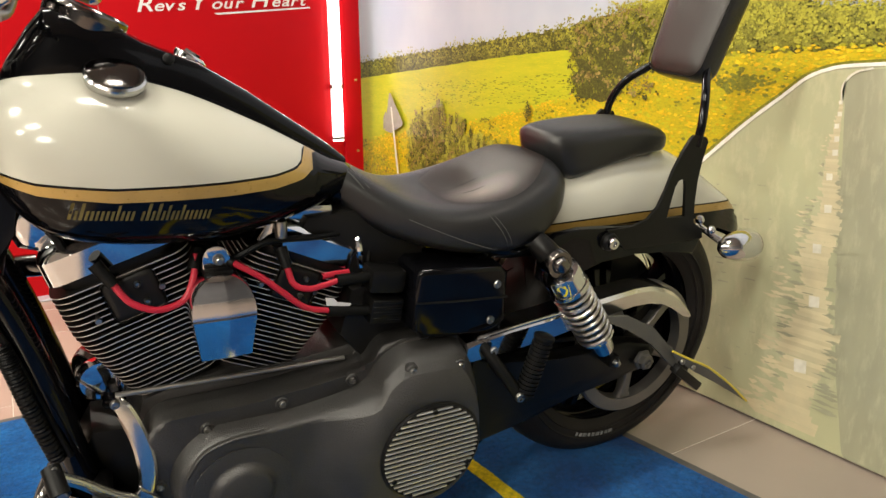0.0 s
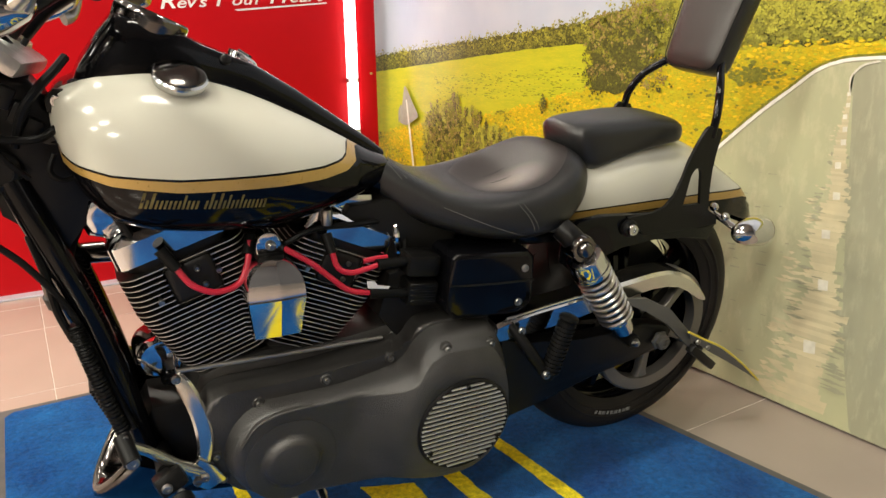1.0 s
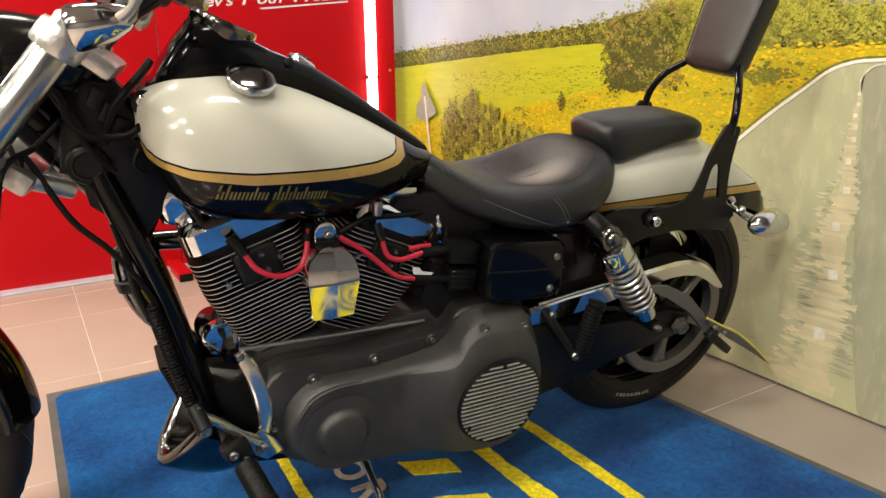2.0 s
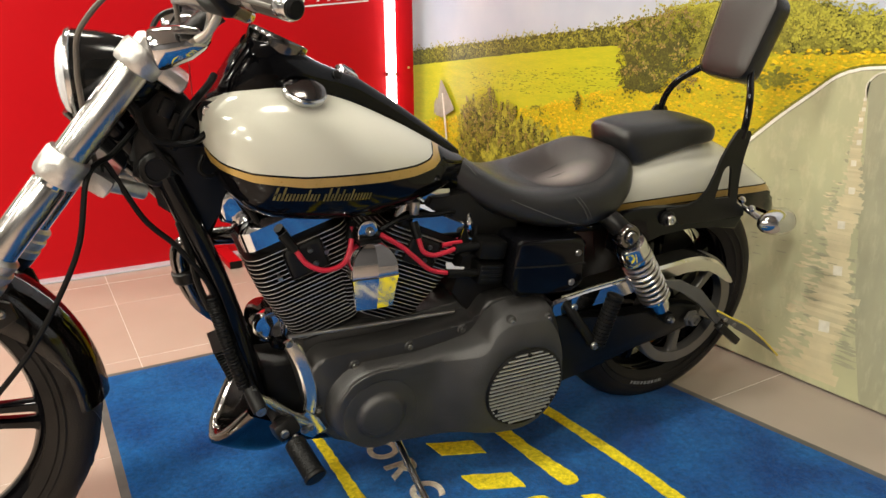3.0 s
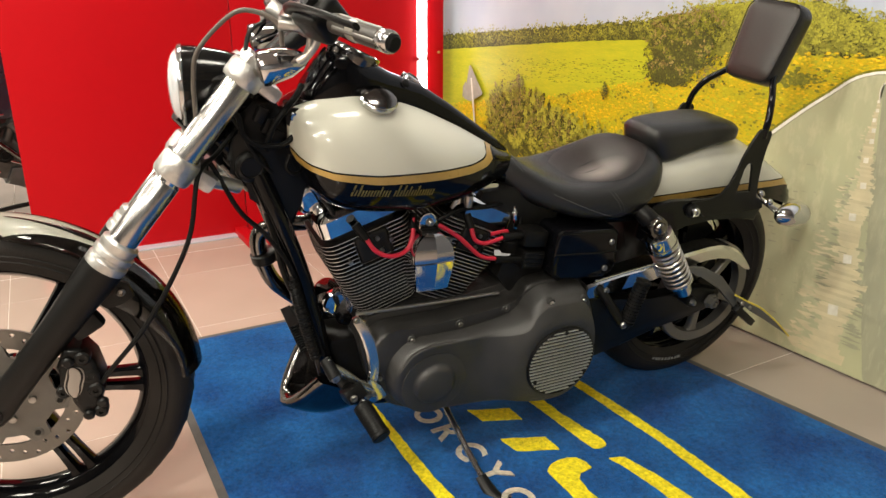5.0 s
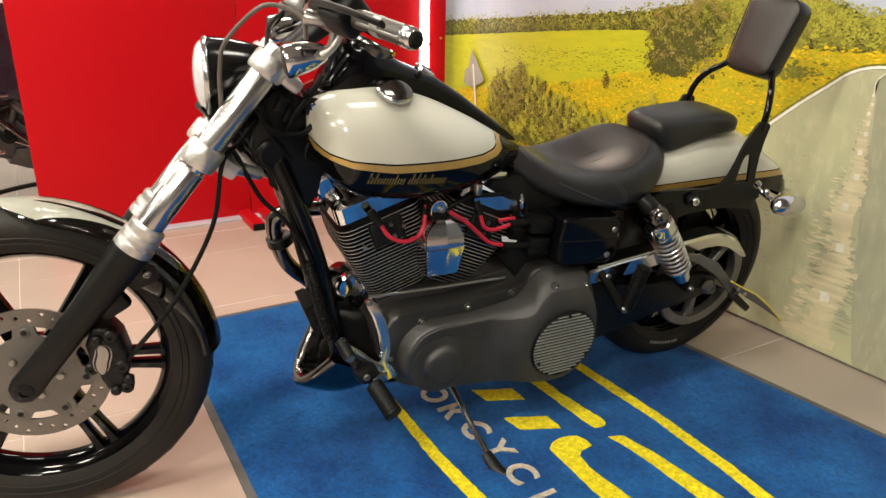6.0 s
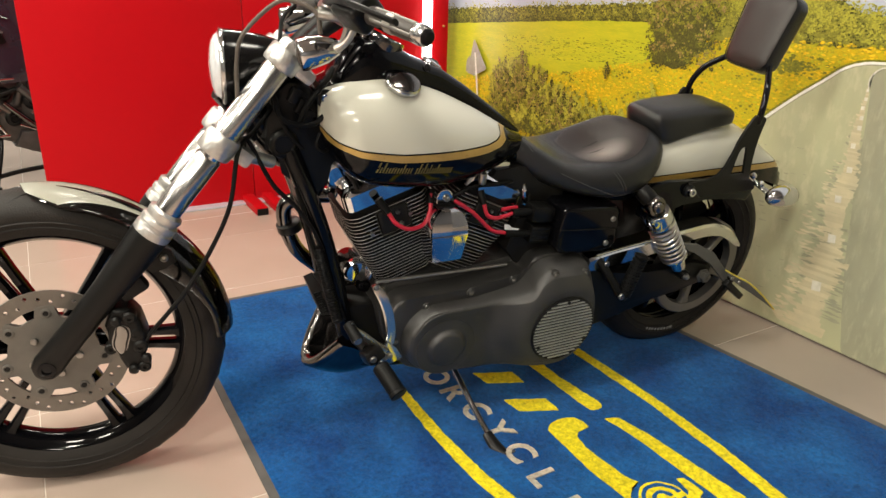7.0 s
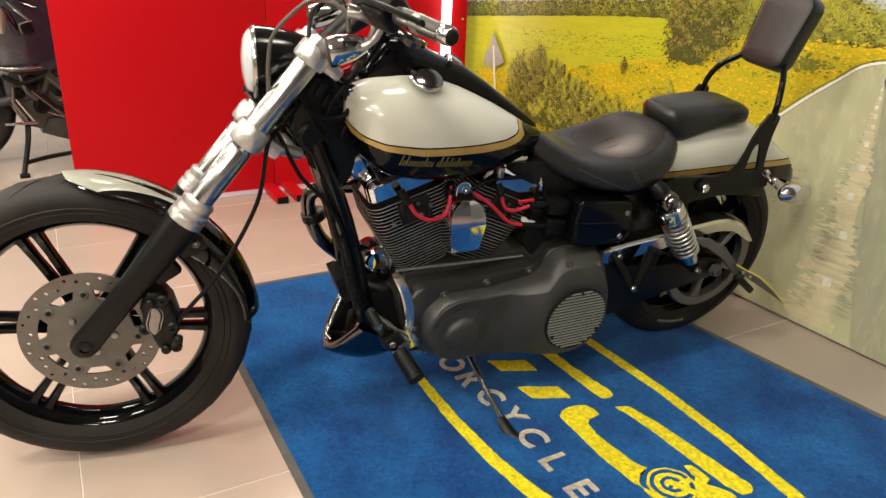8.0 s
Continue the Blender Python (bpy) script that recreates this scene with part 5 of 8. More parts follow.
# pad: rounded, leaning back
b = bmesh.new()
pm = Matrix.Translation((0.915, 0, 0.862)) @ pose(0, 0, 0, 0, 16, 0)
def pad_outline(w0, w1, h, r, n=6):
    out = []
    for cx, cz, a0, w in ((w1 - r, h - r, 0, 0), (-w1 + r, h - r, 90, 0), (-w0 + r, r, 180, 0), (w0 - r, r, 270, 0)):
        for k in range(n + 1):
            a = radians(a0 + 90 * k / n)
            out.append((cx + r * math.cos(a), cz + r * math.sin(a)))
    return out
rings = []
for dx, ins in ((0.056, 0.012), (0.052, 0.003), (0.044, 0.0), (0.018, 0.0), (0.006, 0.004), (0.001, 0.012), (-0.003, 0.026), (-0.005, 0.045)):
    o = pad_outline(0.076 - ins, 0.084 - ins, 0.205 - 2 * ins, 0.034 - min(ins, 0.02))
    rings.append([pm @ Vector((dx, y, z + ins)) for y, z in o])
loft(b, rings)
pad = part("backrest_pad", b, [LEATHER_BROWN, LEATHER], bike, "padded dark vinyl back rest, brown face", angle=70)
face_n = (pm.to_3x3() @ Vector((-1, 0, 0))).normalized()
for f in pad.data.polygons:
    if f.normal.dot(face_n) < 0.45:
        f.material_index = 1
b = bmesh.new()
edge_o = pad_outline(0.0730, 0.0810, 0.199, 0.031)
tube(b, [pm @ Vector((0.0035, y, z + 0.003)) for y, z in edge_o + edge_o[:1]], 0.0014, 6, 0)
part("piping", b, RUBBER_SMOOTH, pad)

# ---- rear turn signals
for s in (-1, 1):
    b = bmesh.new()
    tube(b, [(0.955, 0.10 * s, 0.572), (0.955, 0.135 * s, 0.566), (0.968, 0.172 * s, 0.552)], [0.009, 0.007, 0.009], 10, 4)
    stalk = part("rear_signal", b, CHROME, bike, "chrome bullet turn signal on a stalk")
    m = Matrix.Translation((0.988, 0.195 * s, 0.549)) @ Matrix.Rotation(radians(90), 4, "Y") @ Matrix.Scale(1.16, 4)
    b = bmesh.new()
    lathe(b, [(0.0, -0.044), (0.008, -0.042), (0.018, -0.030), (0.026, -0.008), (0.029, 0.014), (0.029, 0.026), (0.027, 0.030)], 28, m, caps=False)
    part("housing", b, CHROME, stalk)
    b = bmesh.new()
    lathe(b, [(0.027, 0.028), (0.024, 0.036), (0.012, 0.040), (0.0, 0.041)], 28, m, caps=False)
    part("lens", b, AMBER, stalk)
    for k in range(2):
        b = bmesh.new()
        bmesh.ops.create_uvsphere(b, u_segments=12, v_segments=8, radius=0.0095, matrix=Matrix.Translation((0.942 + 0.016 * k, (0.128 + 0.02 * k) * s, 0.588 - 0.018 * k)))
        part("ball_nut", b, CHROME, stalk)

# ---- rear wheel, belt pulley, swingarm
RWM = Matrix.Translation((0.833, 0, 0.302))
rw = tagged(empty("rear_wheel"), "wide rear wheel with silver spokes and belt pulley")
rw.parent = bike
make_tyre(rw, RWM, 0.302, 0.158, 0.214, 18, "wide black rear tyre")
b = bmesh.new()
lathe(b, [(0.212, -0.058), (0.222, -0.062), (0.224, -0.056), (0.206, -0.044), (0.196, -0.02), (0.194, 0.02), (0.206, 0.044), (0.224, 0.056), (0.222, 0.062), (0.212, 0.058), (0.206, 0)], 72, RWM @ TO_Y, caps=False)
part("rim", b, BLACK_GLOSS, rw, angle=50)
b = bmesh.new()
lathe(b, [(0.0, -0.075), (0.045, -0.075), (0.05, -0.06), (0.05, 0.06), (0.045, 0.075), (0.0, 0.075)], 32, RWM @ TO_Y, caps=False)
part("hub", b, BLACK_SATIN, rw)
for k in range(5):
    for s in (-1, 1):
        b = bmesh.new()
        a = radians(72 * k + 30)
        d, n = Vector((math.cos(a), 0, math.sin(a))), Vector((-math.sin(a), 0, math.cos(a)))
        p0, p1 = d * 0.044 + n * s * 0.012, d * 0.205 + n * s * 0.018
        loft(b, [[RWM @ (p0.lerp(p1, u) + n * hw * ca + Vector((0, 1, 0)) * hd * cb) for ca, cb in ((-1, -0.6), (-0.6, -1), (0.6, -1), (1, -0.6), (1, 0.6), (0.6, 1), (-0.6, 1), (-1, 0.6))] for u, hw, hd in ((0, 0.012, 0.03), (0.5, 0.009, 0.02), (1, 0.014, 0.024))])
        part("spoke", b, BLACK_GLOSS, rw)
# bright ring stands in for the highlight along the rim edge
b = bmesh.new()
lathe(b, [(0.2045, -0.0600), (0.2060, -0.0612), (0.2075, -0.0600), (0.2060, -0.0588), (0.2045, -0.0600)], 72, RWM @ Matrix.Rotation(radians(180), 4, "Z") @ TO_Y @ Matrix.Scale(-1, 4, (0, 0, 1)), caps=False)
part("rim_line", b, ALUMINIUM, rw, "bright ring in place of a highlight on the rim")
for k in range(9):
    b = bmesh.new()
    a = radians(-112 + 3.1 * k)
    d, n = Vector((math.cos(a), 0, math.sin(a))), Vector((-math.sin(a), 0, math.cos(a)))
    q = RWM @ (d * 0.236 + Vector((0, -0.0792, 0)))
    w_ = 0.0030 + 0.0012 * (k % 3)
    loft(b, [[q + d * u * 0.0045 + n * v * w_ + Vector((0, y_, 0)) for u, v in ((-1, -1), (1, -1), (1, 1), (-1, 1))] for y_ in (0.0, -0.0008)])
    part("letter_bar", b, WORN_WHITE, rw, smooth=False)
# dark dish that closes most of the wheel
b = bmesh.new()
lathe(b, [(0.04, -0.050), (0.10, -0.040), (0.165, -0.030), (0.180, -0.026), (0.180, -0.018), (0.10, -0.028), (0.04, -0.040)], 60, RWM @ TO_Y, caps=False)
part("wheel_dish", b, BLACK_SATIN, rw)
# pulley: silver ring with five arms
PM = RWM @ Matrix.Translation((0.012, -0.098, -0.004)) @ Matrix.Scale(1.05, 4)
b = bmesh.new()
lathe(b, [(0.126, -0.014), (0.142, -0.016), (0.146, -0.012), (0.146, 0.012), (0.142, 0.016), (0.118, 0.014), (0.116, -0.010), (0.126, -0.014)], 72, PM @ TO_Y, caps=False)
pul = part("belt_pulley", b, SILVER, rw, "silver belt pulley")
for k in range(5):
    b = bmesh.new()
    a = radians(72 * k + 52)
    d, n = Vector((math.cos(a), 0, math.sin(a))), Vector((-math.sin(a), 0, math.cos(a)))
    loft(b, [[PM @ (d * u + n * hw * ca + Vector((0, 1, 0)) * 0.009 * cb) for ca, cb in ((-1, -0.5), (-0.7, -1), (0.7, -1), (1, -0.5), (1, 1), (-1, 1))] for u, hw in ((0.03, 0.015), (0.07, 0.010), (0.105, 0.012), (0.124, 0.022))])
    part("pulley_arm", b, SILVER, pul)
b = bmesh.new()
for k in range(1):
    lathe(b, [(0.0, -0.006), (0.05, -0.006), (0.056, 0.0), (0.056, 0.012), (0.0, 0.012)], 32, PM @ TO_Y, caps=False)
part("pulley_hub", b, BLACK_SATIN, pul)
# swingarm and axle
for s in (-1, 1):
    b = bmesh.new()
    y = 0.140 * s
    slab(b, [(0.405, 0.400), (0.47, 0.362), (0.60, 0.350), (0.77, 0.352), (0.835, 0.335), (0.850, 0.310), (0.825, 0.282), (0.76, 0.270), (0.64, 0.262), (0.53, 0.222), (0.43, 0.205), (0.405, 0.24)], y - 0.018, y + 0.018, 0.008, 2)
    arm = part("swingarm", b, BLACK_SATIN, bike, "black steel swingarm")
    b = bmesh.new()
    lathe(b, [(0.022, 0), (0.022, 0.005), (0.017, 0.008), (0.017, 0.018), (0.014, 0.020), (0.009, 0.020), (0.008, 0.014)], 6, on_side(0.812, -0.163, 0.308) if s < 0 else Matrix.Translation((0.80, 0.163, 0.31)) @ Matrix.Rotation(radians(-90), 4, "X"))
    part("axle_nut", b, CARRIER, arm, "dull steel axle nut")
# upper belt guard, chrome, in front of and behind the shock
GUARD = [(0.385, 0.430, 0.034), (0.40, 0.434, 0.040), (0.47, 0.445, 0.046), (0.55, 0.452, 0.046), (0.62, 0.462, 0.044), (0.70, 0.470, 0.038), (0.76, 0.476, 0.036), (0.80, 0.475, 0.036), (0.836, 0.466, 0.034), (0.865, 0.452, 0.034), (0.885, 0.437, 0.032), (0.905, 0.418, 0.026), (0.924, 0.398, 0.012)]
def guard_piece(rows, mat, label):
    b = bmesh.new()
    loft(b, [[Vector((x, y, z)) for y, z in ((-0.168, zt - h), (-0.170, zt - 0.007), (-0.164, zt), (-0.120, zt + 0.002), (-0.112, zt - 0.006), (-0.112, zt - h * 0.4), (-0.118, zt - 0.010), (-0.160, zt - 0.010), (-0.164, zt - h))] for x, zt, h in rows])
    return part("belt_guard", b, mat, bike, label, angle=30)
guard_piece(GUARD[:5], CHROME, "chrome front belt guard")
guard_piece([(0.622, 0.462, 0.044)] + GUARD[5:], POLISHED, "polished silver upper belt guard")
b = bmesh.new()
tube(b, [(0.40, -0.171, 0.441), (0.50, -0.172, 0.4535), (0.60, -0.172, 0.462)], 0.0035, 8, 4)
part("guard_bead", b, CHROME, bike)
b = bmesh.new()
tube(b, [(0.40, -0.115, 0.405), (0.62, -0.115, 0.425), (0.80, -0.105, 0.44)], 0.008, 8, 4, flat=1.6)
part("drive_belt", b, RUBBER_SMOOTH, bike)
# side plate bracket with the plate edge-on
b = bmesh.new()
loft(b, [[Vector((x, -0.195 + dy, z + dz)) for dy, dz in ((-0.004, hz), (0.004, hz), (0.006, -hz), (-0.006, -hz))] for x, z, hz in ((0.66, 0.445, 0.004), (0.72, 0.425, 0.014), (0.79, 0.385, 0.018), (0.85, 0.328, 0.017), (0.875, 0.298, 0.008))])
pb_ = part("plate_bracket", b, GREY_PLASTIC, bike, "grey side plate bracket")
b = bmesh.new()
box(b, (0.10, 0.020, 0.020), pose(0.905, -0.205, 0.268, 0, 38, 0), 0.004)
part("clamp", b, BLACK_SATIN, pb_)
b = bmesh.new()
slab(b, [(0.838, 0.346), (0.955, 0.282), (1.035, 0.224), (1.108, 0.162), (1.060, 0.194), (0.986, 0.241), (0.914, 0.284), (0.846, 0.332)], -0.2170, -0.2130, 0.001)
plate = part("number_plate", b, GREY_PLASTIC, bike, "slim grey plate with a yellow rim")
b = bmesh.new()
tube(b, [(0.838, -0.2155, 0.348), (0.900, -0.2155, 0.314), (0.957, -0.2155, 0.284), (1.035, -0.2155, 0.2265), (1.110, -0.2155, 0.1625)], 0.0026, 6, 3)
part("rim", b, YELLOW_EDGE, plate)
for bx, bz in ((0.870, 0.318), (0.905, 0.297)):
    bolt(plate, bx, -0.217, bz, 0.006, 0.004)

# ---- shock absorbers
for s in (-1, 1):
    top, low = Vector((0.541, 0.178 * s, 0.570)), Vector((0.706, 0.178 * s, 0.342))
    ax = (low - top)
    Ls = ax.length
    m = Matrix.Translation(top) @ ax.to_track_quat("Z", "Y").to_matrix().to_4x4()
    b = bmesh.new()
    lathe(b, [(0.018, 0.020), (0.034, 0.026), (0.0365, 0.032), (0.0365, 0.070), (0.034, 0.072), (0.020, 0.072)], 28, m)
    sh = part("shock_absorber", b, CHROME, bike, "chrome shock absorber with exposed coil spring")
    b = bmesh.new()
    lathe(b, [(0.0385, 0.060), (0.039, 0.062), (0.039, 0.068), (0.0385, 0.070)], 28, m)
    part("ring", b, CHROME, sh)
    b = bmesh.new()
    pts = []
    for j in range(8 * 16 + 1):
        a = 2 * math.pi * j / 16
        pts.append(m @ Vector((0.0325 * math.cos(a), 0.0325 * math.sin(a), 0.076 + 0.128 * j / (8 * 16))))
    tube(b, pts, 0.0049, 8, 0)
    part("spring", b, SPRING, sh, "bright coil spring")
    b = bmesh.new()
    lathe(b, [(0.019, 0.06), (0.019, 0.200)], 24, m)
    part("damper_body", b, BLACK_SATIN, sh)
    b = bmesh.new()
    lathe(b, [(0.036, 0.201), (0.037, 0.205), (0.034, 0.209), (0.0245, 0.212), (0.0235, 0.240), (0.021, 0.252), (0.014, 0.256)], 24, m)
    part("lower_sleeve", b, CHROME, sh, "chrome lower sleeve")
    for c, q, r in (("top_eye", top, 0.026), ("lower_eye", low, 0.015)):
        b = bmesh.new()
        lathe(b, [(r * 0.6, -0.018), (r, -0.016), (r, 0.016), (r * 0.92, 0.020), (r * 0.62, 0.020), (r * 0.58, 0.016)], 24, Matrix.Translation(q) @ TO_Y)
        part(c, b, DARK_CHROME if c == "top_eye" else BLACK_SATIN, sh)
        b = bmesh.new()
        lathe(b, [(r * 0.62, 0.012), (r * 0.62, 0.022), (r * 0.45, 0.029), (r * 0.2, 0.031)], 6 if r < 0.02 else 20, Matrix.Translation(q) @ (TO_Y if s < 0 else Matrix.Rotation(radians(-90), 4, "X")))
        part("eye_bolt", b, BOLT if r < 0.02 else DARK_CHROME, sh)
    b = bmesh.new()
    tube(b, [top + Vector((0, -0.004 * s, 0)), top + Vector((-0.012, -0.012 * s, 0.016)), top + Vector((-0.022, -0.03 * s, 0.028))], [0.023, 0.022, 0.021], 14, 4)
    part("mount", b, BLACK_SATIN, sh)

# ---- engine: crankcase, two finned cylinders in a vee, chrome rocker covers
b = bmesh.new()
slab(b, [(-0.13, 0.24), (-0.15, 0.33), (-0.13, 0.39), (-0.08, 0.405), (0.10, 0.405), (0.30, 0.43), (0.40, 0.42), (0.44, 0.30), (0.40, 0.19), (0.0, 0.17), (-0.10, 0.19)], -0.072, 0.12, 0.012, 2)
part("crankcase", b, BLACK_WRINKLE, bike, "black engine crankcase")
b = bmesh.new()
slab(b, [(0.18, 0.45), (0.20, 0.53), (0.29, 0.55), (0.44, 0.50), (0.46, 0.38), (0.25, 0.36)], -0.09, 0.09, 0.01, 2)
part("gearbox", b, FIN_BLACK, bike, "black gearbox housing")


def fin_outline(w, d, r=0.022, n=5):
    """Rounded rectangle, w along the bike and d across it."""
    out = []
    for cx, cy, a0 in ((w - r, d - r, 0), (-w + r, d - r, 90), (-w + r, -d + r, 180), (w - r, -d + r, 270)):
        for k in range(n + 1):
            a = radians(a0 + 90 * k / n)
            out.append((cx + r * math.cos(a), cy + r * math.sin(a)))
    return out


def cylinder(m, name, fins):
    """Finned barrel and head; m puts z along the bore."""
    e = tagged(empty(name), "black finned engine cylinder with machined fin edges")
    e.parent = bike
    b = bmesh.new()
    lathe(b, [(0.060, -0.02), (0.060, 0.215)], 28, m)
    part("barrel", b, FIN_BLACK, e)
    for k in range(fins):
        u = k / (fins - 1)
        z = 0.004 + 0.206 * u
        w = 0.070 + 0.028 * min(1, u * 1.5)
        d = 0.070 + 0.022 * min(1, u * 1.6)
        b = bmesh.new()
        o = fin_outline(w, d, 0.030)
        rings = []
        for ins, dz in ((0.020, -0.0016), (0.0, -0.0009), (0.0, 0.0009), (0.020, 0.0016)):
            oo = fin_outline(w - ins, d - ins, 0.030 - ins * 0.5)
            rings.append([m @ Vector((x, y, z + dz)) for x, y in oo])
        vr = loft(b, rings)
        f = part("fin", b, [FIN_BLACK, FIN_EDGE], e, smooth=False)
        n = len(o)
        for p in f.data.polygons:
            # the rim of each fin is bare metal
            zs = [v for v in p.vertices]
            if all(n <= v < 3 * n for v in zs) and len(zs) == 4:
                p.material_index = 1
    # head block between barrel and cover
    b = bmesh.new()
    rings = []
    for z, w, d in ((0.150, 0.060, 0.066), (0.17, 0.072, 0.078), (0.215, 0.080, 0.082), (0.232, 0.082, 0.082)):
        rings.append([m @ Vector((x, y, z)) for x, y in fin_outline(w, d, 0.03)])
    loft(b, rings)
    part("head", b, FIN_BLACK, e)
    for x, z in ((-0.055, 0.160), (0.040, 0.172), (-0.02, 0.196)):
        b = bmesh.new()
        lathe(b, [(0.0052, 0), (0.0052, 0.016), (0.004, 0.018)], 10, m @ Matrix.Translation((x, -0.078, z)) @ TO_Y)
        part("head_bolt", b, BOLT, e)
    b = bmesh.new()
    box(b, (0.076, 0.012, 0.066), m @ pose(0.002, -0.091, 0.176, 0, 0, 0), 0.012, 3)
    boss = part("head_boss", b, FIN_BLACK, e)
    for x, z in ((0.012, 0.192), (0.014, 0.162)):
        b = bmesh.new()
        lathe(b, [(0.0048, 0), (0.0048, 0.006), (0.0036, 0.008), (0.0026, 0.005)], 10, m @ Matrix.Translation((x, -0.096, z)) @ TO_Y)
        part("bolt", b, BOLT, boss)
    # chrome rocker cover, stepped
    b = bmesh.new()
    rings = []
    for z, w, d in ((0.224, 0.086, 0.082), (0.227, 0.092, 0.088), (0.262, 0.091, 0.086), (0.268, 0.087, 0.081), (0.276, 0.080, 0.070), (0.282, 0.066, 0.056)):
        rings.append([m @ Vector((x, y, z)) for x, y in fin_outline(w, d, 0.02)])
    loft(b, rings)
    part("rocker_cover", b, CHROME, e, "chrome rocker cover", angle=25)
    return e

FRONT_CYL = Matrix.Translation((-0.074, 0, 0.408)) @ Matrix.Rotation(radians(-18), 4, "Y")
REAR_CYL = Matrix.Translation((0.036, 0, 0.404)) @ Matrix.Rotation(radians(25), 4, "Y") @ Matrix.Scale(0.94, 4)
fc_ = cylinder(FRONT_CYL, "front_cylinder", 23)
cylinder(REAR_CYL, "rear_cylinder", 23)
b = bmesh.new()
slab(b, [(-0.277, 0.677), (-0.249, 0.706), (-0.224, 0.695), (-0.206, 0.655), (-0.232, 0.630), (-0.262, 0.640)], -0.040, 0.060, 0.018, 4)
part("breather_cover", b, CHROME, fc_, "chrome cover at the front of the cylinder head")
b = bmesh.new()
tube(b, [(-0.232, -0.064, 0.690), (-0.214, -0.070, 0.664), (-0.204, -0.076, 0.640)], 0.006, 8, 3)
part("pipe_clip", b, BLACK_SATIN, fc_)

# spark plug leads: red with black boots
def lead(pts, b0, b1):
    e = hose("spark_lead", pts, 0.0050, RED_LEAD, label="bright red spark plug lead", n=10)
    for a, c in (b0, b1):
        b = bmesh.new()
        tube(b, [Vector(a), Vector(c)], [0.010, 0.0085], 12, 0)
        part("boot", b, RUBBER_SMOOTH, e)
lead([(-0.152, -0.118, 0.605), (-0.134, -0.124, 0.579), (-0.102, -0.126, 0.563), (-0.067, -0.122, 0.569), (-0.050, -0.112, 0.594), (-0.040, -0.090, 0.625)], ((-0.172, -0.105, 0.634), (-0.152, -0.118, 0.605)), ((-0.046, -0.100, 0.605), (-0.036, -0.08, 0.630)))
lead([(0.004, -0.110, 0.616), (0.047, -0.122, 0.588), (0.078, -0.124, 0.559), (0.112, -0.124, 0.529), (0.152, -0.122, 0.516)], ((-0.012, -0.09, 0.618), (0.010, -0.112, 0.612)), ((0.148, -0.122, 0.516), (0.222, -0.118, 0.503)))
lead([(0.087, -0.110, 0.598), (0.095, -0.119, 0.570), (0.116, -0.121, 0.559), (0.142, -0.119, 0.560), (0.170, -0.117, 0.565)], ((0.082, -0.095, 0.622), (0.087, -0.112, 0.594)), ((0.164, -0.117, 0.564), (0.222, -0.112, 0.560)))
hose("spark_lead", [(0.150, -0.090, 0.562), (0.172, -0.090, 0.564), (0.195, -0.088, 0.563)], 0.005, RED_LEAD)
# coil block and a pale relay behind
b = bmesh.new()
box(b, (0.062, 0.05, 0.040), pose(0.250, -0.105, 0.552, 0, 8, 0), 0.008, 2)
box(b, (0.058, 0.05, 0.044), pose(0.248, -0.105, 0.500, 0, 8, 0), 0.006, 2)
for k in range(4):
    box(b, (0.050, 0.052, 0.004), pose(0.248, -0.106, 0.488 + 0.010 * k, 0, 8, 0), 0.001, 1)
part("ignition_coil", b, BLACK_SATIN, bike, "black ignition coil block")
b = bmesh.new()
slab(b, [(0.144, 0.540), (0.158, 0.537), (0.164, 0.529), (0.187, 0.523), (0.184, 0.519), (0.146, 0.526)], -0.1235, -0.1220)
part("cable_tag", b, LIGHT_BOX, bike, "pale paper tag on a lead")
for k, pts in enumerate(([(0.205, -0.06, 0.63), (0.195, -0.07, 0.60), (0.205, -0.07, 0.57)], [(0.225, -0.06, 0.64), (0.235, -0.07, 0.60), (0.232, -0.08, 0.56)], [(0.215, -0.065, 0.63), (0.215, -0.08, 0.60), (0.220, -0.08, 0.565)])):
    hose("wiring_loom", pts, 0.006, CHROME if k == 2 else RUBBER_SMOOTH)
hose("breather_hose", [(-0.006, -0.080, 0.597), (0.023, -0.092, 0.617), (0.067, -0.094, 0.634), (0.136, -0.090, 0.631), (0.19, -0.07, 0.625)], 0.0055)
b = bmesh.new()
lathe(b, [(0.0085, 0), (0.0095, 0.003), (0.0095, 0.022), (0.0085, 0.026)], 16, Matrix.Translation((0.083, -0.098, 0.640)))
part("hose_clip", b, ALUMINIUM, bike)
b = bmesh.new()
box(b, (0.13, 0.02, 0.03), pose(0.11, -0.055, 0.662, 0, 4, 0), 0.006)
part("engine_mount", b, CHROME, bike)

# black backbone and filler block added to close the view under tank and seat
b = bmesh.new()
slab(b, [(-0.27, 0.71), (-0.24, 0.64), (0.06, 0.615), (0.30, 0.56), (0.46, 0.56), (0.44, 0.62), (0.20, 0.70)], -0.032, 0.032, 0.010, 2)
part("frame_backbone", b, BLACK_SATIN, bike)
b = bmesh.new()
slab(b, [(0.10, 0.60), (0.13, 0.66), (0.22, 0.665), (0.34, 0.60), (0.33, 0.54), (0.18, 0.53)], -0.078, 0.078, 0.012, 2)
part("oil_tank", b, FIN_BLACK, bike, "black filler block under the seat")

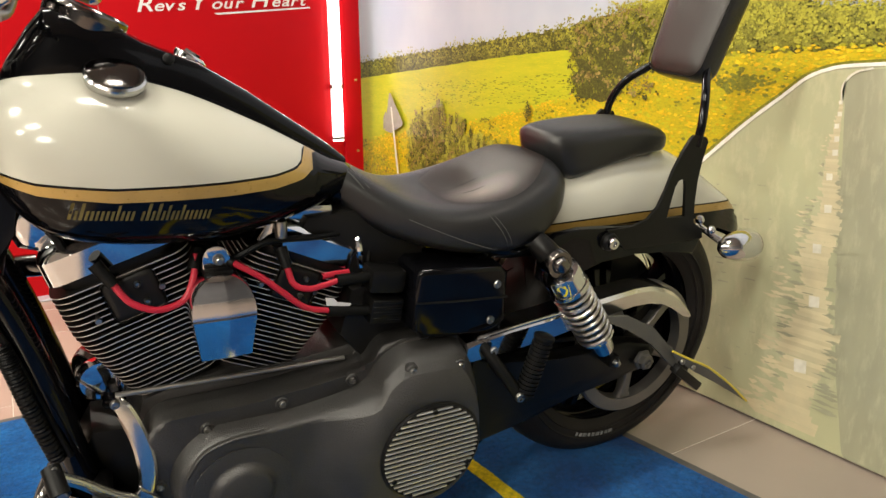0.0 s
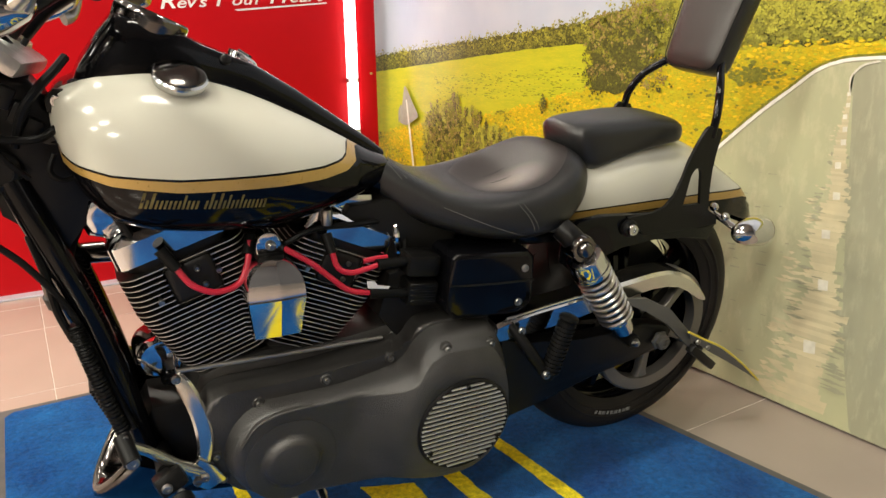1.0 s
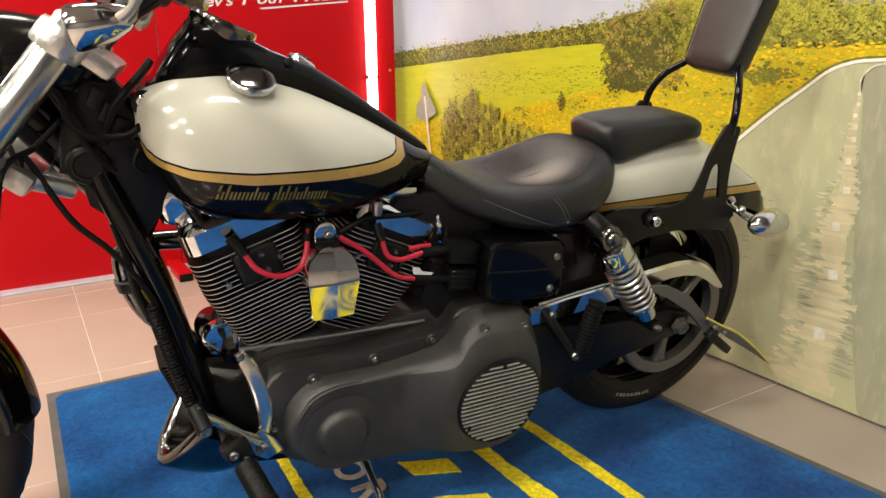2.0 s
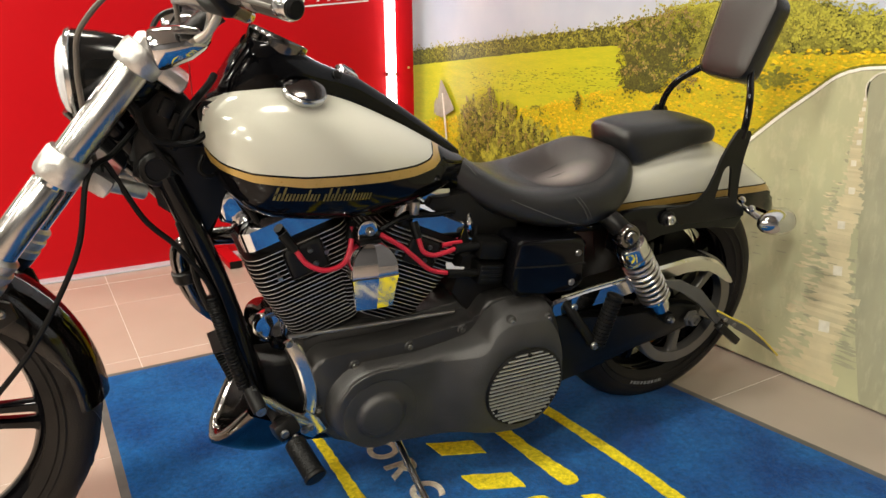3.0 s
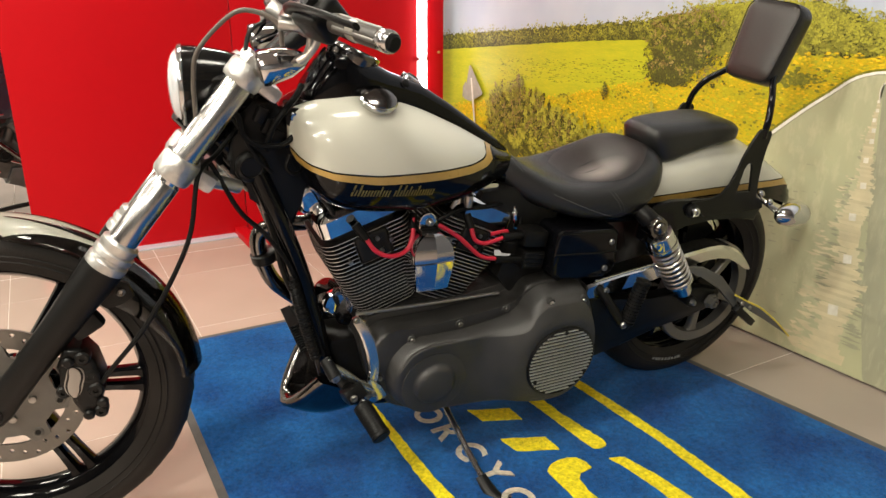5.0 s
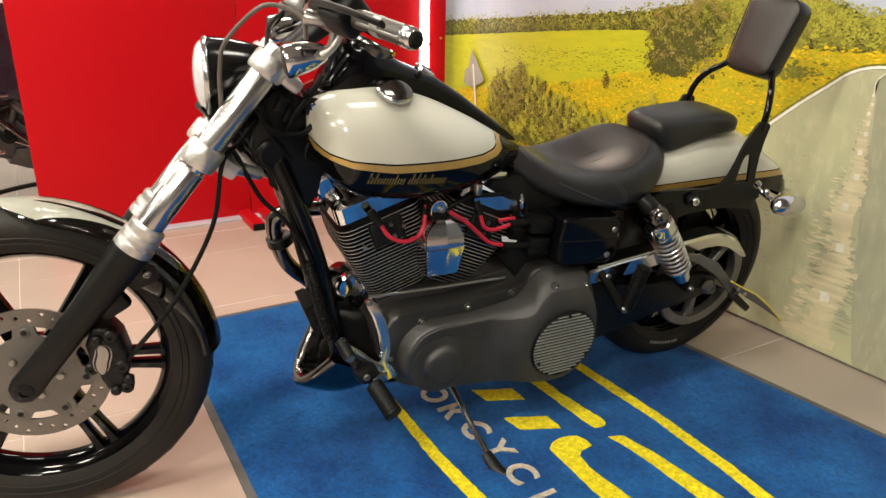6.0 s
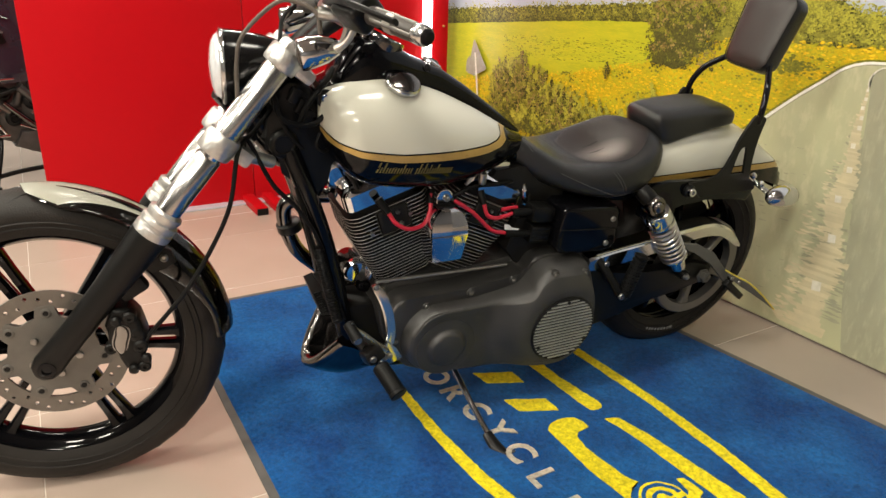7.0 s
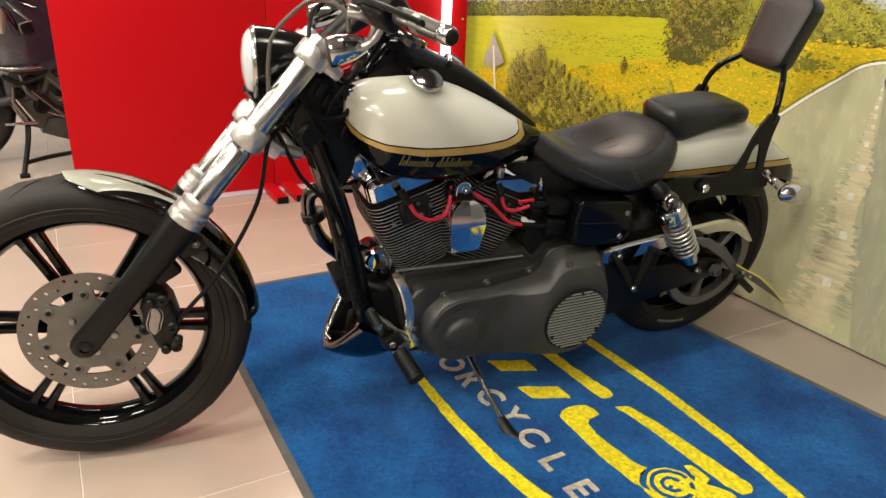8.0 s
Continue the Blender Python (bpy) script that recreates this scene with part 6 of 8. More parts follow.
# cowbell horn cover, chrome
def horn_ring(z, hw, yf):
    """A level section: two flat halves that meet at an upright ridge, with sides turned back."""
    return [Vector((-0.014 + hw * u, -0.100 + (yf + 0.100) * f, z)) for u, f in ((-1, 0.0), (-1, 0.55), (-0.985, 0.88), (-0.95, 0.940), (0.10, 1.0), (0.95, 0.960), (0.985, 0.89), (1, 0.55), (1, 0.0))]
b = bmesh.new()
loft(b, [horn_ring(z, hw, yf) for z, hw, yf in ((0.5475, 0.0470, -0.1545), (0.556, 0.0469, -0.1530), (0.565, 0.0460, -0.1511), (0.574, 0.0438, -0.1489), (0.582, 0.0405, -0.1466), (0.590, 0.0355, -0.1439), (0.597, 0.0285, -0.1411), (0.602, 0.0210, -0.1387), (0.605, 0.0130, -0.1368))])
horn = part("horn_cover", b, CHROME, bike, "chrome cowbell horn cover", angle=40)
for e in horn.data.edges:          # the ridge stays a crisp line
    if all(horn.data.vertices[k].co.y < -0.13 and abs((horn.data.vertices[k].co.x + 0.014) * 2) < 0.0105 for k in e.vertices):
        e.use_edge_sharp = True
b = bmesh.new()
loft(b, [horn_ring(z, hw, yf) for z, hw, yf in ((0.478, 0.0355, -0.1470), (0.4805, 0.0380, -0.1500), (0.5450, 0.0468, -0.1560), (0.5475, 0.0470, -0.1545))])
part("lower_face", b, CHROME, horn, "flat tapered chrome face", smooth=False)
b = bmesh.new()
slab(b, [(-0.0345, 0.598)] + [(-0.0155 + 0.019 * math.cos(radians(180 - 18 * k)), 0.624 + 0.019 * math.sin(radians(18 * k))) for k in range(11)] + [(0.0035, 0.598)], -0.112, -0.105, 0.0025, 2)
tab = part("horn_bracket", b, CHROME, horn)
b = bmesh.new()
lathe(b, [(0.0085, 0), (0.0085, 0.003), (0.0062, 0.003), (0.0062, 0.009), (0.004, 0.011)], 12, on_side(-0.0125, -0.112, 0.622))
part("acorn_nut", b, BOLT, tab)
b = bmesh.new()
box(b, (0.042, 0.026, 0.012), pose(-0.015, -0.112, 0.6035), 0.004)
part("spacer", b, BLACK_SATIN, horn)

# ---- primary cover
prim = tagged(empty("primary_cover"), "black crackle-finish primary drive cover")
prim.parent = bike
PO = [(-0.136, 0.352), (-0.140, 0.330), (-0.134, 0.290), (-0.116, 0.225), (-0.088, 0.186), (-0.04, 0.170), (0.05, 0.158), (0.16, 0.150), (0.26, 0.142), (0.34, 0.145), (0.40, 0.175), (0.428, 0.240), (0.428, 0.310), (0.412, 0.392), (0.392, 0.428), (0.365, 0.440), (0.270, 0.442), (0.240, 0.432), (0.220, 0.405), (0.196, 0.398), (0.10, 0.388), (0.02, 0.382), (-0.05, 0.382), (-0.095, 0.382), (-0.122, 0.372)]
def smooth_outline(o, n=3):
    line = smooth_line([(x, 0, z) for x, z in o[-2:] + o + o[:2]], n)
    return [(q.x, q.z) for q in line[2 * n:-2 * n]]
def inset_ring(o, k, cx, cz):
    return [(cx + (x - cx) * k, cz + (z - cz) * k) for x, z in o]
PO = smooth_outline(PO)
b = bmesh.new()
slab(b, PO, -0.132, -0.070, 0.008, 3)
part("rear_flange", b, BLACK_WRINKLE, prim)
# raised outer shell: two drums joined by a waist
CO = [(-0.010 + 0.090 * math.cos(radians(a)), 0.266 + 0.090 * math.sin(radians(a))) for a in range(100, 262, 14)]
CO += [(0.05, 0.168), (0.13, 0.160), (0.20, 0.153), (0.28, 0.150), (0.34, 0.156), (0.385, 0.19), (0.408, 0.25), (0.408, 0.32), (0.396, 0.385), (0.378, 0.420), (0.350, 0.430), (0.275, 0.432), (0.245, 0.422), (0.226, 0.405), (0.210, 0.382), (0.180, 0.368), (0.10, 0.356), (0.04, 0.354)]
CO = smooth_outline(CO)
b = bmesh.new()
rings = []
for y, k in ((-0.128, 1.035), (-0.145, 1.02), (-0.158, 1.005), (-0.166, 0.985), (-0.170, 0.955), (-0.1715, 0.92)):
    rings.append([Vector((x, y, z)) for x, z in inset_ring(CO, k, 0.17, 0.285)])
def swell(x, z):
    d = math.hypot(x - 0.296, z - 0.277)
    u = min(1.0, max(0.0, (0.205 - d) / (0.205 - 0.096)))
    return 0.0475 * u * u * (3 - 2 * u)
edge_ = rings[-1]
for ring in rings[2:]:
    for q in ring:
        q.y -= 0.55 * swell(q.x, q.z) * min(1, (-q.y - 0.145) / 0.026)
for i in range(1, 17):
    t_ = i / 16
    ring = []
    for q in edge_:
        d = math.hypot(q.x - 0.296, q.z - 0.277)
        tx, tz = 0.296 + (q.x - 0.296) / d * 0.094, 0.277 + (q.z - 0.277) / d * 0.094
        x, z = q.x + (tx - q.x) * t_, q.z + (tz - q.z) * t_
        ring.append(Vector((x, -0.1715 - max(swell(x, z), 0.55 * swell(q.x, q.z) * (1 - t_)), z)))
    rings.append(ring)
loft(b, rings)
part("outer_shell", b, BLACK_WRINKLE, prim, angle=60)
b = bmesh.new()
lathe(b, [(0.080, -0.010), (0.078, 0.003), (0.072, 0.0045), (0.056, 0.004), (0.050, 0.005), (0.047, 0.010), (0.043, 0.015), (0.037, 0.017), (0.0, 0.017)], 48, on_side(-0.006, -0.170, 0.254), caps=False)
part("drum", b, BLACK_WRINKLE, prim, angle=50)
b = bmesh.new()
tube(b, [(-0.085, -0.166, 0.300), (-0.060, -0.170, 0.338), (-0.02, -0.171, 0.352), (0.03, -0.170, 0.352)], 0.005, 8, 4, flat=0.6)
part("bead", b, BLACK_WRINKLE, prim)
for x, z, y in ((0.269, 0.418, -0.188), (0.360, 0.408, -0.186), (-0.048, 0.355, -0.132), (0.068, 0.371, -0.131), (0.186, 0.387, -0.131), (-0.122, 0.27, -0.130), (-0.112, 0.222, -0.130)):
    b = bmesh.new()
    lathe(b, [(0.011, -0.008), (0.011, 0.002), (0.009, 0.004)], 16, on_side(x, y, z))
    bs = part("boss", b, BLACK_WRINKLE, prim)
    bolt(bs, x, y - 0.003, z, 0.0058, 0.006)
# derby cover with bright slats
b = bmesh.new()
lathe(b, [(0.094, -0.015), (0.094, 0.006), (0.090, 0.009), (0.086, 0.006), (0.0, 0.006)], 56, on_side(0.298, -0.215, 0.272), caps=False)
derby = part("derby_cover", b, BLACK_SATIN, prim, "round black cover with bright horizontal slats")
for k in range(19):
    dz = -0.081 + 0.162 * k / 18
    hw = math.sqrt(max(0.0, 0.0875 ** 2 - dz * dz))
    b = bmesh.new()
    box(b, (2 * hw, 0.006, 0.0028), pose(0.298, -0.2222, 0.272 + dz), 0.0006, 1)
    part("slat", b, SLAT, derby, smooth=False)
for k in range(3):
    a = radians(90 + 120 * k)
    bolt(derby, 0.298 + 0.080 * math.cos(a), -0.2235, 0.272 + 0.080 * math.sin(a), 0.005, 0.004, BLACK_SATIN)

# ---- battery side box
b = bmesh.new()
slab(b, [(0.288, 0.570), (0.298, 0.578), (0.448, 0.566), (0.462, 0.552), (0.466, 0.462), (0.452, 0.446), (0.43, 0.438), (0.30, 0.452), (0.284, 0.470)], -0.158, -0.05, 0.010, 3)
batt = part("battery_cover", b, BLACK_GLOSS, bike, "gloss black battery side cover")
b = bmesh.new()
tube(b, [(0.286, -0.158, 0.521), (0.38, -0.1595, 0.512), (0.464, -0.158, 0.506)], 0.0018, 6, 3)
part("groove", b, BLACK_SATIN, batt)
for x, z in ((0.440, 0.533), (0.432, 0.466)):
    bolt(batt, x, -0.157, z, 0.0075, 0.005)

# ---- shift linkage, pegs, stand
hose("shift_rod", [(-0.167, -0.100, 0.424), (0.0, -0.097, 0.416), (0.187, -0.092, 0.407)], 0.0042, ROD, label="thin steel shift rod", n=10)
b = bmesh.new()
box(b, (0.016, 0.014, 0.05), pose(0.192, -0.072, 0.372, 0, -20, 0), 0.004)
part("shift_arm", b, BLACK_SATIN, bike)
b = bmesh.new()
pts = [(-0.169, -0.104, 0.420), (-0.153, -0.116, 0.390), (-0.140, -0.128, 0.345), (-0.137, -0.138, 0.300), (-0.146, -0.144, 0.262)]
strap = smooth_line(pts, 5)
rings = []
for i, q in enumerate(strap):
    d = strap[min(i + 1, len(strap) - 1)] - strap[max(0, i - 1)]
    n_ = Vector((-d.z, 0, d.x)).normalized()
    hw = curve_at(i / (len(strap) - 1), [(0, 0.009), (0.12, 0.0125), (0.6, 0.0135), (1, 0.0125)])
    rings.append([q + n_ * hw * u + Vector((0, v, 0)) for u, v in ((-1, 0.003), (-1, -0.001), (-0.7, -0.005), (0.1, -0.006), (0.7, -0.005), (1, -0.001), (1, 0.003))])
loft(b, rings)
sl = part("shift_lever", b, ALUMINIUM_BRIGHT, bike, "polished aluminium shift lever strap", angle=30)
bolt(sl, -0.169, -0.112, 0.417, 0.007, 0.006)
b = bmesh.new()
tube(b, [(-0.142, -0.140, 0.252), (-0.18, -0.160, 0.290), (-0.222, -0.176, 0.342), (-0.256, -0.186, 0.374)], [0.013, 0.010, 0.008, 0.008], 10, 5)
part("toe_arm", b, ALUMINIUM_BRIGHT, sl)
b = bmesh.new()
tube(b, [(-0.256, -0.176, 0.378), (-0.2465, -0.212, 0.355)], [0.0125, 0.013], 14, 0)
part("toe_peg", b, RUBBER_SMOOTH, sl, "black rubber toe peg")
bolt(sl, -0.2465, -0.2125, 0.3555, 0.0095, 0.004)
bolt(sl, -0.252, -0.1770, 0.3800, 0.006, 0.012)
b = bmesh.new()
slab(b, [(-0.168, 0.268), (-0.150, 0.288), (-0.126, 0.266), (-0.110, 0.236), (-0.140, 0.222), (-0.162, 0.238)], -0.154, -0.140, 0.004)
part("pivot_plate", b, ALUMINIUM_BRIGHT, sl)
for x, z in ((-0.144, 0.250), (-0.156, 0.246)):
    bolt(sl, x, -0.152, z, 0.007, 0.007, BOLT)
def foot_peg(p0, p1, label):
    b = bmesh.new()
    d = (Vector(p1) - Vector(p0)).normalized()
    m = Matrix.Translation(p0) @ d.to_track_quat("Z", "Y").to_matrix().to_4x4()
    L = (Vector(p1) - Vector(p0)).length
    rows = [(0.014, 0), (0.019, 0.004)]
    k = 12
    for i in range(k):
        z = 0.01 + (L - 0.02) * i / k
        rows += [(0.0195, z), (0.0195, z + (L - 0.02) / k * 0.7), (0.0189, z + (L - 0.02) / k * 0.76), (0.0189, z + (L - 0.02) / k * 0.94)]
    rows += [(0.0205, L - 0.008), (0.0205, L - 0.002), (0.018, L)]
    lathe(b, rows, 20, m)
    return part("foot_peg", b, RUBBER_SMOOTH, bike, label, angle=30)
pg = foot_peg((-0.190, -0.205, 0.270), (-0.170, -0.280, 0.236), "black ribbed rubber foot peg")
b = bmesh.new()
box(b, (0.046, 0.050, 0.034), pose(-0.198, -0.178, 0.283, -28, -20, 12), 0.010)
part("peg_mount", b, BLACK_SATIN, pg)
bolt(pg, -0.205, -0.203, 0.289, 0.008, 0.006)
bolt(pg, -0.186, -0.203, 0.276, 0.006, 0.005)
b = bmesh.new()
tube(b, [(-0.20, -0.06, 0.255), (-0.200, -0.11, 0.268), (-0.200, -0.16, 0.282)], [0.016, 0.014, 0.016], 12, 4)
part("peg_bracket", b, BLACK_SATIN, pg)
# passenger peg folded up on a strut
b = bmesh.new()
tube(b, [(0.415, -0.16, 0.425), (0.44, -0.19, 0.385), (0.478, -0.20, 0.330)], [0.011, 0.011, 0.012], 10, 4)
pp = part("passenger_peg", b, BLACK_SATIN, bike, "folded black passenger peg")
m0, m1 = Vector((0.488, -0.205, 0.325)), Vector((0.520, -0.205, 0.440))
b = bmesh.new()
d = (m1 - m0)
mm = Matrix.Translation(m0) @ d.to_track_quat("Z", "Y").to_matrix().to_4x4()
rows = [(0.010, -0.012), (0.014, 0)]
for i in range(13):
    z = 0.004 + 0.0082 * i
    rows += [(0.0185, z), (0.0185, z + 0.0048), (0.0160, z + 0.0052), (0.0160, z + 0.0078)]
rows += [(0.019, 0.114), (0.019, 0.120), (0.015, 0.122)]
lathe(b, rows, 18, mm)
part("rubber", b, RUBBER_SMOOTH, pp, "ribbed rubber sleeve", angle=30)
bolt(pp, 0.474, -0.212, 0.330, 0.009, 0.007)
bolt(pp, 0.432, -0.178, 0.415, 0.008, 0.006)
# side stand
b = bmesh.new()
tube(b, [(0.055, -0.05, 0.150), (0.060, -0.12, 0.120), (0.064, -0.22, 0.085), (0.066, -0.318, 0.060)], [0.010, 0.008, 0.0075, 0.008], 12, 5)
stand = part("side_stand", b, CHROME, bike, "chrome side stand resting on the carpet")
b = bmesh.new()
tube(b, [(0.062, -0.300, 0.070), (0.068, -0.335, 0.056), (0.082, -0.372, 0.0575)], [0.014, 0.017, 0.010], 10, 3, flat=0.6)
foot_ = part("foot", b, BLACK_SATIN, stand)
b = bmesh.new()
box(b, (0.030, 0.016, 0.008), pose(0.088, -0.372, 0.0585, 8, 0, 20), 0.002)
part("foot_pad", b, CHROME, foot_, "bright metal foot pad")

# ---- lower front: spoiler, regulator, oil filter, conduits
def chin_row(u, inset):
    """A row across the scoop, far rim to near rim; u from 0 at the open lip to 1 at the rear."""
    row = []
    for k in range(25):
        a = math.pi * k / 24
        c, sn = math.cos(a), math.sin(a)
        side = abs(c) ** 1.6
        x = (-0.313 + 0.070 * side) * (1 - u) + -0.105 * u
        zl = 0.160 + 0.100 * side
        zr = 0.128 + 0.070 * side
        bow = 0.030 * math.sin(math.pi * min(1, u * 1.15)) * (1 - side)
        w = 0.092 + 0.010 * math.sin(math.pi * u) - inset
        row.append(Vector((x + inset * 0.6 * (1 - side) * (1 - u), w * math.copysign(abs(c) ** 0.75, c), zl * (1 - u) + zr * u - bow + inset * sn)))
    return row
b = bmesh.new()
outer = [chin_row(u / 10, 0.0) for u in range(10, -1, -1)]
lip = [[(p + q) / 2 + Vector((-0.005, 0, 0.003)) for p, q in zip(chin_row(0, 0.0), chin_row(0, 0.022))]]
inner = [chin_row(u / 20, 0.022 + 0.004 * u) for u in range(0, 5)]
loft(b, outer + lip + inner, closed=False, caps=False)
bowl = inner[-1]
mid = sum(bowl, Vector()) / len(bowl) + Vector((0.020, 0, 0.030))
ring_, hub_ = [b.verts.new(q) for q in bowl], b.verts.new(mid)
half_ = [b.verts.new(q.lerp(mid, 0.55) + Vector((0.006, 0, -0.006))) for q in bowl]
for k in range(len(bowl) - 1):
    b.faces.new((ring_[k], ring_[k + 1], half_[k + 1], half_[k]))
    b.faces.new((half_[k], half_[k + 1], hub_))
part("chin_spoiler", b, DARK_CHROME, bike, "gloss black scooped chin spoiler below the frame", angle=60)
b = bmesh.new()
slab(b, [(-0.200, 0.18), (-0.225, 0.30), (-0.205, 0.335), (-0.13, 0.330), (-0.10, 0.19)], -0.050, 0.050, 0.012, 2)
slab(b, [(-0.225, 0.24), (-0.228, 0.335), (-0.195, 0.385), (-0.13, 0.41), (-0.11, 0.25)], 0.075, 0.115, 0.010, 2)
part("engine_mount", b, FIN_BLACK, bike, "black front engine mount")
b = bmesh.new()
box(b, (0.028, 0.09, 0.080), pose(-0.252, 0.010, 0.345, 0, -18, 0), 0.012, 3)
reg = part("regulator", b, BLACK_SATIN, bike, "black finned voltage regulator")
for k in range(11):
    b = bmesh.new()
    box(b, (0.024, 0.084, 0.0028), pose(-0.270 + 0.0023 * (5 - k), 0.010, 0.312 + 0.0066 * k, 0, -18, 0), 0.001, 1)
    part("fin", b, BLACK_SATIN, reg)
fm = Matrix.Translation((-0.190, 0.045, 0.412)) @ TO_Y @ pose(0, 0, 0, 0, 6, 0)
b = bmesh.new()
lathe(b, [(0.0, -0.010), (0.020, -0.008), (0.030, 0.0), (0.0335, 0.010), (0.0335, 0.066), (0.0315, 0.070)], 36, fm, caps=False)
of = part("oil_filter", b, DARK_CHROME, bike, "smoked chrome oil filter canister")
b = bmesh.new()
lathe(b, [(0.0345, 0.060), (0.0352, 0.064), (0.0352, 0.072), (0.031, 0.077), (0.020, 0.079), (0.0, 0.080)], 36, fm, caps=False)
part("filter_cap", b, CHROME, of, "chrome end cap")
b = bmesh.new()
tube(b, [fm @ Vector((0.024, 0.020, 0.078)), fm @ Vector((0.028, 0.002, 0.086)), fm @ Vector((0.026, -0.020, 0.080))], [0.006, 0.007, 0.006], 10, 4)
part("clip", b, CHROME, of)
b = bmesh.new()
box(b, (0.030, 0.030, 0.026), pose(-0.168, -0.022, 0.372, 0, 25, 0), 0.008, 3)
lathe(b, [(0.008, 0), (0.008, 0.008), (0.005, 0.011)], 6, pose(-0.178, -0.036, 0.376, 90, 0, 0))
part("filter_mount", b, BLACK_GLOSS, of)
def conduit(pts, r, k, label):
    """A ribbed sleeve along a path."""
    line = smooth_line(pts, 40)
    total = len(line)
    b = bmesh.new()
    rr = [r * (1.0 if i % 2 else 0.86) for i in range(k * 2)]
    # resample at even steps
    idx = np.linspace(0, total - 1, k * 2)
    pp_ = [line[int(round(i))] for i in idx]
    tube(b, pp_, rr, 12, 0)
    return part("conduit", b, RUBBER_SMOOTH, bike, label)
conduit([(-0.296, -0.084, 0.525), (-0.287, -0.088, 0.48), (-0.272, -0.090, 0.41), (-0.252, -0.09, 0.33)], 0.0125, 34, "ribbed black conduit on the frame")
hose("wiring_loom", [(-0.335, -0.06, 0.66), (-0.322, -0.07, 0.60), (-0.315, -0.082, 0.55), (-0.30, -0.085, 0.50)], 0.006)
# exhaust header on the far side, with a clamp
b = bmesh.new()
tube(b, [(-0.19, 0.07, 0.57), (-0.29, 0.09, 0.565), (-0.325, 0.10, 0.53), (-0.298, 0.10, 0.43), (-0.22, 0.11, 0.34), (-0.15, 0.13, 0.22), (0.0, 0.15, 0.17), (0.4, 0.17, 0.20), (0.9, 0.19, 0.24), (1.02, 0.19, 0.25)], [0.018] * 7 + [0.024, 0.04, 0.04], 14, 6)
ex = part("exhaust_pipe", b, DARK_CHROME, bike, "dull steel exhaust header and silencer")
b = bmesh.new()
lathe(b, [(0.027, -0.012), (0.030, -0.01), (0.030, 0.01), (0.027, 0.012)], 16, Matrix.Translation((-0.312, 0.10, 0.49)) @ pose(0, 0, 0, 0, -14, 0))
part("clamp", b, BLACK_SATIN, ex)
b = bmesh.new()
lathe(b, [(0.10, -0.02), (0.10, 0.03), (0.085, 0.05), (0.0, 0.055)], 32, Matrix.Translation((0.03, 0.12, 0.53)) @ Matrix.Rotation(radians(-90), 4, "X"), caps=False)
part("air_cleaner", b, CHROME, bike, "round chrome air cleaner cover")

# ---------------------------------------------------------------- printed mural on the east wall
# a flat print: every patch of colour is a thin piece of the sheet, laid over the one before
MX = 1.3205


def print_ink(name, c1, c2, scale=30, spread=0.0, amount=0.9, stretch=(1, 1, 1), c3=None, fine=110, share=0.5):
    """Ink with a broad drift of tone and a finer mottle of a third colour."""
    m = material(name, c1, 0.42, 0, c2, scale, amount, 0.02, 60, spread=spread, rough_var=0.04, spec=0.3)
    nt = m.node_tree
    n, l = nt.nodes, nt.links
    tc = next(k for k in n if k.type == "TEX_COORD")
    mp = n.new("ShaderNodeMapping")
    mp.inputs["Scale"].default_value = stretch
    l.new(tc.outputs["Object"], mp.inputs["Vector"])
    for k in n:
        if k.type == "TEX_NOISE" and k.inputs["Scale"].default_value == scale:
            l.new(mp.outputs[0], k.inputs["Vector"])
    if c3:
        p = n["Principled BSDF"]
        src = p.inputs["Base Color"].links[0].from_socket
        t2 = n.new("ShaderNodeTexNoise")
        t2.inputs["Scale"].default_value, t2.inputs["Detail"].default_value, t2.inputs["Roughness"].default_value = fine, 7, 0.7
        l.new(mp.outputs[0], t2.inputs["Vector"])
        mr = n.new("ShaderNodeMapRange")
        mr.inputs[1].default_value, mr.inputs[2].default_value = 0.56 - 0.2 * share, 0.72 - 0.2 * share
        l.new(t2.outputs["Fac"], mr.inputs[0])
        mx = n.new("ShaderNodeMix")
        mx.data_type = "RGBA"
        l.new(mr.outputs[0], mx.inputs[0])
        l.new(src, mx.inputs[6])
        mx.inputs[7].default_value = (*c3, 1)
        l.new(mx.outputs[2], p.inputs["Base Color"])
    return m


INK_SKY = print_ink("print_sky", (0.44, 0.495, 0.60), (0.58, 0.605, 0.66), 2.2, stretch=(1, 0.5, 1.6))
INK_MEADOW = print_ink("print_meadow", (0.53, 0.525, 0.024), (0.43, 0.465, 0.022), 7, stretch=(1, 1, 7), c3=(0.60, 0.55, 0.020), fine=34, share=0.35)
INK_MEADOW_SHADE = print_ink("print_meadow_shade", (0.22, 0.26, 0.018), (0.32, 0.34, 0.02), 30, 0.25)
INK_FLOWER = print_ink("print_flowers", (0.66, 0.47, 0.010), (0.52, 0.44, 0.014), 9, 0.0, stretch=(1, 1, 2.2), c3=(0.38, 0.34, 0.020), fine=75, share=0.36)
INK_GOLD = print_ink("print_gold", (0.76, 0.50, 0.010), (0.66, 0.42, 0.012), 30, 0.22, c3=(0.84, 0.62, 0.03), fine=120)
INK_GRASS = print_ink("print_grass", (0.50, 0.46, 0.022), (0.40, 0.40, 0.022), 40, 0.3, c3=(0.56, 0.48, 0.02), fine=120)
INK_OLIVE = print_ink("print_olive", (0.20, 0.20, 0.022), (0.14, 0.145, 0.02), 40, 0.16, c3=(0.30, 0.28, 0.03), fine=140)
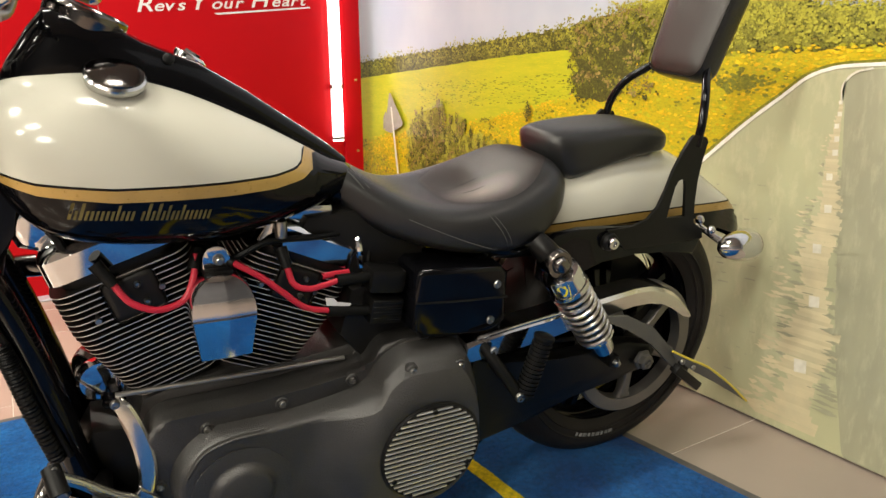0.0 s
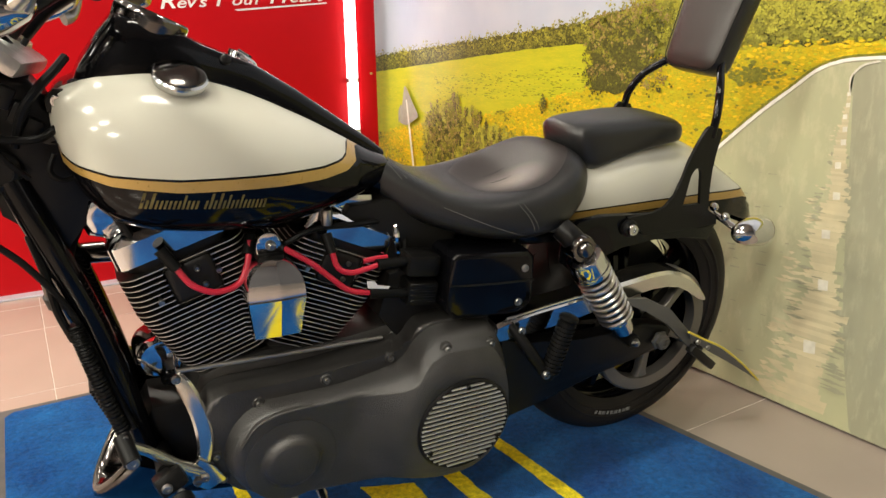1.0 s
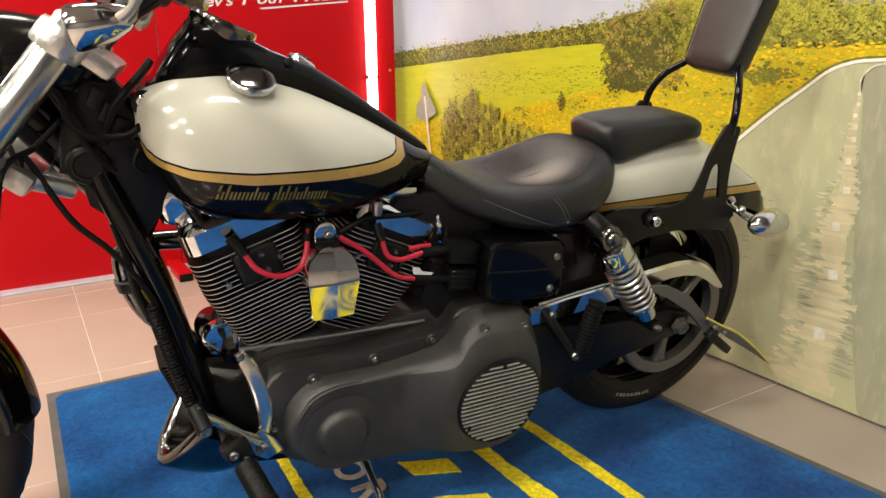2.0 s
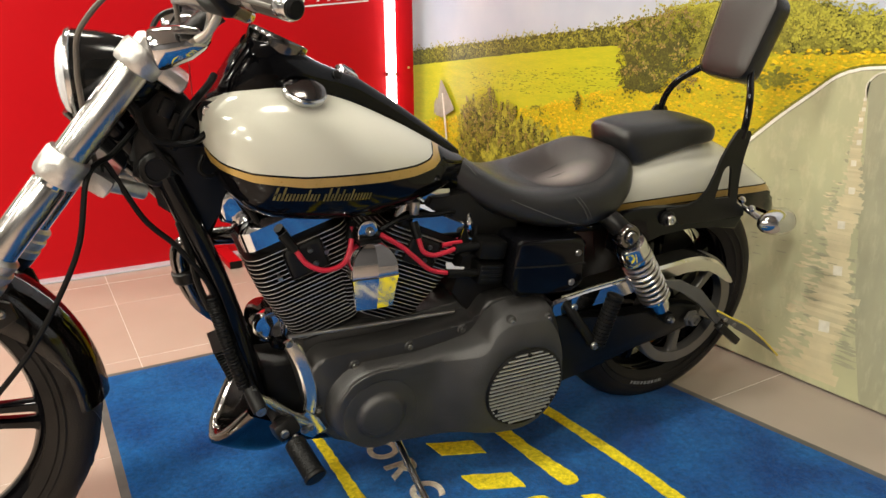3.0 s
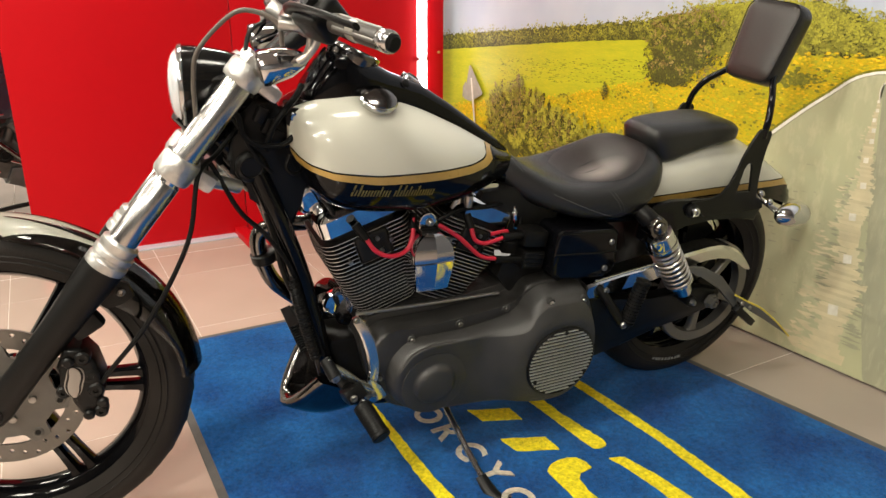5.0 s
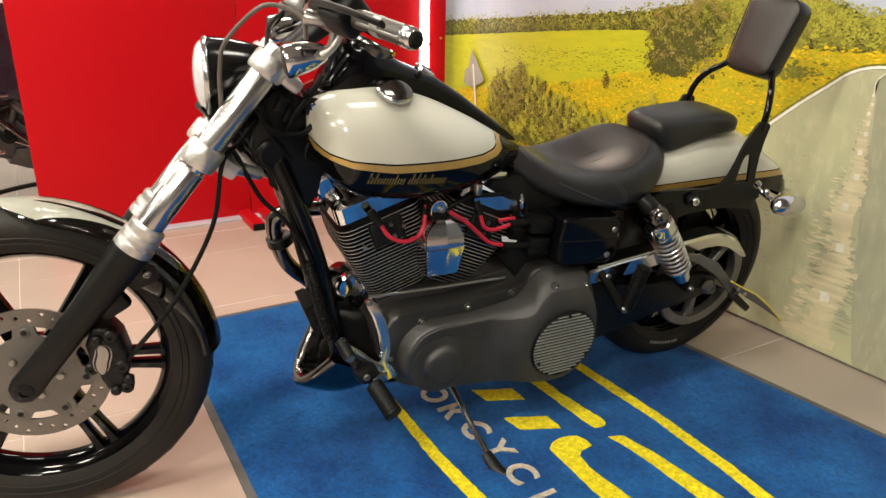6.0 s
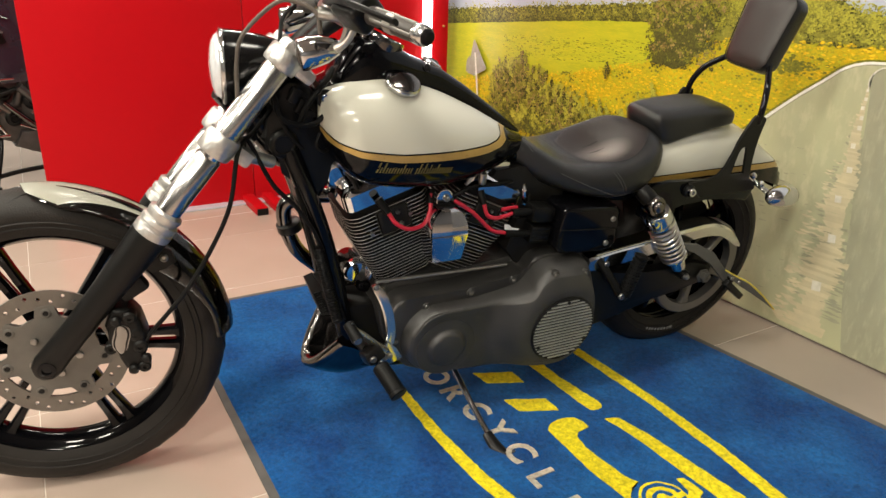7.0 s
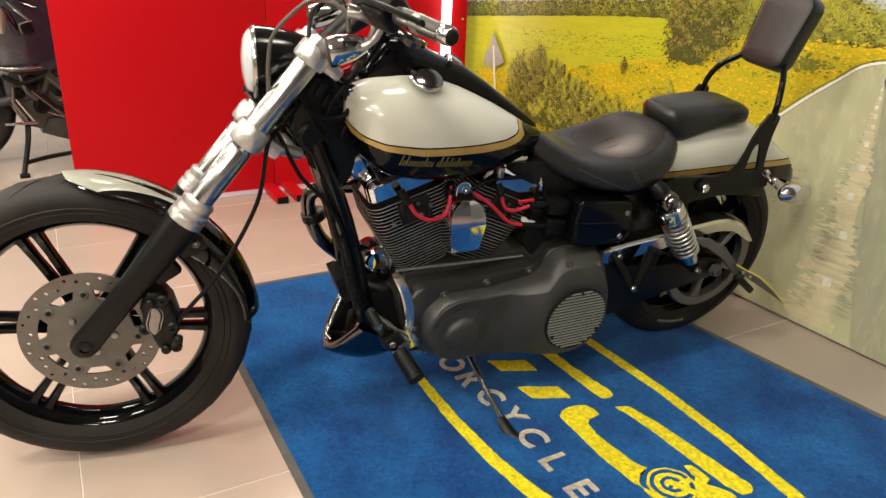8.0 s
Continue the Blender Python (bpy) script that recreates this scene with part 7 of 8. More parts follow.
INK_LEAF = print_ink("print_leaf", (0.215, 0.205, 0.034), (0.145, 0.140, 0.028), 40, 0.16, c3=(0.27, 0.27, 0.032), fine=150)
INK_LEAF_DARK = print_ink("print_leaf_dark", (0.085, 0.085, 0.020), (0.055, 0.055, 0.016), 40, 0.16, c3=(0.14, 0.14, 0.024), fine=150)
INK_LEAF_LIGHT = print_ink("print_leaf_light", (0.345, 0.325, 0.050), (0.26, 0.25, 0.042), 40, 0.16, c3=(0.34, 0.33, 0.04), fine=150)
INK_LEAF_SUN = print_ink("print_leaf_sun", (0.47, 0.44, 0.055), (0.38, 0.365, 0.045), 40, 0.16, c3=(0.46, 0.43, 0.045), fine=150)
INK_TWIG = print_ink("print_twig", (0.24, 0.17, 0.05), (0.36, 0.27, 0.09), 50, 0.35)
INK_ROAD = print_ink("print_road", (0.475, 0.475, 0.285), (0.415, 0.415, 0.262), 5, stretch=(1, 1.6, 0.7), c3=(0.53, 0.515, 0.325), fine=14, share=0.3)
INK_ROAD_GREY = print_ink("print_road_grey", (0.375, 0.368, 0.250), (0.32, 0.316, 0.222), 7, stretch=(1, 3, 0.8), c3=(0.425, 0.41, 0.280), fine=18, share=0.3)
INK_SMEAR = print_ink("print_smear", (0.62, 0.545, 0.345), (0.54, 0.485, 0.315), 24, 0.08)
INK_WHITE = print_ink("print_white", (0.76, 0.73, 0.62), (0.62, 0.59, 0.48), 40, 0.12)
INK_LINE = print_ink("print_line", (0.90, 0.88, 0.80), (0.80, 0.77, 0.68), 40, 0.05)
INK_SIGN = print_ink("print_sign", (0.33, 0.31, 0.24), (0.27, 0.25, 0.19), 30)

mural = tagged(empty("mural"), "printed landscape mural of fields, trees and a road on the wall", "mural")
ink_depth = 0.0


def sheet(name, polys, mat, label="", kind=""):
    """A layer of flat pieces, given as outlines in y and z."""
    global ink_depth
    b = bmesh.new()
    for poly in polys:
        ink_depth += 0.00008 if len(polys) < 6 else 2.5e-7
        b.faces.new([b.verts.new((MX - ink_depth, y, z)) for y, z in poly])
    ink_depth += 0.00006
    if len(polys) < 6:
        bmesh.ops.triangulate(b, faces=[f for f in b.faces if len(f.verts) > 4])
    for f in b.faces:
        f.normal_update()
        if f.normal.x > 0:
            f.normal_flip()
    ob = part(name, b, mat, mural, label, smooth=False, normals=False)
    if kind:
        tagged(ob, kind=kind)
    return ob


def band(name, top, bottom, mat, label="", amp=0.0, step=0.02, y0=2.55, y1=-2.4):
    """A strip of the print between two height curves over y."""
    global ink_depth
    ink_depth += 0.00012
    k = int((y0 - y1) / step)
    b = bmesh.new()
    prev = None
    for i in range(k + 1):
        y = y0 + (y1 - y0) * i / k
        zt, zb = by_(y, top) + rnd.uniform(-amp, amp), by_(y, bottom)
        zb = min(zb, zt - 0.0005)
        cur = (b.verts.new((MX - ink_depth, y, zt)), b.verts.new((MX - ink_depth, y, zb)))
        if prev:
            b.faces.new((prev[0], prev[1], cur[1], cur[0]))
        prev = cur
    ob = part(name, b, mat, mural, label, smooth=False, normals=False)
    for p in ob.data.polygons:
        if p.normal.x > 0:
            p.flip()
    return ob


by_ = lambda y, rows: curve_at(-y, [(-a, c) for a, c in rows])
FOOT = [(2.55, 0.009), (-2.4, 0.009)]
rnd = random.Random(11)


def blob(y, z, r, flat=0.75, n=6):
    a0 = rnd.random() * 6.28
    return [(y + r * rnd.uniform(0.5, 1.15) * math.cos(a0 + 6.283 * k / n), z + flat * r * rnd.uniform(0.5, 1.15) * math.sin(a0 + 6.283 * k / n)) for k in range(n)]


YL, YR, ZT = 2.55, -2.4, 2.25
sheet("sky", [[(YL, 0.03), (YR, 0.03), (YR, ZT), (YL, ZT)]], INK_SKY)
TREE_B = [(2.55, 0.79), (2.08, 0.835), (1.48, 0.876), (0.88, 0.915), (0.58, 0.927), (0.40, 0.91), (0.0, 0.897), (-0.32, 0.905), (-1.2, 0.90), (-2.4, 0.90)]
TREE_T = [(2.55, 0.91), (2.07, 0.935), (1.72, 0.955), (1.25, 0.98), (0.88, 1.002), (0.59, 1.015), (0.40, 1.04), (0.20, 1.075), (-0.1, 1.07), (-0.24, 1.02), (-0.5, 0.99), (-1.2, 1.05), (-2.4, 1.08)]
band("wood", [(a, c - 0.022) for a, c in TREE_T], [(a, c - 0.03) for a, c in TREE_B], INK_LEAF_DARK, "dark mass of far trees", 0.006, 0.012)


def crowns(trees, mats, leaves=1.0, size=1.0):
    """Crowns of (y, foot, top, half width, tone); leaves turn lighter towards the upper left of each."""
    groups = [[] for _ in mats]
    for cy, z0, z1, hw, tone in trees:
        hh = (z1 - z0) / 2
        cz = (z0 + z1) / 2
        ph = rnd.random() * 6.28
        for k in range(int(leaves * 30000 * hw * hh) + 12):
            a = rnd.random() * 6.283
            rr = math.sqrt(rnd.random()) * (0.86 + 0.15 * math.sin(a * 4 + ph) + 0.09 * math.sin(a * 9 + ph) + 0.07 * math.sin(a * 17 - ph)) * rnd.uniform(0.92, 1.10)
            y, z = cy + hw * rr * math.cos(a), cz + hh * rr * math.sin(a)
            lit = tone + 0.34 * rr * math.sin(a + 0.5) + 0.22 * math.sin(y * 90 + ph) * math.sin(z * 110 + ph) + 0.17 * math.sin(y * 47 - ph) * math.sin(z * 58 + 2 * ph) + rnd.gauss(0, 0.08)
            g = min(len(mats) - 1, max(0, int((lit + 0.5) * len(mats))))
            groups[g].append(blob(y, z, rnd.uniform(0.0028, 0.0075) * size, 0.85))
    for g, m in zip(groups, mats):
        if g:
            sheet("leaf_patch", g, m, kind="stuff")


LEAVES = (INK_LEAF_DARK, INK_LEAF, INK_LEAF, INK_LEAF_LIGHT, INK_LEAF_SUN)
NEAR_LEAVES = (INK_LEAF_DARK, INK_LEAF, INK_LEAF_LIGHT, INK_LEAF_SUN, INK_LEAF_SUN)
# far wood on the ridge: rows of small crowns
row = []
y = 2.5
while y > 0.42:
    lo, hi = by_(y, TREE_B), by_(y, TREE_T)
    row.append((y, lo - 0.012, hi + rnd.uniform(-0.016, 0.016), rnd.uniform(0.028, 0.052), rnd.uniform(-0.16, 0.10)))
    y -= rnd.uniform(0.030, 0.052)
crowns(row, LEAVES, 1.1, 0.8)
row = []
y = 2.5
while y > 0.45:
    lo, hi = by_(y, TREE_B), by_(y, TREE_T)
    row.append((y, lo - 0.010, lo + (hi - lo) * rnd.uniform(0.35, 0.62), rnd.uniform(0.03, 0.05), rnd.uniform(-0.28, -0.02)))
    y -= rnd.uniform(0.04, 0.07)
crowns(row, LEAVES, 0.9, 0.75)
band("wood", [(a, c - 0.025) for a, c in TREE_T], [(a, c - 0.02) for a, c in TREE_B], INK_LEAF_LIGHT, "", 0.006, 0.012, y0=0.40)
# nearer wood past the big tree, yellower, in three ranks
for fb, ft, lo_t, hi_t, hwm in ((0.42, 1.06, -0.12, 0.14, 0.08), (0.30, 0.86, -0.16, 0.16, 0.06), (0.10, 0.62, -0.22, 0.18, 0.065), (-0.06, 0.32, -0.34, 0.06, 0.05)):
    row = []
    y = 0.36
    while y > -1.3:
        lo, hi = by_(y, TREE_B), by_(y, TREE_T)
        row.append((y, lo + (hi - lo) * fb, lo + (hi - lo) * (ft + rnd.uniform(-0.08, 0.08)), hwm * rnd.uniform(0.7, 1.3), rnd.uniform(lo_t, hi_t)))
        y -= rnd.uniform(0.05, 0.085)
    crowns(row, NEAR_LEAVES, 2.3, 0.66)
# meadow below the wood, then flowers
band("meadow", TREE_B, FOOT, INK_MEADOW, "bright yellow-green meadow", 0.0015, 0.03, y1=0.3)
polys = []
for k in range(420):
    y = rnd.uniform(0.50, 1.5)
    z = 0.80 + rnd.uniform(-0.06, 0.04) + 0.045 * (1.0 - y)
    polys.append(blob(y, z, rnd.uniform(0.004, 0.014), 0.22))
sheet("grass_patch", polys, INK_MEADOW_SHADE, kind="stuff")
FLOW_T = [(2.55, 0.46), (2.11, 0.52), (1.75, 0.58), (1.43, 0.635), (1.07, 0.675), (0.75, 0.735), (0.52, 0.785), (0.42, 0.84), (0.2, 0.885), (0.0, 0.897), (-0.37, 0.905), (-2.4, 0.90)]
band("flower_field", FLOW_T, FOOT, INK_FLOWER, "yellow flowering field", 0.004, 0.012)
polys, polys2, polys3 = [], [], []
for k in range(7000):
    y = rnd.uniform(-0.45, 2.45)
    top = by_(y, FLOW_T)
    z = top + 0.012 - abs(rnd.gauss(0, 0.17))
    tone = math.sin(y * 13 + 4 * math.sin(z * 21)) + math.sin(z * 60 + 3 * math.sin(y * 9)) + rnd.gauss(0, 0.8)
    r = rnd.uniform(0.003, 0.010) * (1 + 1.1 * max(0, 0.8 - z))
    if tone > 0.15:
        polys.append(blob(y, z, r, 0.45))
    elif tone > -1.75:
        polys2.append(blob(y, z, r, 0.5))
    else:
        polys3.append(blob(y, z, r * 0.9, 0.6))
sheet("grass_patch", polys2, INK_GRASS, kind="stuff")
sheet("grass_patch", polys3, INK_OLIVE, kind="stuff")
sheet("flower_patch", polys, INK_GOLD, kind="stuff")
# green verge in the flowers
polys = [blob(-0.06 + rnd.gauss(0, 0.045), 0.835 + rnd.gauss(0, 0.011), rnd.uniform(0.005, 0.012), 0.5) for k in range(150)]
sheet("verge_patch", polys, INK_OLIVE, kind="stuff")


def stems(cy, z0, z1, hw, n):
    """Bare stems that fan out of one foot."""
    out = []
    for k in range(n):
        y1 = cy + hw * (2 * k / max(1, n - 1) - 1)
        w = 0.0022
        out.append([(cy - w, z0), (cy + w, z0), (y1 + w * 0.4, z1 - rnd.uniform(0, 0.3) * (z1 - z0)), (y1 - w * 0.4, z1 - rnd.uniform(0, 0.3) * (z1 - z0))])
    sheet("stem", out, INK_TWIG)


# the big tree with bare lower twigs, the bush with two shoots, a small dark shrub, low scrub
for cy_, cz_, hw_, hh_ in ((0.40, 0.90, 0.15, 0.105), (0.43, 0.83, 0.12, 0.06)):
    sheet("tree_mass", [[(cy_ + hw_ * (0.9 + 0.1 * math.sin(5 * a)) * math.cos(a), cz_ + hh_ * (0.9 + 0.1 * math.cos(7 * a)) * math.sin(a)) for a in [0.1745 * k for k in range(36)]]], INK_LEAF_DARK)
TREE = (INK_LEAF_DARK, INK_LEAF_DARK, INK_OLIVE, INK_TWIG, INK_LEAF_LIGHT)
crowns([(0.40, 0.80, 1.02, 0.150, -0.12), (0.30, 0.93, 1.05, 0.11, 0.0), (0.47, 0.92, 1.03, 0.075, -0.06), (0.52, 0.86, 0.95, 0.055, -0.10), (0.27, 0.84, 0.93, 0.06, -0.05)], TREE, 1.8, 0.85)
crowns([(0.46, 0.765, 0.88, 0.115, -0.22), (0.36, 0.77, 0.86, 0.06, -0.12), (0.26, 0.775, 0.86, 0.065, 0.10)], TREE, 1.4, 0.85)
crowns([(0.45, 0.80, 0.88, 0.10, -0.20)], (INK_LEAF_DARK, INK_TWIG, INK_LEAF), 0.5)
BUSH = (INK_LEAF_DARK, INK_LEAF_DARK, INK_OLIVE, INK_LEAF_LIGHT, INK_LEAF_SUN, INK_LEAF_SUN)
for cy_, cz_, hw_, hh_ in ((1.36, 0.52, 0.20, 0.17), (1.10, 0.48, 0.26, 0.14), (0.88, 0.45, 0.16, 0.10)):
    sheet("bush_mass", [[(cy_ + hw_ * (0.88 + 0.12 * math.sin(6 * a)) * math.cos(a), cz_ + hh_ * (0.88 + 0.12 * math.cos(8 * a)) * math.sin(a)) for a in [0.1745 * k for k in range(36)]]], INK_LEAF_DARK)
bushes = [(1.42, 0.36, 0.74, 0.15, -0.16), (1.52, 0.36, 0.66, 0.09, -0.10), (1.14, 0.38, 0.66, 0.16, -0.10), (1.25, 0.34, 0.70, 0.20, -0.06), (1.04, 0.34, 0.645, 0.20, -0.04), (0.88, 0.38, 0.600, 0.17, -0.02)]
for k in range(34):
    y = rnd.uniform(0.80, 1.58)
    top_ = 0.70 - 0.20 * max(0.0, (1.30 - y)) - 0.25 * max(0.0, (y - 1.50))
    z = rnd.uniform(0.40, top_)
    bushes.append((y, z - rnd.uniform(0.03, 0.05), z + rnd.uniform(0.03, 0.06), rnd.uniform(0.03, 0.06), rnd.uniform(-0.14, 0.16)))
crowns(bushes, BUSH, 1.8, 1.1)
for cy, cz, hh in ((1.52, 0.59, 0.105), (1.34, 0.62, 0.15)):
    stems(cy, cz - hh, cz + hh * 0.8, 0.03, 4)
    crowns([(cy, cz - hh, cz + hh, 0.055, -0.22)], (INK_LEAF_DARK, INK_TWIG, INK_OLIVE, INK_LEAF), 1.4)
# upright shoots that break the bush's outline, and sprigs of scrub beside it
shoots = []
for y0_, zt_ in ((1.455, 0.755), (1.43, 0.70), (1.49, 0.68), (1.325, 0.80), (1.345, 0.765), (1.29, 0.775), (1.38, 0.73), (1.24, 0.735), (1.19, 0.74), (1.155, 0.715), (1.10, 0.69), (1.05, 0.66), (1.00, 0.65), (0.95, 0.63), (0.90, 0.60), (1.53, 0.62), (1.56, 0.57)):
    for k in range(5):
        u = k / 5
        h_ = 0.20 * (1 - u)
        shoots.append((y0_ + rnd.uniform(-0.012, 0.012), zt_ - h_ - 0.045, zt_ - h_ + 0.012, 0.008 + 0.020 * (1 - u) * rnd.uniform(0.7, 1.3), rnd.uniform(-0.26, 0.10)))
crowns(shoots, (INK_LEAF_DARK, INK_LEAF_DARK, INK_TWIG, INK_OLIVE, INK_LEAF, INK_LEAF_LIGHT), 3.0, 0.85)
sprigs = []
for k in range(30):
    y = rnd.uniform(0.46, 0.86)
    z = 0.50 + 0.10 * rnd.random() + 0.09 * max(0.0, (0.62 - y) / 0.16)
    sprigs += [(y + 0.006 * j, z - 0.016 + 0.012 * j, z + 0.006 + 0.012 * j, 0.016 - 0.003 * j, rnd.uniform(-0.2, 0.16)) for j in range(4)]
crowns(sprigs, BUSH, 3.0, 0.75)
crowns([(0.86, 0.47, 0.58, 0.08, -0.05), (0.64, 0.50, 0.59, 0.07, -0.05)], BUSH, 0.9)
crowns([(0.746, 0.695, 0.765, 0.020, -0.42)], BUSH, 5.0, 0.7)
crowns([(1.95, 0.32, 0.52, 0.28, 0.02)], (INK_OLIVE, INK_TWIG, INK_GRASS, INK_GOLD), 0.5)
# the road
EDGE = [(1.15, 0.03), (0.75, 0.14), (0.42, 0.34), (0.20, 0.505), (0.08, 0.600), (0.02, 0.648), (-0.09, 0.742), (-0.17, 0.803), (-0.23, 0.848), (-0.283, 0.868), (-0.34, 0.874), (-0.50, 0.878), (-0.9, 0.88), (-2.4, 0.88)]
edge = smooth_line([(0, y, z) for y, z in EDGE], 5)
edge = [(q.y, q.z) for q in edge]
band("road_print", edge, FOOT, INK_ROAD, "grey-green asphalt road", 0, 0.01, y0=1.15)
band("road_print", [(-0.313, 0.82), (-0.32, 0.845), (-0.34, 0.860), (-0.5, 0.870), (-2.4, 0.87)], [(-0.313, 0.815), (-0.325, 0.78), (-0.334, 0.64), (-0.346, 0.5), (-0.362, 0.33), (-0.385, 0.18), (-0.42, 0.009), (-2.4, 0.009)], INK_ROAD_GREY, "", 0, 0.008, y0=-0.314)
def edge_strip(lo, hi, mat, name, label):
    """A strip along the road edge between two offsets from it."""
    global ink_depth
    ink_depth += 0.0001
    b = bmesh.new()
    prev = None
    for k, (ya, za) in enumerate(edge):
        (y0_, z0_), (y1_, z1_) = edge[max(0, k - 1)], edge[min(len(edge) - 1, k + 1)]
        d = math.hypot(y1_ - y0_, z1_ - z0_)
        wd = 1 + 1.6 * max(0, 0.87 - za)
        ny, nz = -(z1_ - z0_) / d * wd, (y1_ - y0_) / d * wd
        cur = [b.verts.new((MX - ink_depth, ya + ny * o, za + nz * o)) for o in (lo + rnd.uniform(-0.0006, 0.0006), hi + rnd.uniform(-0.0008, 0.0008))]
        if prev:
            b.faces.new((prev[0], prev[1], cur[1], cur[0]))
        prev = cur
    ob = part(name, b, mat, mural, label, smooth=False, normals=False)
    for p in ob.data.polygons:
        if p.normal.x > 0:
            p.flip()


edge_strip(-0.006, 0.002, INK_OLIVE, "verge_line", "dark verge beside the road")
edge_strip(0.000, 0.0075, INK_LINE, "edge_line", "white road edge line")
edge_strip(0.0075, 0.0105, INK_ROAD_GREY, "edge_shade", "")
# pale worn strip along the middle of the road, ragged, with square remains of paint
SMEAR = [(0.82, -0.313, 0.004), (0.71, -0.314, 0.013), (0.60, -0.312, 0.024), (0.46, -0.308, 0.044), (0.30, -0.306, 0.054), (0.15, -0.30, 0.064), (0.03, -0.29, 0.075)]
def smear_at(z):
    return [curve_at(-z, [(-a, v[k]) for a, *v in SMEAR]) for k in (0, 1)]
polys = []
z = 0.82
while z > 0.04:
    c, w = smear_at(z)
    h = 0.004 + 0.012 * (0.82 - z)
    a, e = rnd.uniform(0.7, 1.0) * (1 + 0.45 * math.sin(z * 29 + 0.6)), rnd.uniform(0.75, 1.05) * (1 + 0.40 * math.sin(z * 21 + 2.2))
    if rnd.random() < 0.25:
        a += 0.5
    polys.append([(c + w * a, z), (c - w * e, z + 0.2 * h), (c - w * e * 0.96, z - h), (c + w * a * 0.8, z - h * 1.05)])
    z -= h * rnd.uniform(0.8, 1.25)
for k in range(60):
    u = rnd.random()
    z = 0.72 - 0.68 * u
    c, w = smear_at(z)
    y = c + w * rnd.uniform(0.9, 1.7)
    wd, h = w * rnd.uniform(0.2, 0.7), 0.003 + 0.008 * u
    polys.append([(y + wd, z), (y, z + h * 0.3), (y - wd * 0.5, z), (y + wd * 0.3, z - h)])
sheet("smear_patch", polys, INK_SMEAR, kind="stuff")
polys = []
z, s = 0.815, 0.0035
while z > 0.06:
    c, w = smear_at(z)
    y = c + rnd.uniform(-0.3, 0.3) * w
    polys.append([(y + s * 0.62, z), (y - s * 0.55, z + s * 0.1), (y - s * 0.62, z - s * 1.1), (y + s * 0.5, z - s * 1.25)])
    z -= s * 2.0 + (0.010 if z > 0.7 else 0.030 + 0.26 * (0.7 - z))
    s = 0.0055 + 0.032 * (0.84 - z)
for p in polys:
    sheet("centre_dash", [p], INK_WHITE)
line = smooth_line([(0, -0.314, 0.80), (0, -0.311, 0.825), (0, -0.320, 0.844), (0, -0.338, 0.859), (0, -0.37, 0.866)], 4)
sheet("centre_line", [[(q.y, q.z) for q in line] + [(q.y - 0.0035, q.z - 0.0035) for q in line[::-1]]], INK_WHITE)
polys = []
for k in range(130):
    y, z = rnd.uniform(-0.75, 0.25), rnd.uniform(0.05, 0.62)
    if z < by_(y, EDGE) - 0.05:
        w, h = rnd.uniform(0.004, 0.03), rnd.uniform(0.002, 0.005)
        polys.append([(y, z), (y - w, z + h * 0.3), (y - w, z + h), (y, z + h * 0.8)])
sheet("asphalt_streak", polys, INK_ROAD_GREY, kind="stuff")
# torn edges of the print beside the worn strip
polys = []
for k in range(80):
    z = rnd.uniform(0.06, 0.66)
    c, w = smear_at(z)
    side = rnd.choice((-1, -1, -1, -1, 1))
    y = c + side * w * rnd.uniform(0.85, 1.25)
    wd, h = w * rnd.uniform(0.15, 0.55), rnd.uniform(0.0020, 0.0065)
    polys.append([(y + wd, z), (y, z + h), (y - wd, z + h * 0.2), (y - wd * 0.3, z - h)])
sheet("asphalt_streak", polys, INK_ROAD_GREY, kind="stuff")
# back of a road sign on its post
sheet("road_sign", [[(1.80, 0.60), (1.748, 0.772), (1.736, 0.772), (1.622, 0.645), (1.630, 0.632), (1.735, 0.592)], [(1.75, 0.64), (1.815, 0.60), (1.812, 0.66), (1.785, 0.69)]], INK_SIGN, "grey back of a road sign")
sheet("sign_post", [[(1.738, 0.71), (1.724, 0.71), (1.655, 0.33), (1.672, 0.33)]], INK_WHITE)
# pale trim at the foot of the print
bm = bmesh.new()
slab(bm, [(1.310, -4.4), (1.3235, -4.4), (1.3235, 4.9), (1.310, 4.9)], 0.001, 0.009, plane="xy")
tagged(part("baseboard", bm, CARPET_CREAM, None, smooth=False), "low pale plinth strip along the wall", "baseboard", kind="structure")

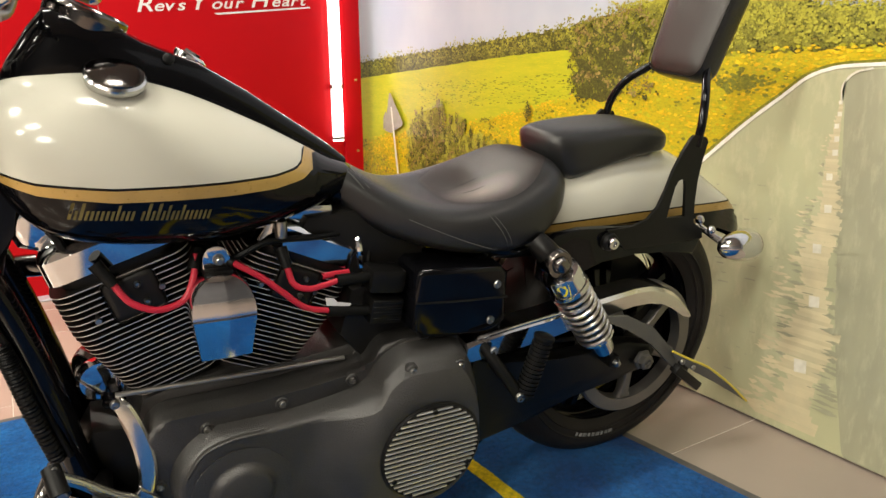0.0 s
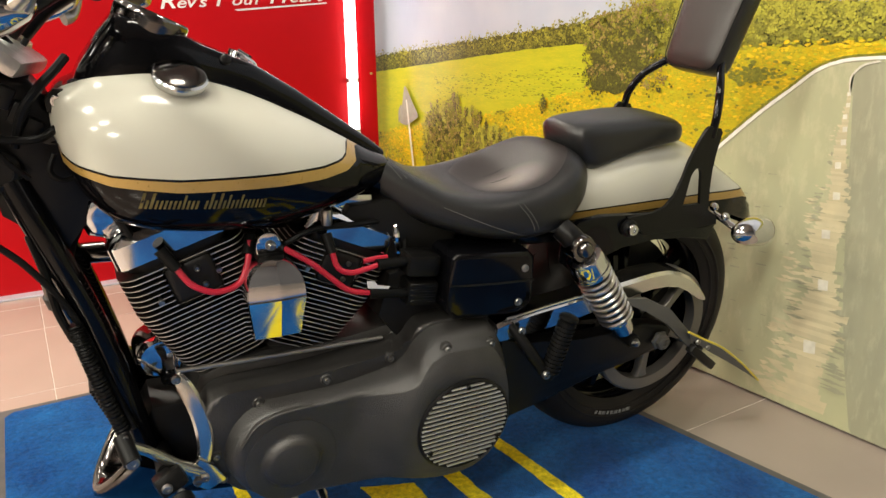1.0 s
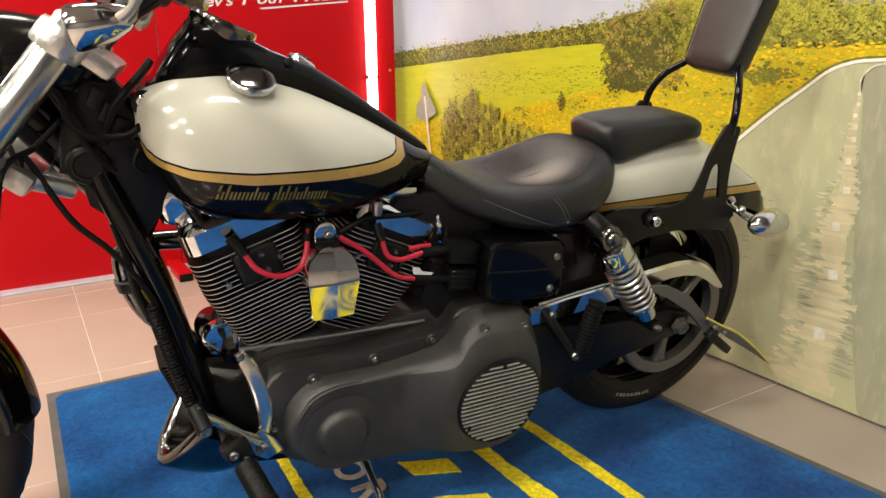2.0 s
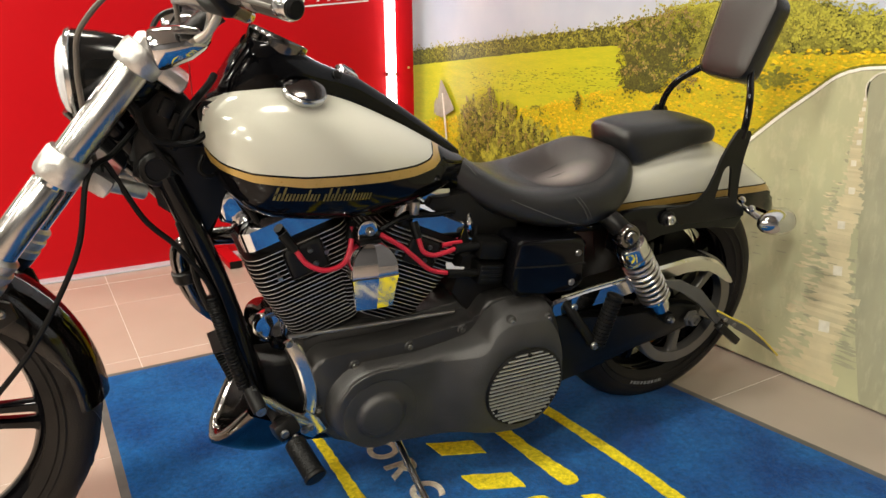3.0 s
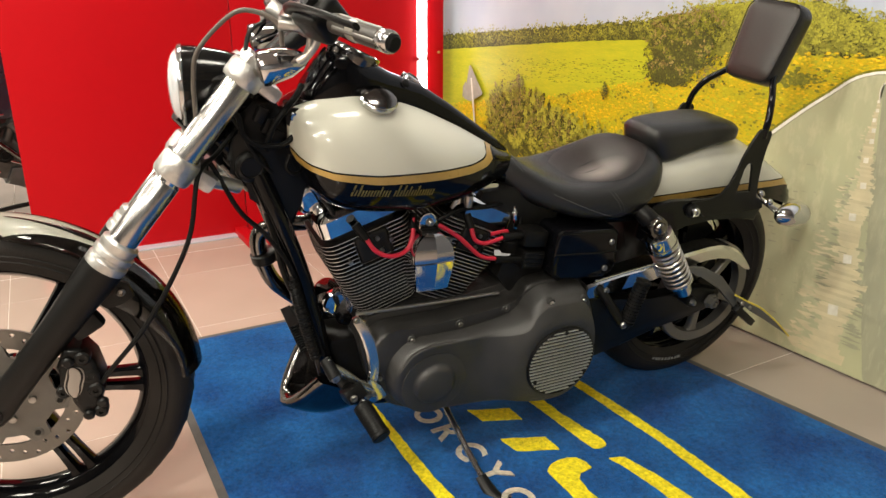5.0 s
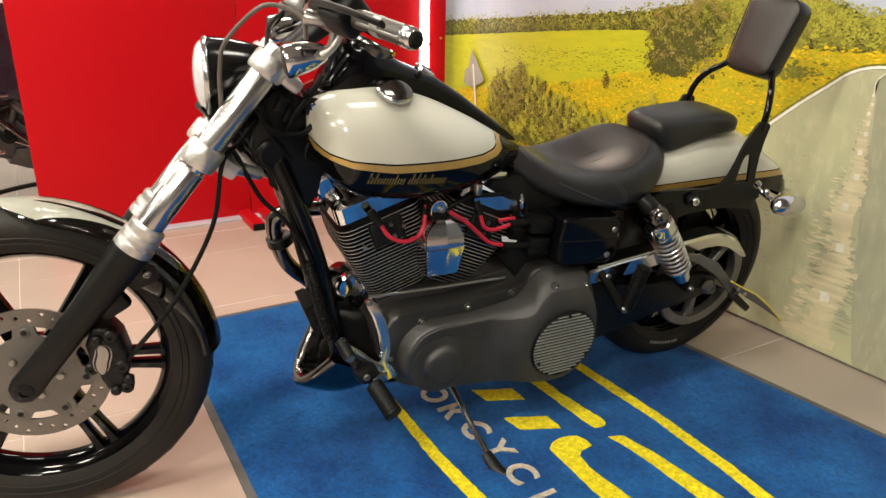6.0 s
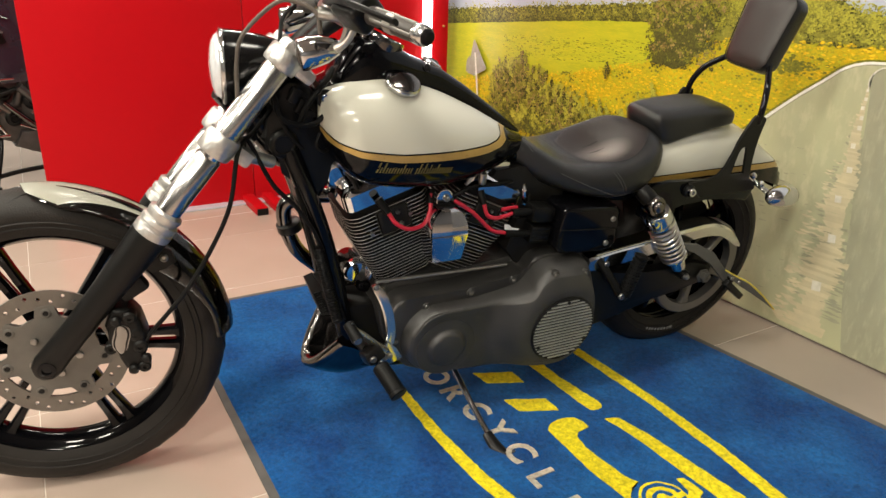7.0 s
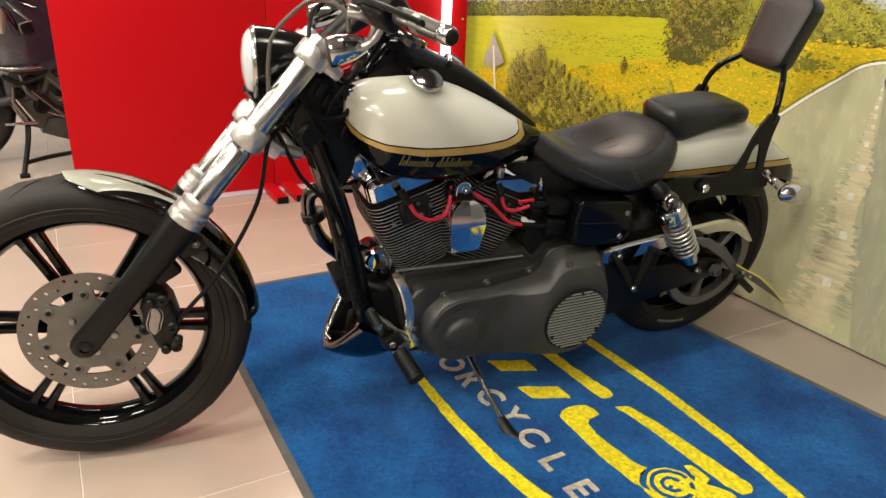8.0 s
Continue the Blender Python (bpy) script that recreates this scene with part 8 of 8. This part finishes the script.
# ---------------------------------------------------------------- a second motorcycle, parked past the red panels
B2 = pose(-0.580, 3.060, 0, 0, 0, 8) @ pose(0, 0, 0, 4, 0, 0)
bike2 = tagged(empty("parked_motorcycle", B2), "dark naked motorcycle parked behind the red panels", "motorcycle")
DARK_TANK = material("dark_metallic_paint", (0.035, 0.028, 0.048), 0.22, 0.4, (0.06, 0.06, 0.07), 10, 0.5, 0, 90, coat=0.8)
GREY_CAST = material("grey_cast_engine", (0.11, 0.103, 0.098), 0.36, 0.7, (0.05, 0.047, 0.045), 18, 0.7, 0.15, 160)
def wheel2(x, r, w, name):
    e = tagged(empty(name), "black motorcycle wheel")
    e.parent = bike2
    m = Matrix.Translation((x, 0, r))
    b = bmesh.new()
    lathe(b, tyre_profile(r, w, 0.225), 64, m @ TO_Y, caps=False)
    part("tyre", b, RUBBER, e, angle=60)
    b = bmesh.new()
    lathe(b, [(0.222, -0.05), (0.23, -0.052), (0.205, -0.03), (0.20, 0.03), (0.23, 0.052), (0.222, 0.05)], 48, m @ TO_Y, caps=False)
    part("rim", b, BLACK_GLOSS, e)
    for k in range(5):
        b = bmesh.new()
        a = radians(72 * k)
        d, n = Vector((math.cos(a), 0, math.sin(a))), Vector((-math.sin(a), 0, math.cos(a)))
        loft(b, [[m @ (d * u + n * hw * ca + Vector((0, 1, 0)) * 0.016 * cb) for ca, cb in ((-1, -1), (1, -1), (1, 1), (-1, 1))] for u, hw in ((0.0, 0.02), (0.12, 0.012), (0.21, 0.02))])
        part("spoke", b, BLACK_GLOSS, e)
    b = bmesh.new()
    lathe(b, [(0.08, -0.002), (0.13, -0.002), (0.13, 0.003), (0.08, 0.003), (0.08, -0.002)], 40, m @ Matrix.Translation((0, -0.07, 0)) @ TO_Y, caps=False)
    part("brake_disc", b, STEEL, e)
wheel2(-0.60, 0.30, 0.12, "front_wheel")
wheel2(0.70, 0.31, 0.17, "rear_wheel")
b = bmesh.new()
loft(b, [seat_ring(x, w, zt, zb, 0, 24) for x, w, zt, zb in ((-0.30, 0.05, 0.90, 0.82), (-0.26, 0.12, 0.96, 0.76), (-0.15, 0.155, 1.00, 0.72), (0.0, 0.15, 0.99, 0.70), (0.12, 0.11, 0.92, 0.70), (0.20, 0.08, 0.85, 0.72))])
part("fuel_tank", b, DARK_TANK, bike2, "dark metallic fuel tank", angle=70)
b = bmesh.new()
loft(b, [seat_ring(x, w, zt, zb, 0, 24) for x, w, zt, zb in ((0.16, 0.08, 0.84, 0.74), (0.30, 0.14, 0.82, 0.74), (0.45, 0.13, 0.86, 0.77), (0.52, 0.10, 0.94, 0.80), (0.70, 0.09, 0.97, 0.86), (0.82, 0.05, 0.98, 0.93))])
part("seat", b, LEATHER, bike2, angle=70)
b = bmesh.new()
slab(b, [(-0.28, 0.80), (-0.20, 0.60), (-0.10, 0.50), (0.0, 0.60), (-0.06, 0.78)], -0.15, -0.11, 0.01)
part("tank_shroud", b, BLACK_GLOSS, bike2)
b = bmesh.new()
slab(b, [(-0.22, 0.30), (-0.25, 0.50), (-0.12, 0.62), (0.10, 0.60), (0.22, 0.50), (0.24, 0.34), (0.12, 0.26), (-0.10, 0.24)], -0.13, 0.13, 0.02, 2)
eng2 = part("engine", b, GREY_CAST, bike2, "grey and black engine block")
for x, z, r in ((0.10, 0.40, 0.085), (-0.12, 0.40, 0.065), (-0.02, 0.55, 0.03)):
    b = bmesh.new()
    lathe(b, [(r, 0), (r, 0.02), (r * 0.85, 0.032), (0, 0.034)], 28, on_side(x, -0.125, z), caps=False)
    part("engine_cover", b, BLACK_SATIN, eng2)
for k in range(6):
    b = bmesh.new()
    box(b, (0.20, 0.25, 0.006), pose(-0.12, 0, 0.50 + 0.018 * k, 0, -14, 0), 0.002, 1)
    part("fin", b, GREY_CAST, eng2)
def pipe2(name, pts, r, mat, label=""):
    b = bmesh.new()
    tube(b, pts, r, 12, 6)
    return part(name, b, mat, bike2, label)
for s in (-1, 1):
    pipe2("frame_tube", [(-0.42, 0.03 * s, 0.84), (-0.30, 0.12 * s, 0.74), (-0.05, 0.15 * s, 0.64), (0.18, 0.14 * s, 0.56), (0.26, 0.12 * s, 0.40)], 0.022, GREY_CAST)
    pipe2("seat_rail", [(0.10, 0.12 * s, 0.66), (0.40, 0.12 * s, 0.74), (0.72, 0.07 * s, 0.90)], 0.015, BLACK_SATIN)
    pipe2("swingarm", [(0.24, 0.10 * s, 0.40), (0.45, 0.12 * s, 0.36), (0.70, 0.11 * s, 0.31)], [0.03, 0.026, 0.022], GREY_CAST)
    pipe2("fork_tube", [(-0.70, 0.10 * s, 0.30), (-0.56, 0.10 * s, 0.62), (-0.44, 0.10 * s, 0.92)], [0.028, 0.025, 0.022], STEEL)
    pipe2("handlebar", [(-0.40, 0.02 * s, 1.0), (-0.38, 0.15 * s, 1.03), (-0.32, 0.36 * s, 1.04)], 0.012, BLACK_SATIN)
pipe2("trim_strip", [(-0.24, -0.150, 0.752), (0.0, -0.156, 0.735), (0.14, -0.12, 0.735)], 0.008, CHROME, "bright trim strip")
pipe2("exhaust_pipe", [(-0.24, -0.06, 0.46), (-0.34, -0.06, 0.36), (-0.28, -0.05, 0.20), (0.0, -0.04, 0.17), (0.35, 0.10, 0.22)], 0.022, STEEL)
pipe2("side_stand", [(0.05, -0.14, 0.26), (0.04, -0.20, 0.14), (0.06, -0.26, 0.035)], [0.016, 0.014, 0.016], BLACK_SATIN)
pipe2("foot_peg", [(0.16, -0.14, 0.33), (0.17, -0.24, 0.325)], 0.012, ALUMINIUM)
pipe2("gear_lever", [(0.14, -0.16, 0.30), (0.02, -0.18, 0.27), (-0.02, -0.18, 0.28)], 0.007, BLACK_SATIN)
pipe2("coolant_hose", [(-0.28, -0.10, 0.52), (-0.22, -0.14, 0.44), (-0.10, -0.14, 0.34)], 0.014, RUBBER_SMOOTH)
# lower cases, guards, levers and rods round the engine
b = bmesh.new()
slab(b, [(-0.24, 0.14), (-0.28, 0.26), (-0.20, 0.36), (0.22, 0.36), (0.30, 0.24), (0.22, 0.13), (0.0, 0.11)], -0.10, 0.11, 0.02, 2)
part("sump", b, GREY_CAST, bike2)
for s in (-1, 1):
    pipe2("crash_bar", [(-0.30, 0.08 * s, 0.66), (-0.34, 0.20 * s, 0.50), (-0.28, 0.22 * s, 0.34), (-0.16, 0.12 * s, 0.20)], 0.012, BLACK_GLOSS)
    pipe2("header_pipe", [(-0.22, 0.05 * s, 0.50), (-0.36, 0.06 * s, 0.42), (-0.33, 0.06 * s, 0.22), (-0.10, 0.07 * s, 0.12)], 0.018, DARK_CHROME)
b = bmesh.new()
slab(b, [(-0.36, 0.40), (-0.40, 0.62), (-0.36, 0.64), (-0.32, 0.42)], -0.14, 0.14, 0.006)
rad = part("radiator", b, BLACK_SATIN, bike2)
for k in range(9):
    b = bmesh.new()
    box(b, (0.05, 0.29, 0.004), pose(-0.37 + 0.002 * k, 0, 0.425 + 0.024 * k, 0, -10, 0), 0.001, 1)
    part("fin", b, GREY_CAST, rad)
pipe2("brake_rod", [(0.26, -0.16, 0.30), (0.10, -0.17, 0.24), (-0.08, -0.165, 0.26)], 0.006, CHROME)
pipe2("shift_rod", [(0.20, -0.17, 0.36), (0.06, -0.175, 0.40), (-0.10, -0.16, 0.36)], 0.006, CHROME)
pipe2("oil_line", [(-0.20, -0.14, 0.60), (-0.14, -0.16, 0.50), (0.02, -0.165, 0.46), (0.12, -0.15, 0.54)], 0.007, CHROME)
pipe2("oil_line", [(-0.24, -0.14, 0.56), (-0.20, -0.16, 0.42), (-0.14, -0.155, 0.28)], 0.008, ALUMINIUM)
pipe2("wiring_loom", [(-0.30, -0.10, 0.78), (-0.24, -0.15, 0.66), (-0.10, -0.16, 0.62), (0.06, -0.15, 0.66)], 0.010, RUBBER_SMOOTH)
for x, z in ((-0.20, 0.30), (-0.05, 0.27), (0.18, 0.46), (-0.18, 0.56), (0.02, 0.33), (0.16, 0.33)):
    b = bmesh.new()
    lathe(b, [(0.014, 0), (0.014, 0.012), (0.008, 0.016)], 12, on_side(x, -0.135, z))
    part("bolt", b, ALUMINIUM, bike2)

# body panel over the engine, tail trim, spars and stands
b = bmesh.new()
rings = []
for x, w, zt, zb in ((0.00, 0.13, 0.93, 0.60), (0.08, 0.165, 0.97, 0.56), (0.18, 0.190, 0.99, 0.53), (0.30, 0.195, 0.98, 0.52), (0.42, 0.180, 0.95, 0.52), (0.54, 0.140, 0.92, 0.55), (0.62, 0.080, 0.90, 0.60)):
    rings.append([Vector((x, -w + 0.10 * abs(v - 0.45) ** 2.2, zb + (zt - zb) * v)) for v in [k / 12 for k in range(13)]] + [Vector((x, -w + 0.05, zb + (zt - zb) * v)) for v in (0.9, 0.1)])
loft(b, rings)
fair = part("body_panel", b, DARK_TANK, bike2, "dark metallic body panel", angle=50)
# bright and dark ribs imitate a fan of highlights on the panel
for k in range(6):
    a = radians(200 + 24 * k)
    b = bmesh.new()
    q0, q1 = (0.40 + 0.03 * math.cos(a), 0.905 + 0.03 * math.sin(a)), (0.40 + 0.17 * math.cos(a), 0.905 + 0.19 * math.sin(a))
    tube(b, [(q0[0], -0.158, q0[1]), ((q0[0] + q1[0]) / 2, -0.186, (q0[1] + q1[1]) / 2), (q1[0], -0.196, q1[1])], [0.006, 0.026, 0.010], 8, 4, flat=0.30)
    part("panel_crease", b, SATIN if k % 2 else DARK_CHROME, fair)
b = bmesh.new()
box(b, (0.055, 0.014, 0.060), pose(0.300, -0.200, 0.745, 0, 20, 0), 0.004)
vent_ = part("vent", b, BLACK_SATIN, fair)
b = bmesh.new()
tube(b, [(0.272, -0.208, 0.778), (0.330, -0.208, 0.760), (0.322, -0.208, 0.715)], 0.004, 8, 2)
part("vent_rim", b, ALUMINIUM, vent_)
pipe2("trim_strip", [(0.26, -0.202, 0.548), (0.40, -0.190, 0.542), (0.60, -0.10, 0.556)], 0.007, CHROME, "bright trim strip")
b = bmesh.new()
slab(b, [(0.06, 0.20), (0.04, 0.40), (0.10, 0.54), (0.34, 0.55), (0.44, 0.48), (0.43, 0.34), (0.36, 0.22), (0.20, 0.16)], -0.125, 0.10, 0.02, 2)
part("gearbox", b, GREY_CAST, bike2, "dark cast gearbox housing")
for x, z, r in ((0.18, 0.42, 0.050), (0.31, 0.46, 0.035), (0.28, 0.33, 0.042), (0.38, 0.40, 0.030)):
    b = bmesh.new()
    lathe(b, [(r, 0), (r, 0.020), (r * 0.8, 0.030), (r * 0.5, 0.032), (r * 0.4, 0.020)], 20, on_side(x, -0.122, z))
    part("cover", b, BLACK_SATIN, bike2)
for pts_, r_, m_ in (([(0.24, -0.17, 0.50), (0.12, -0.18, 0.36), (0.00, -0.17, 0.20)], 0.022, GREY_CAST), ([(0.32, -0.16, 0.42), (0.20, -0.175, 0.30), (0.06, -0.165, 0.17)], 0.016, DARK_CHROME),
                     ([(0.18, -0.16, 0.50), (0.06, -0.17, 0.36), (-0.06, -0.16, 0.24)], 0.014, GREY_CAST), ([(0.44, -0.15, 0.50), (0.36, -0.165, 0.46), (0.25, -0.165, 0.49)], 0.012, BLACK_SATIN),
                     ([(0.40, -0.15, 0.44), (0.41, -0.16, 0.34), (0.38, -0.16, 0.26)], 0.008, ALUMINIUM), ([(0.36, -0.15, 0.50), (0.345, -0.17, 0.42), (0.30, -0.17, 0.37)], 0.010, STEEL)):
    pipe2("frame_spar", pts_, r_, m_)
pipe2("peg_rod", [(0.47, -0.20, 0.262), (0.40, -0.205, 0.258), (0.32, -0.19, 0.256)], 0.009, CHROME)
pipe2("peg_stay", [(0.40, -0.19, 0.385), (0.365, -0.195, 0.32), (0.335, -0.19, 0.265)], 0.008, CHROME)
pipe2("peg_stay", [(0.42, -0.19, 0.380), (0.385, -0.195, 0.31), (0.365, -0.19, 0.265)], 0.007, ALUMINIUM)
pipe2("prop_stand", [(0.36, -0.15, 0.26), (0.385, -0.25, 0.18), (0.430, -0.35, 0.07), (0.448, -0.385, 0.028)], [0.015, 0.014, 0.013, 0.015], BLACK_SATIN, "black prop stand on the floor")
pipe2("stand_foot", [(0.466, -0.395, 0.034), (0.421, -0.395, 0.034)], 0.017, BLACK_SATIN)
pipe2("stand_bar", [(0.42, -0.33, 0.085), (0.30, -0.31, 0.098), (0.10, -0.28, 0.105)], 0.012, BLACK_SATIN)
b = bmesh.new()
slab(b, [(0.30, 0.18), (0.26, 0.26), (-0.06, 0.27), (-0.12, 0.19), (0.0, 0.12), (0.18, 0.13)], -0.15, 0.12, 0.02, 2)
part("belly_pan", b, GREY_CAST, bike2)
for o in bike2.children_recursive:          # built facing one way, parked facing the other
    if o.type == "MESH":
        o.data.transform(Matrix.Diagonal((-1, 1, 1, 1)))
        o.data.flip_normals()

# ---------------------------------------------------------------- floor tiles
TILE = 0.555
bm = bmesh.new()
h = TILE / 2 - 0.0013
slab(bm, [(-h, -h), (h, -h), (h, h), (-h, h)], -0.0035, 0.0, 0.0008, 1, plane="xy")
first = part("tile", bm, FLOOR_TILE, floor, smooth=False)
tile_mesh = first.data
bpy.data.objects.remove(first)
greyer_tile_mesh = tile_mesh.copy()          # the greyer row along the mural wall
greyer_tile_mesh.materials[0] = FLOOR_TILE_GREYER
for i in range(-14, 3):
    for j in range(-12, 9):
        cx, cy = -0.296 + TILE * (i + 0.5), 0.360 + TILE * (j + 0.5)
        if -7.9 < cx < 1.3 and -5.9 < cy < 4.9:
            t_ = new("tile", greyer_tile_mesh if cx > 0.9 else tile_mesh)
            t_.parent = floor
            t_.location = (cx, cy, 0)
# the cut row under the red panels has its own joint
bm = bmesh.new()
box(bm, (4.2, 0.0034, 0.0008), pose(-0.95, 1.7545, 0.0006), 0)
part("joint", bm, GROUT, floor, smooth=False)
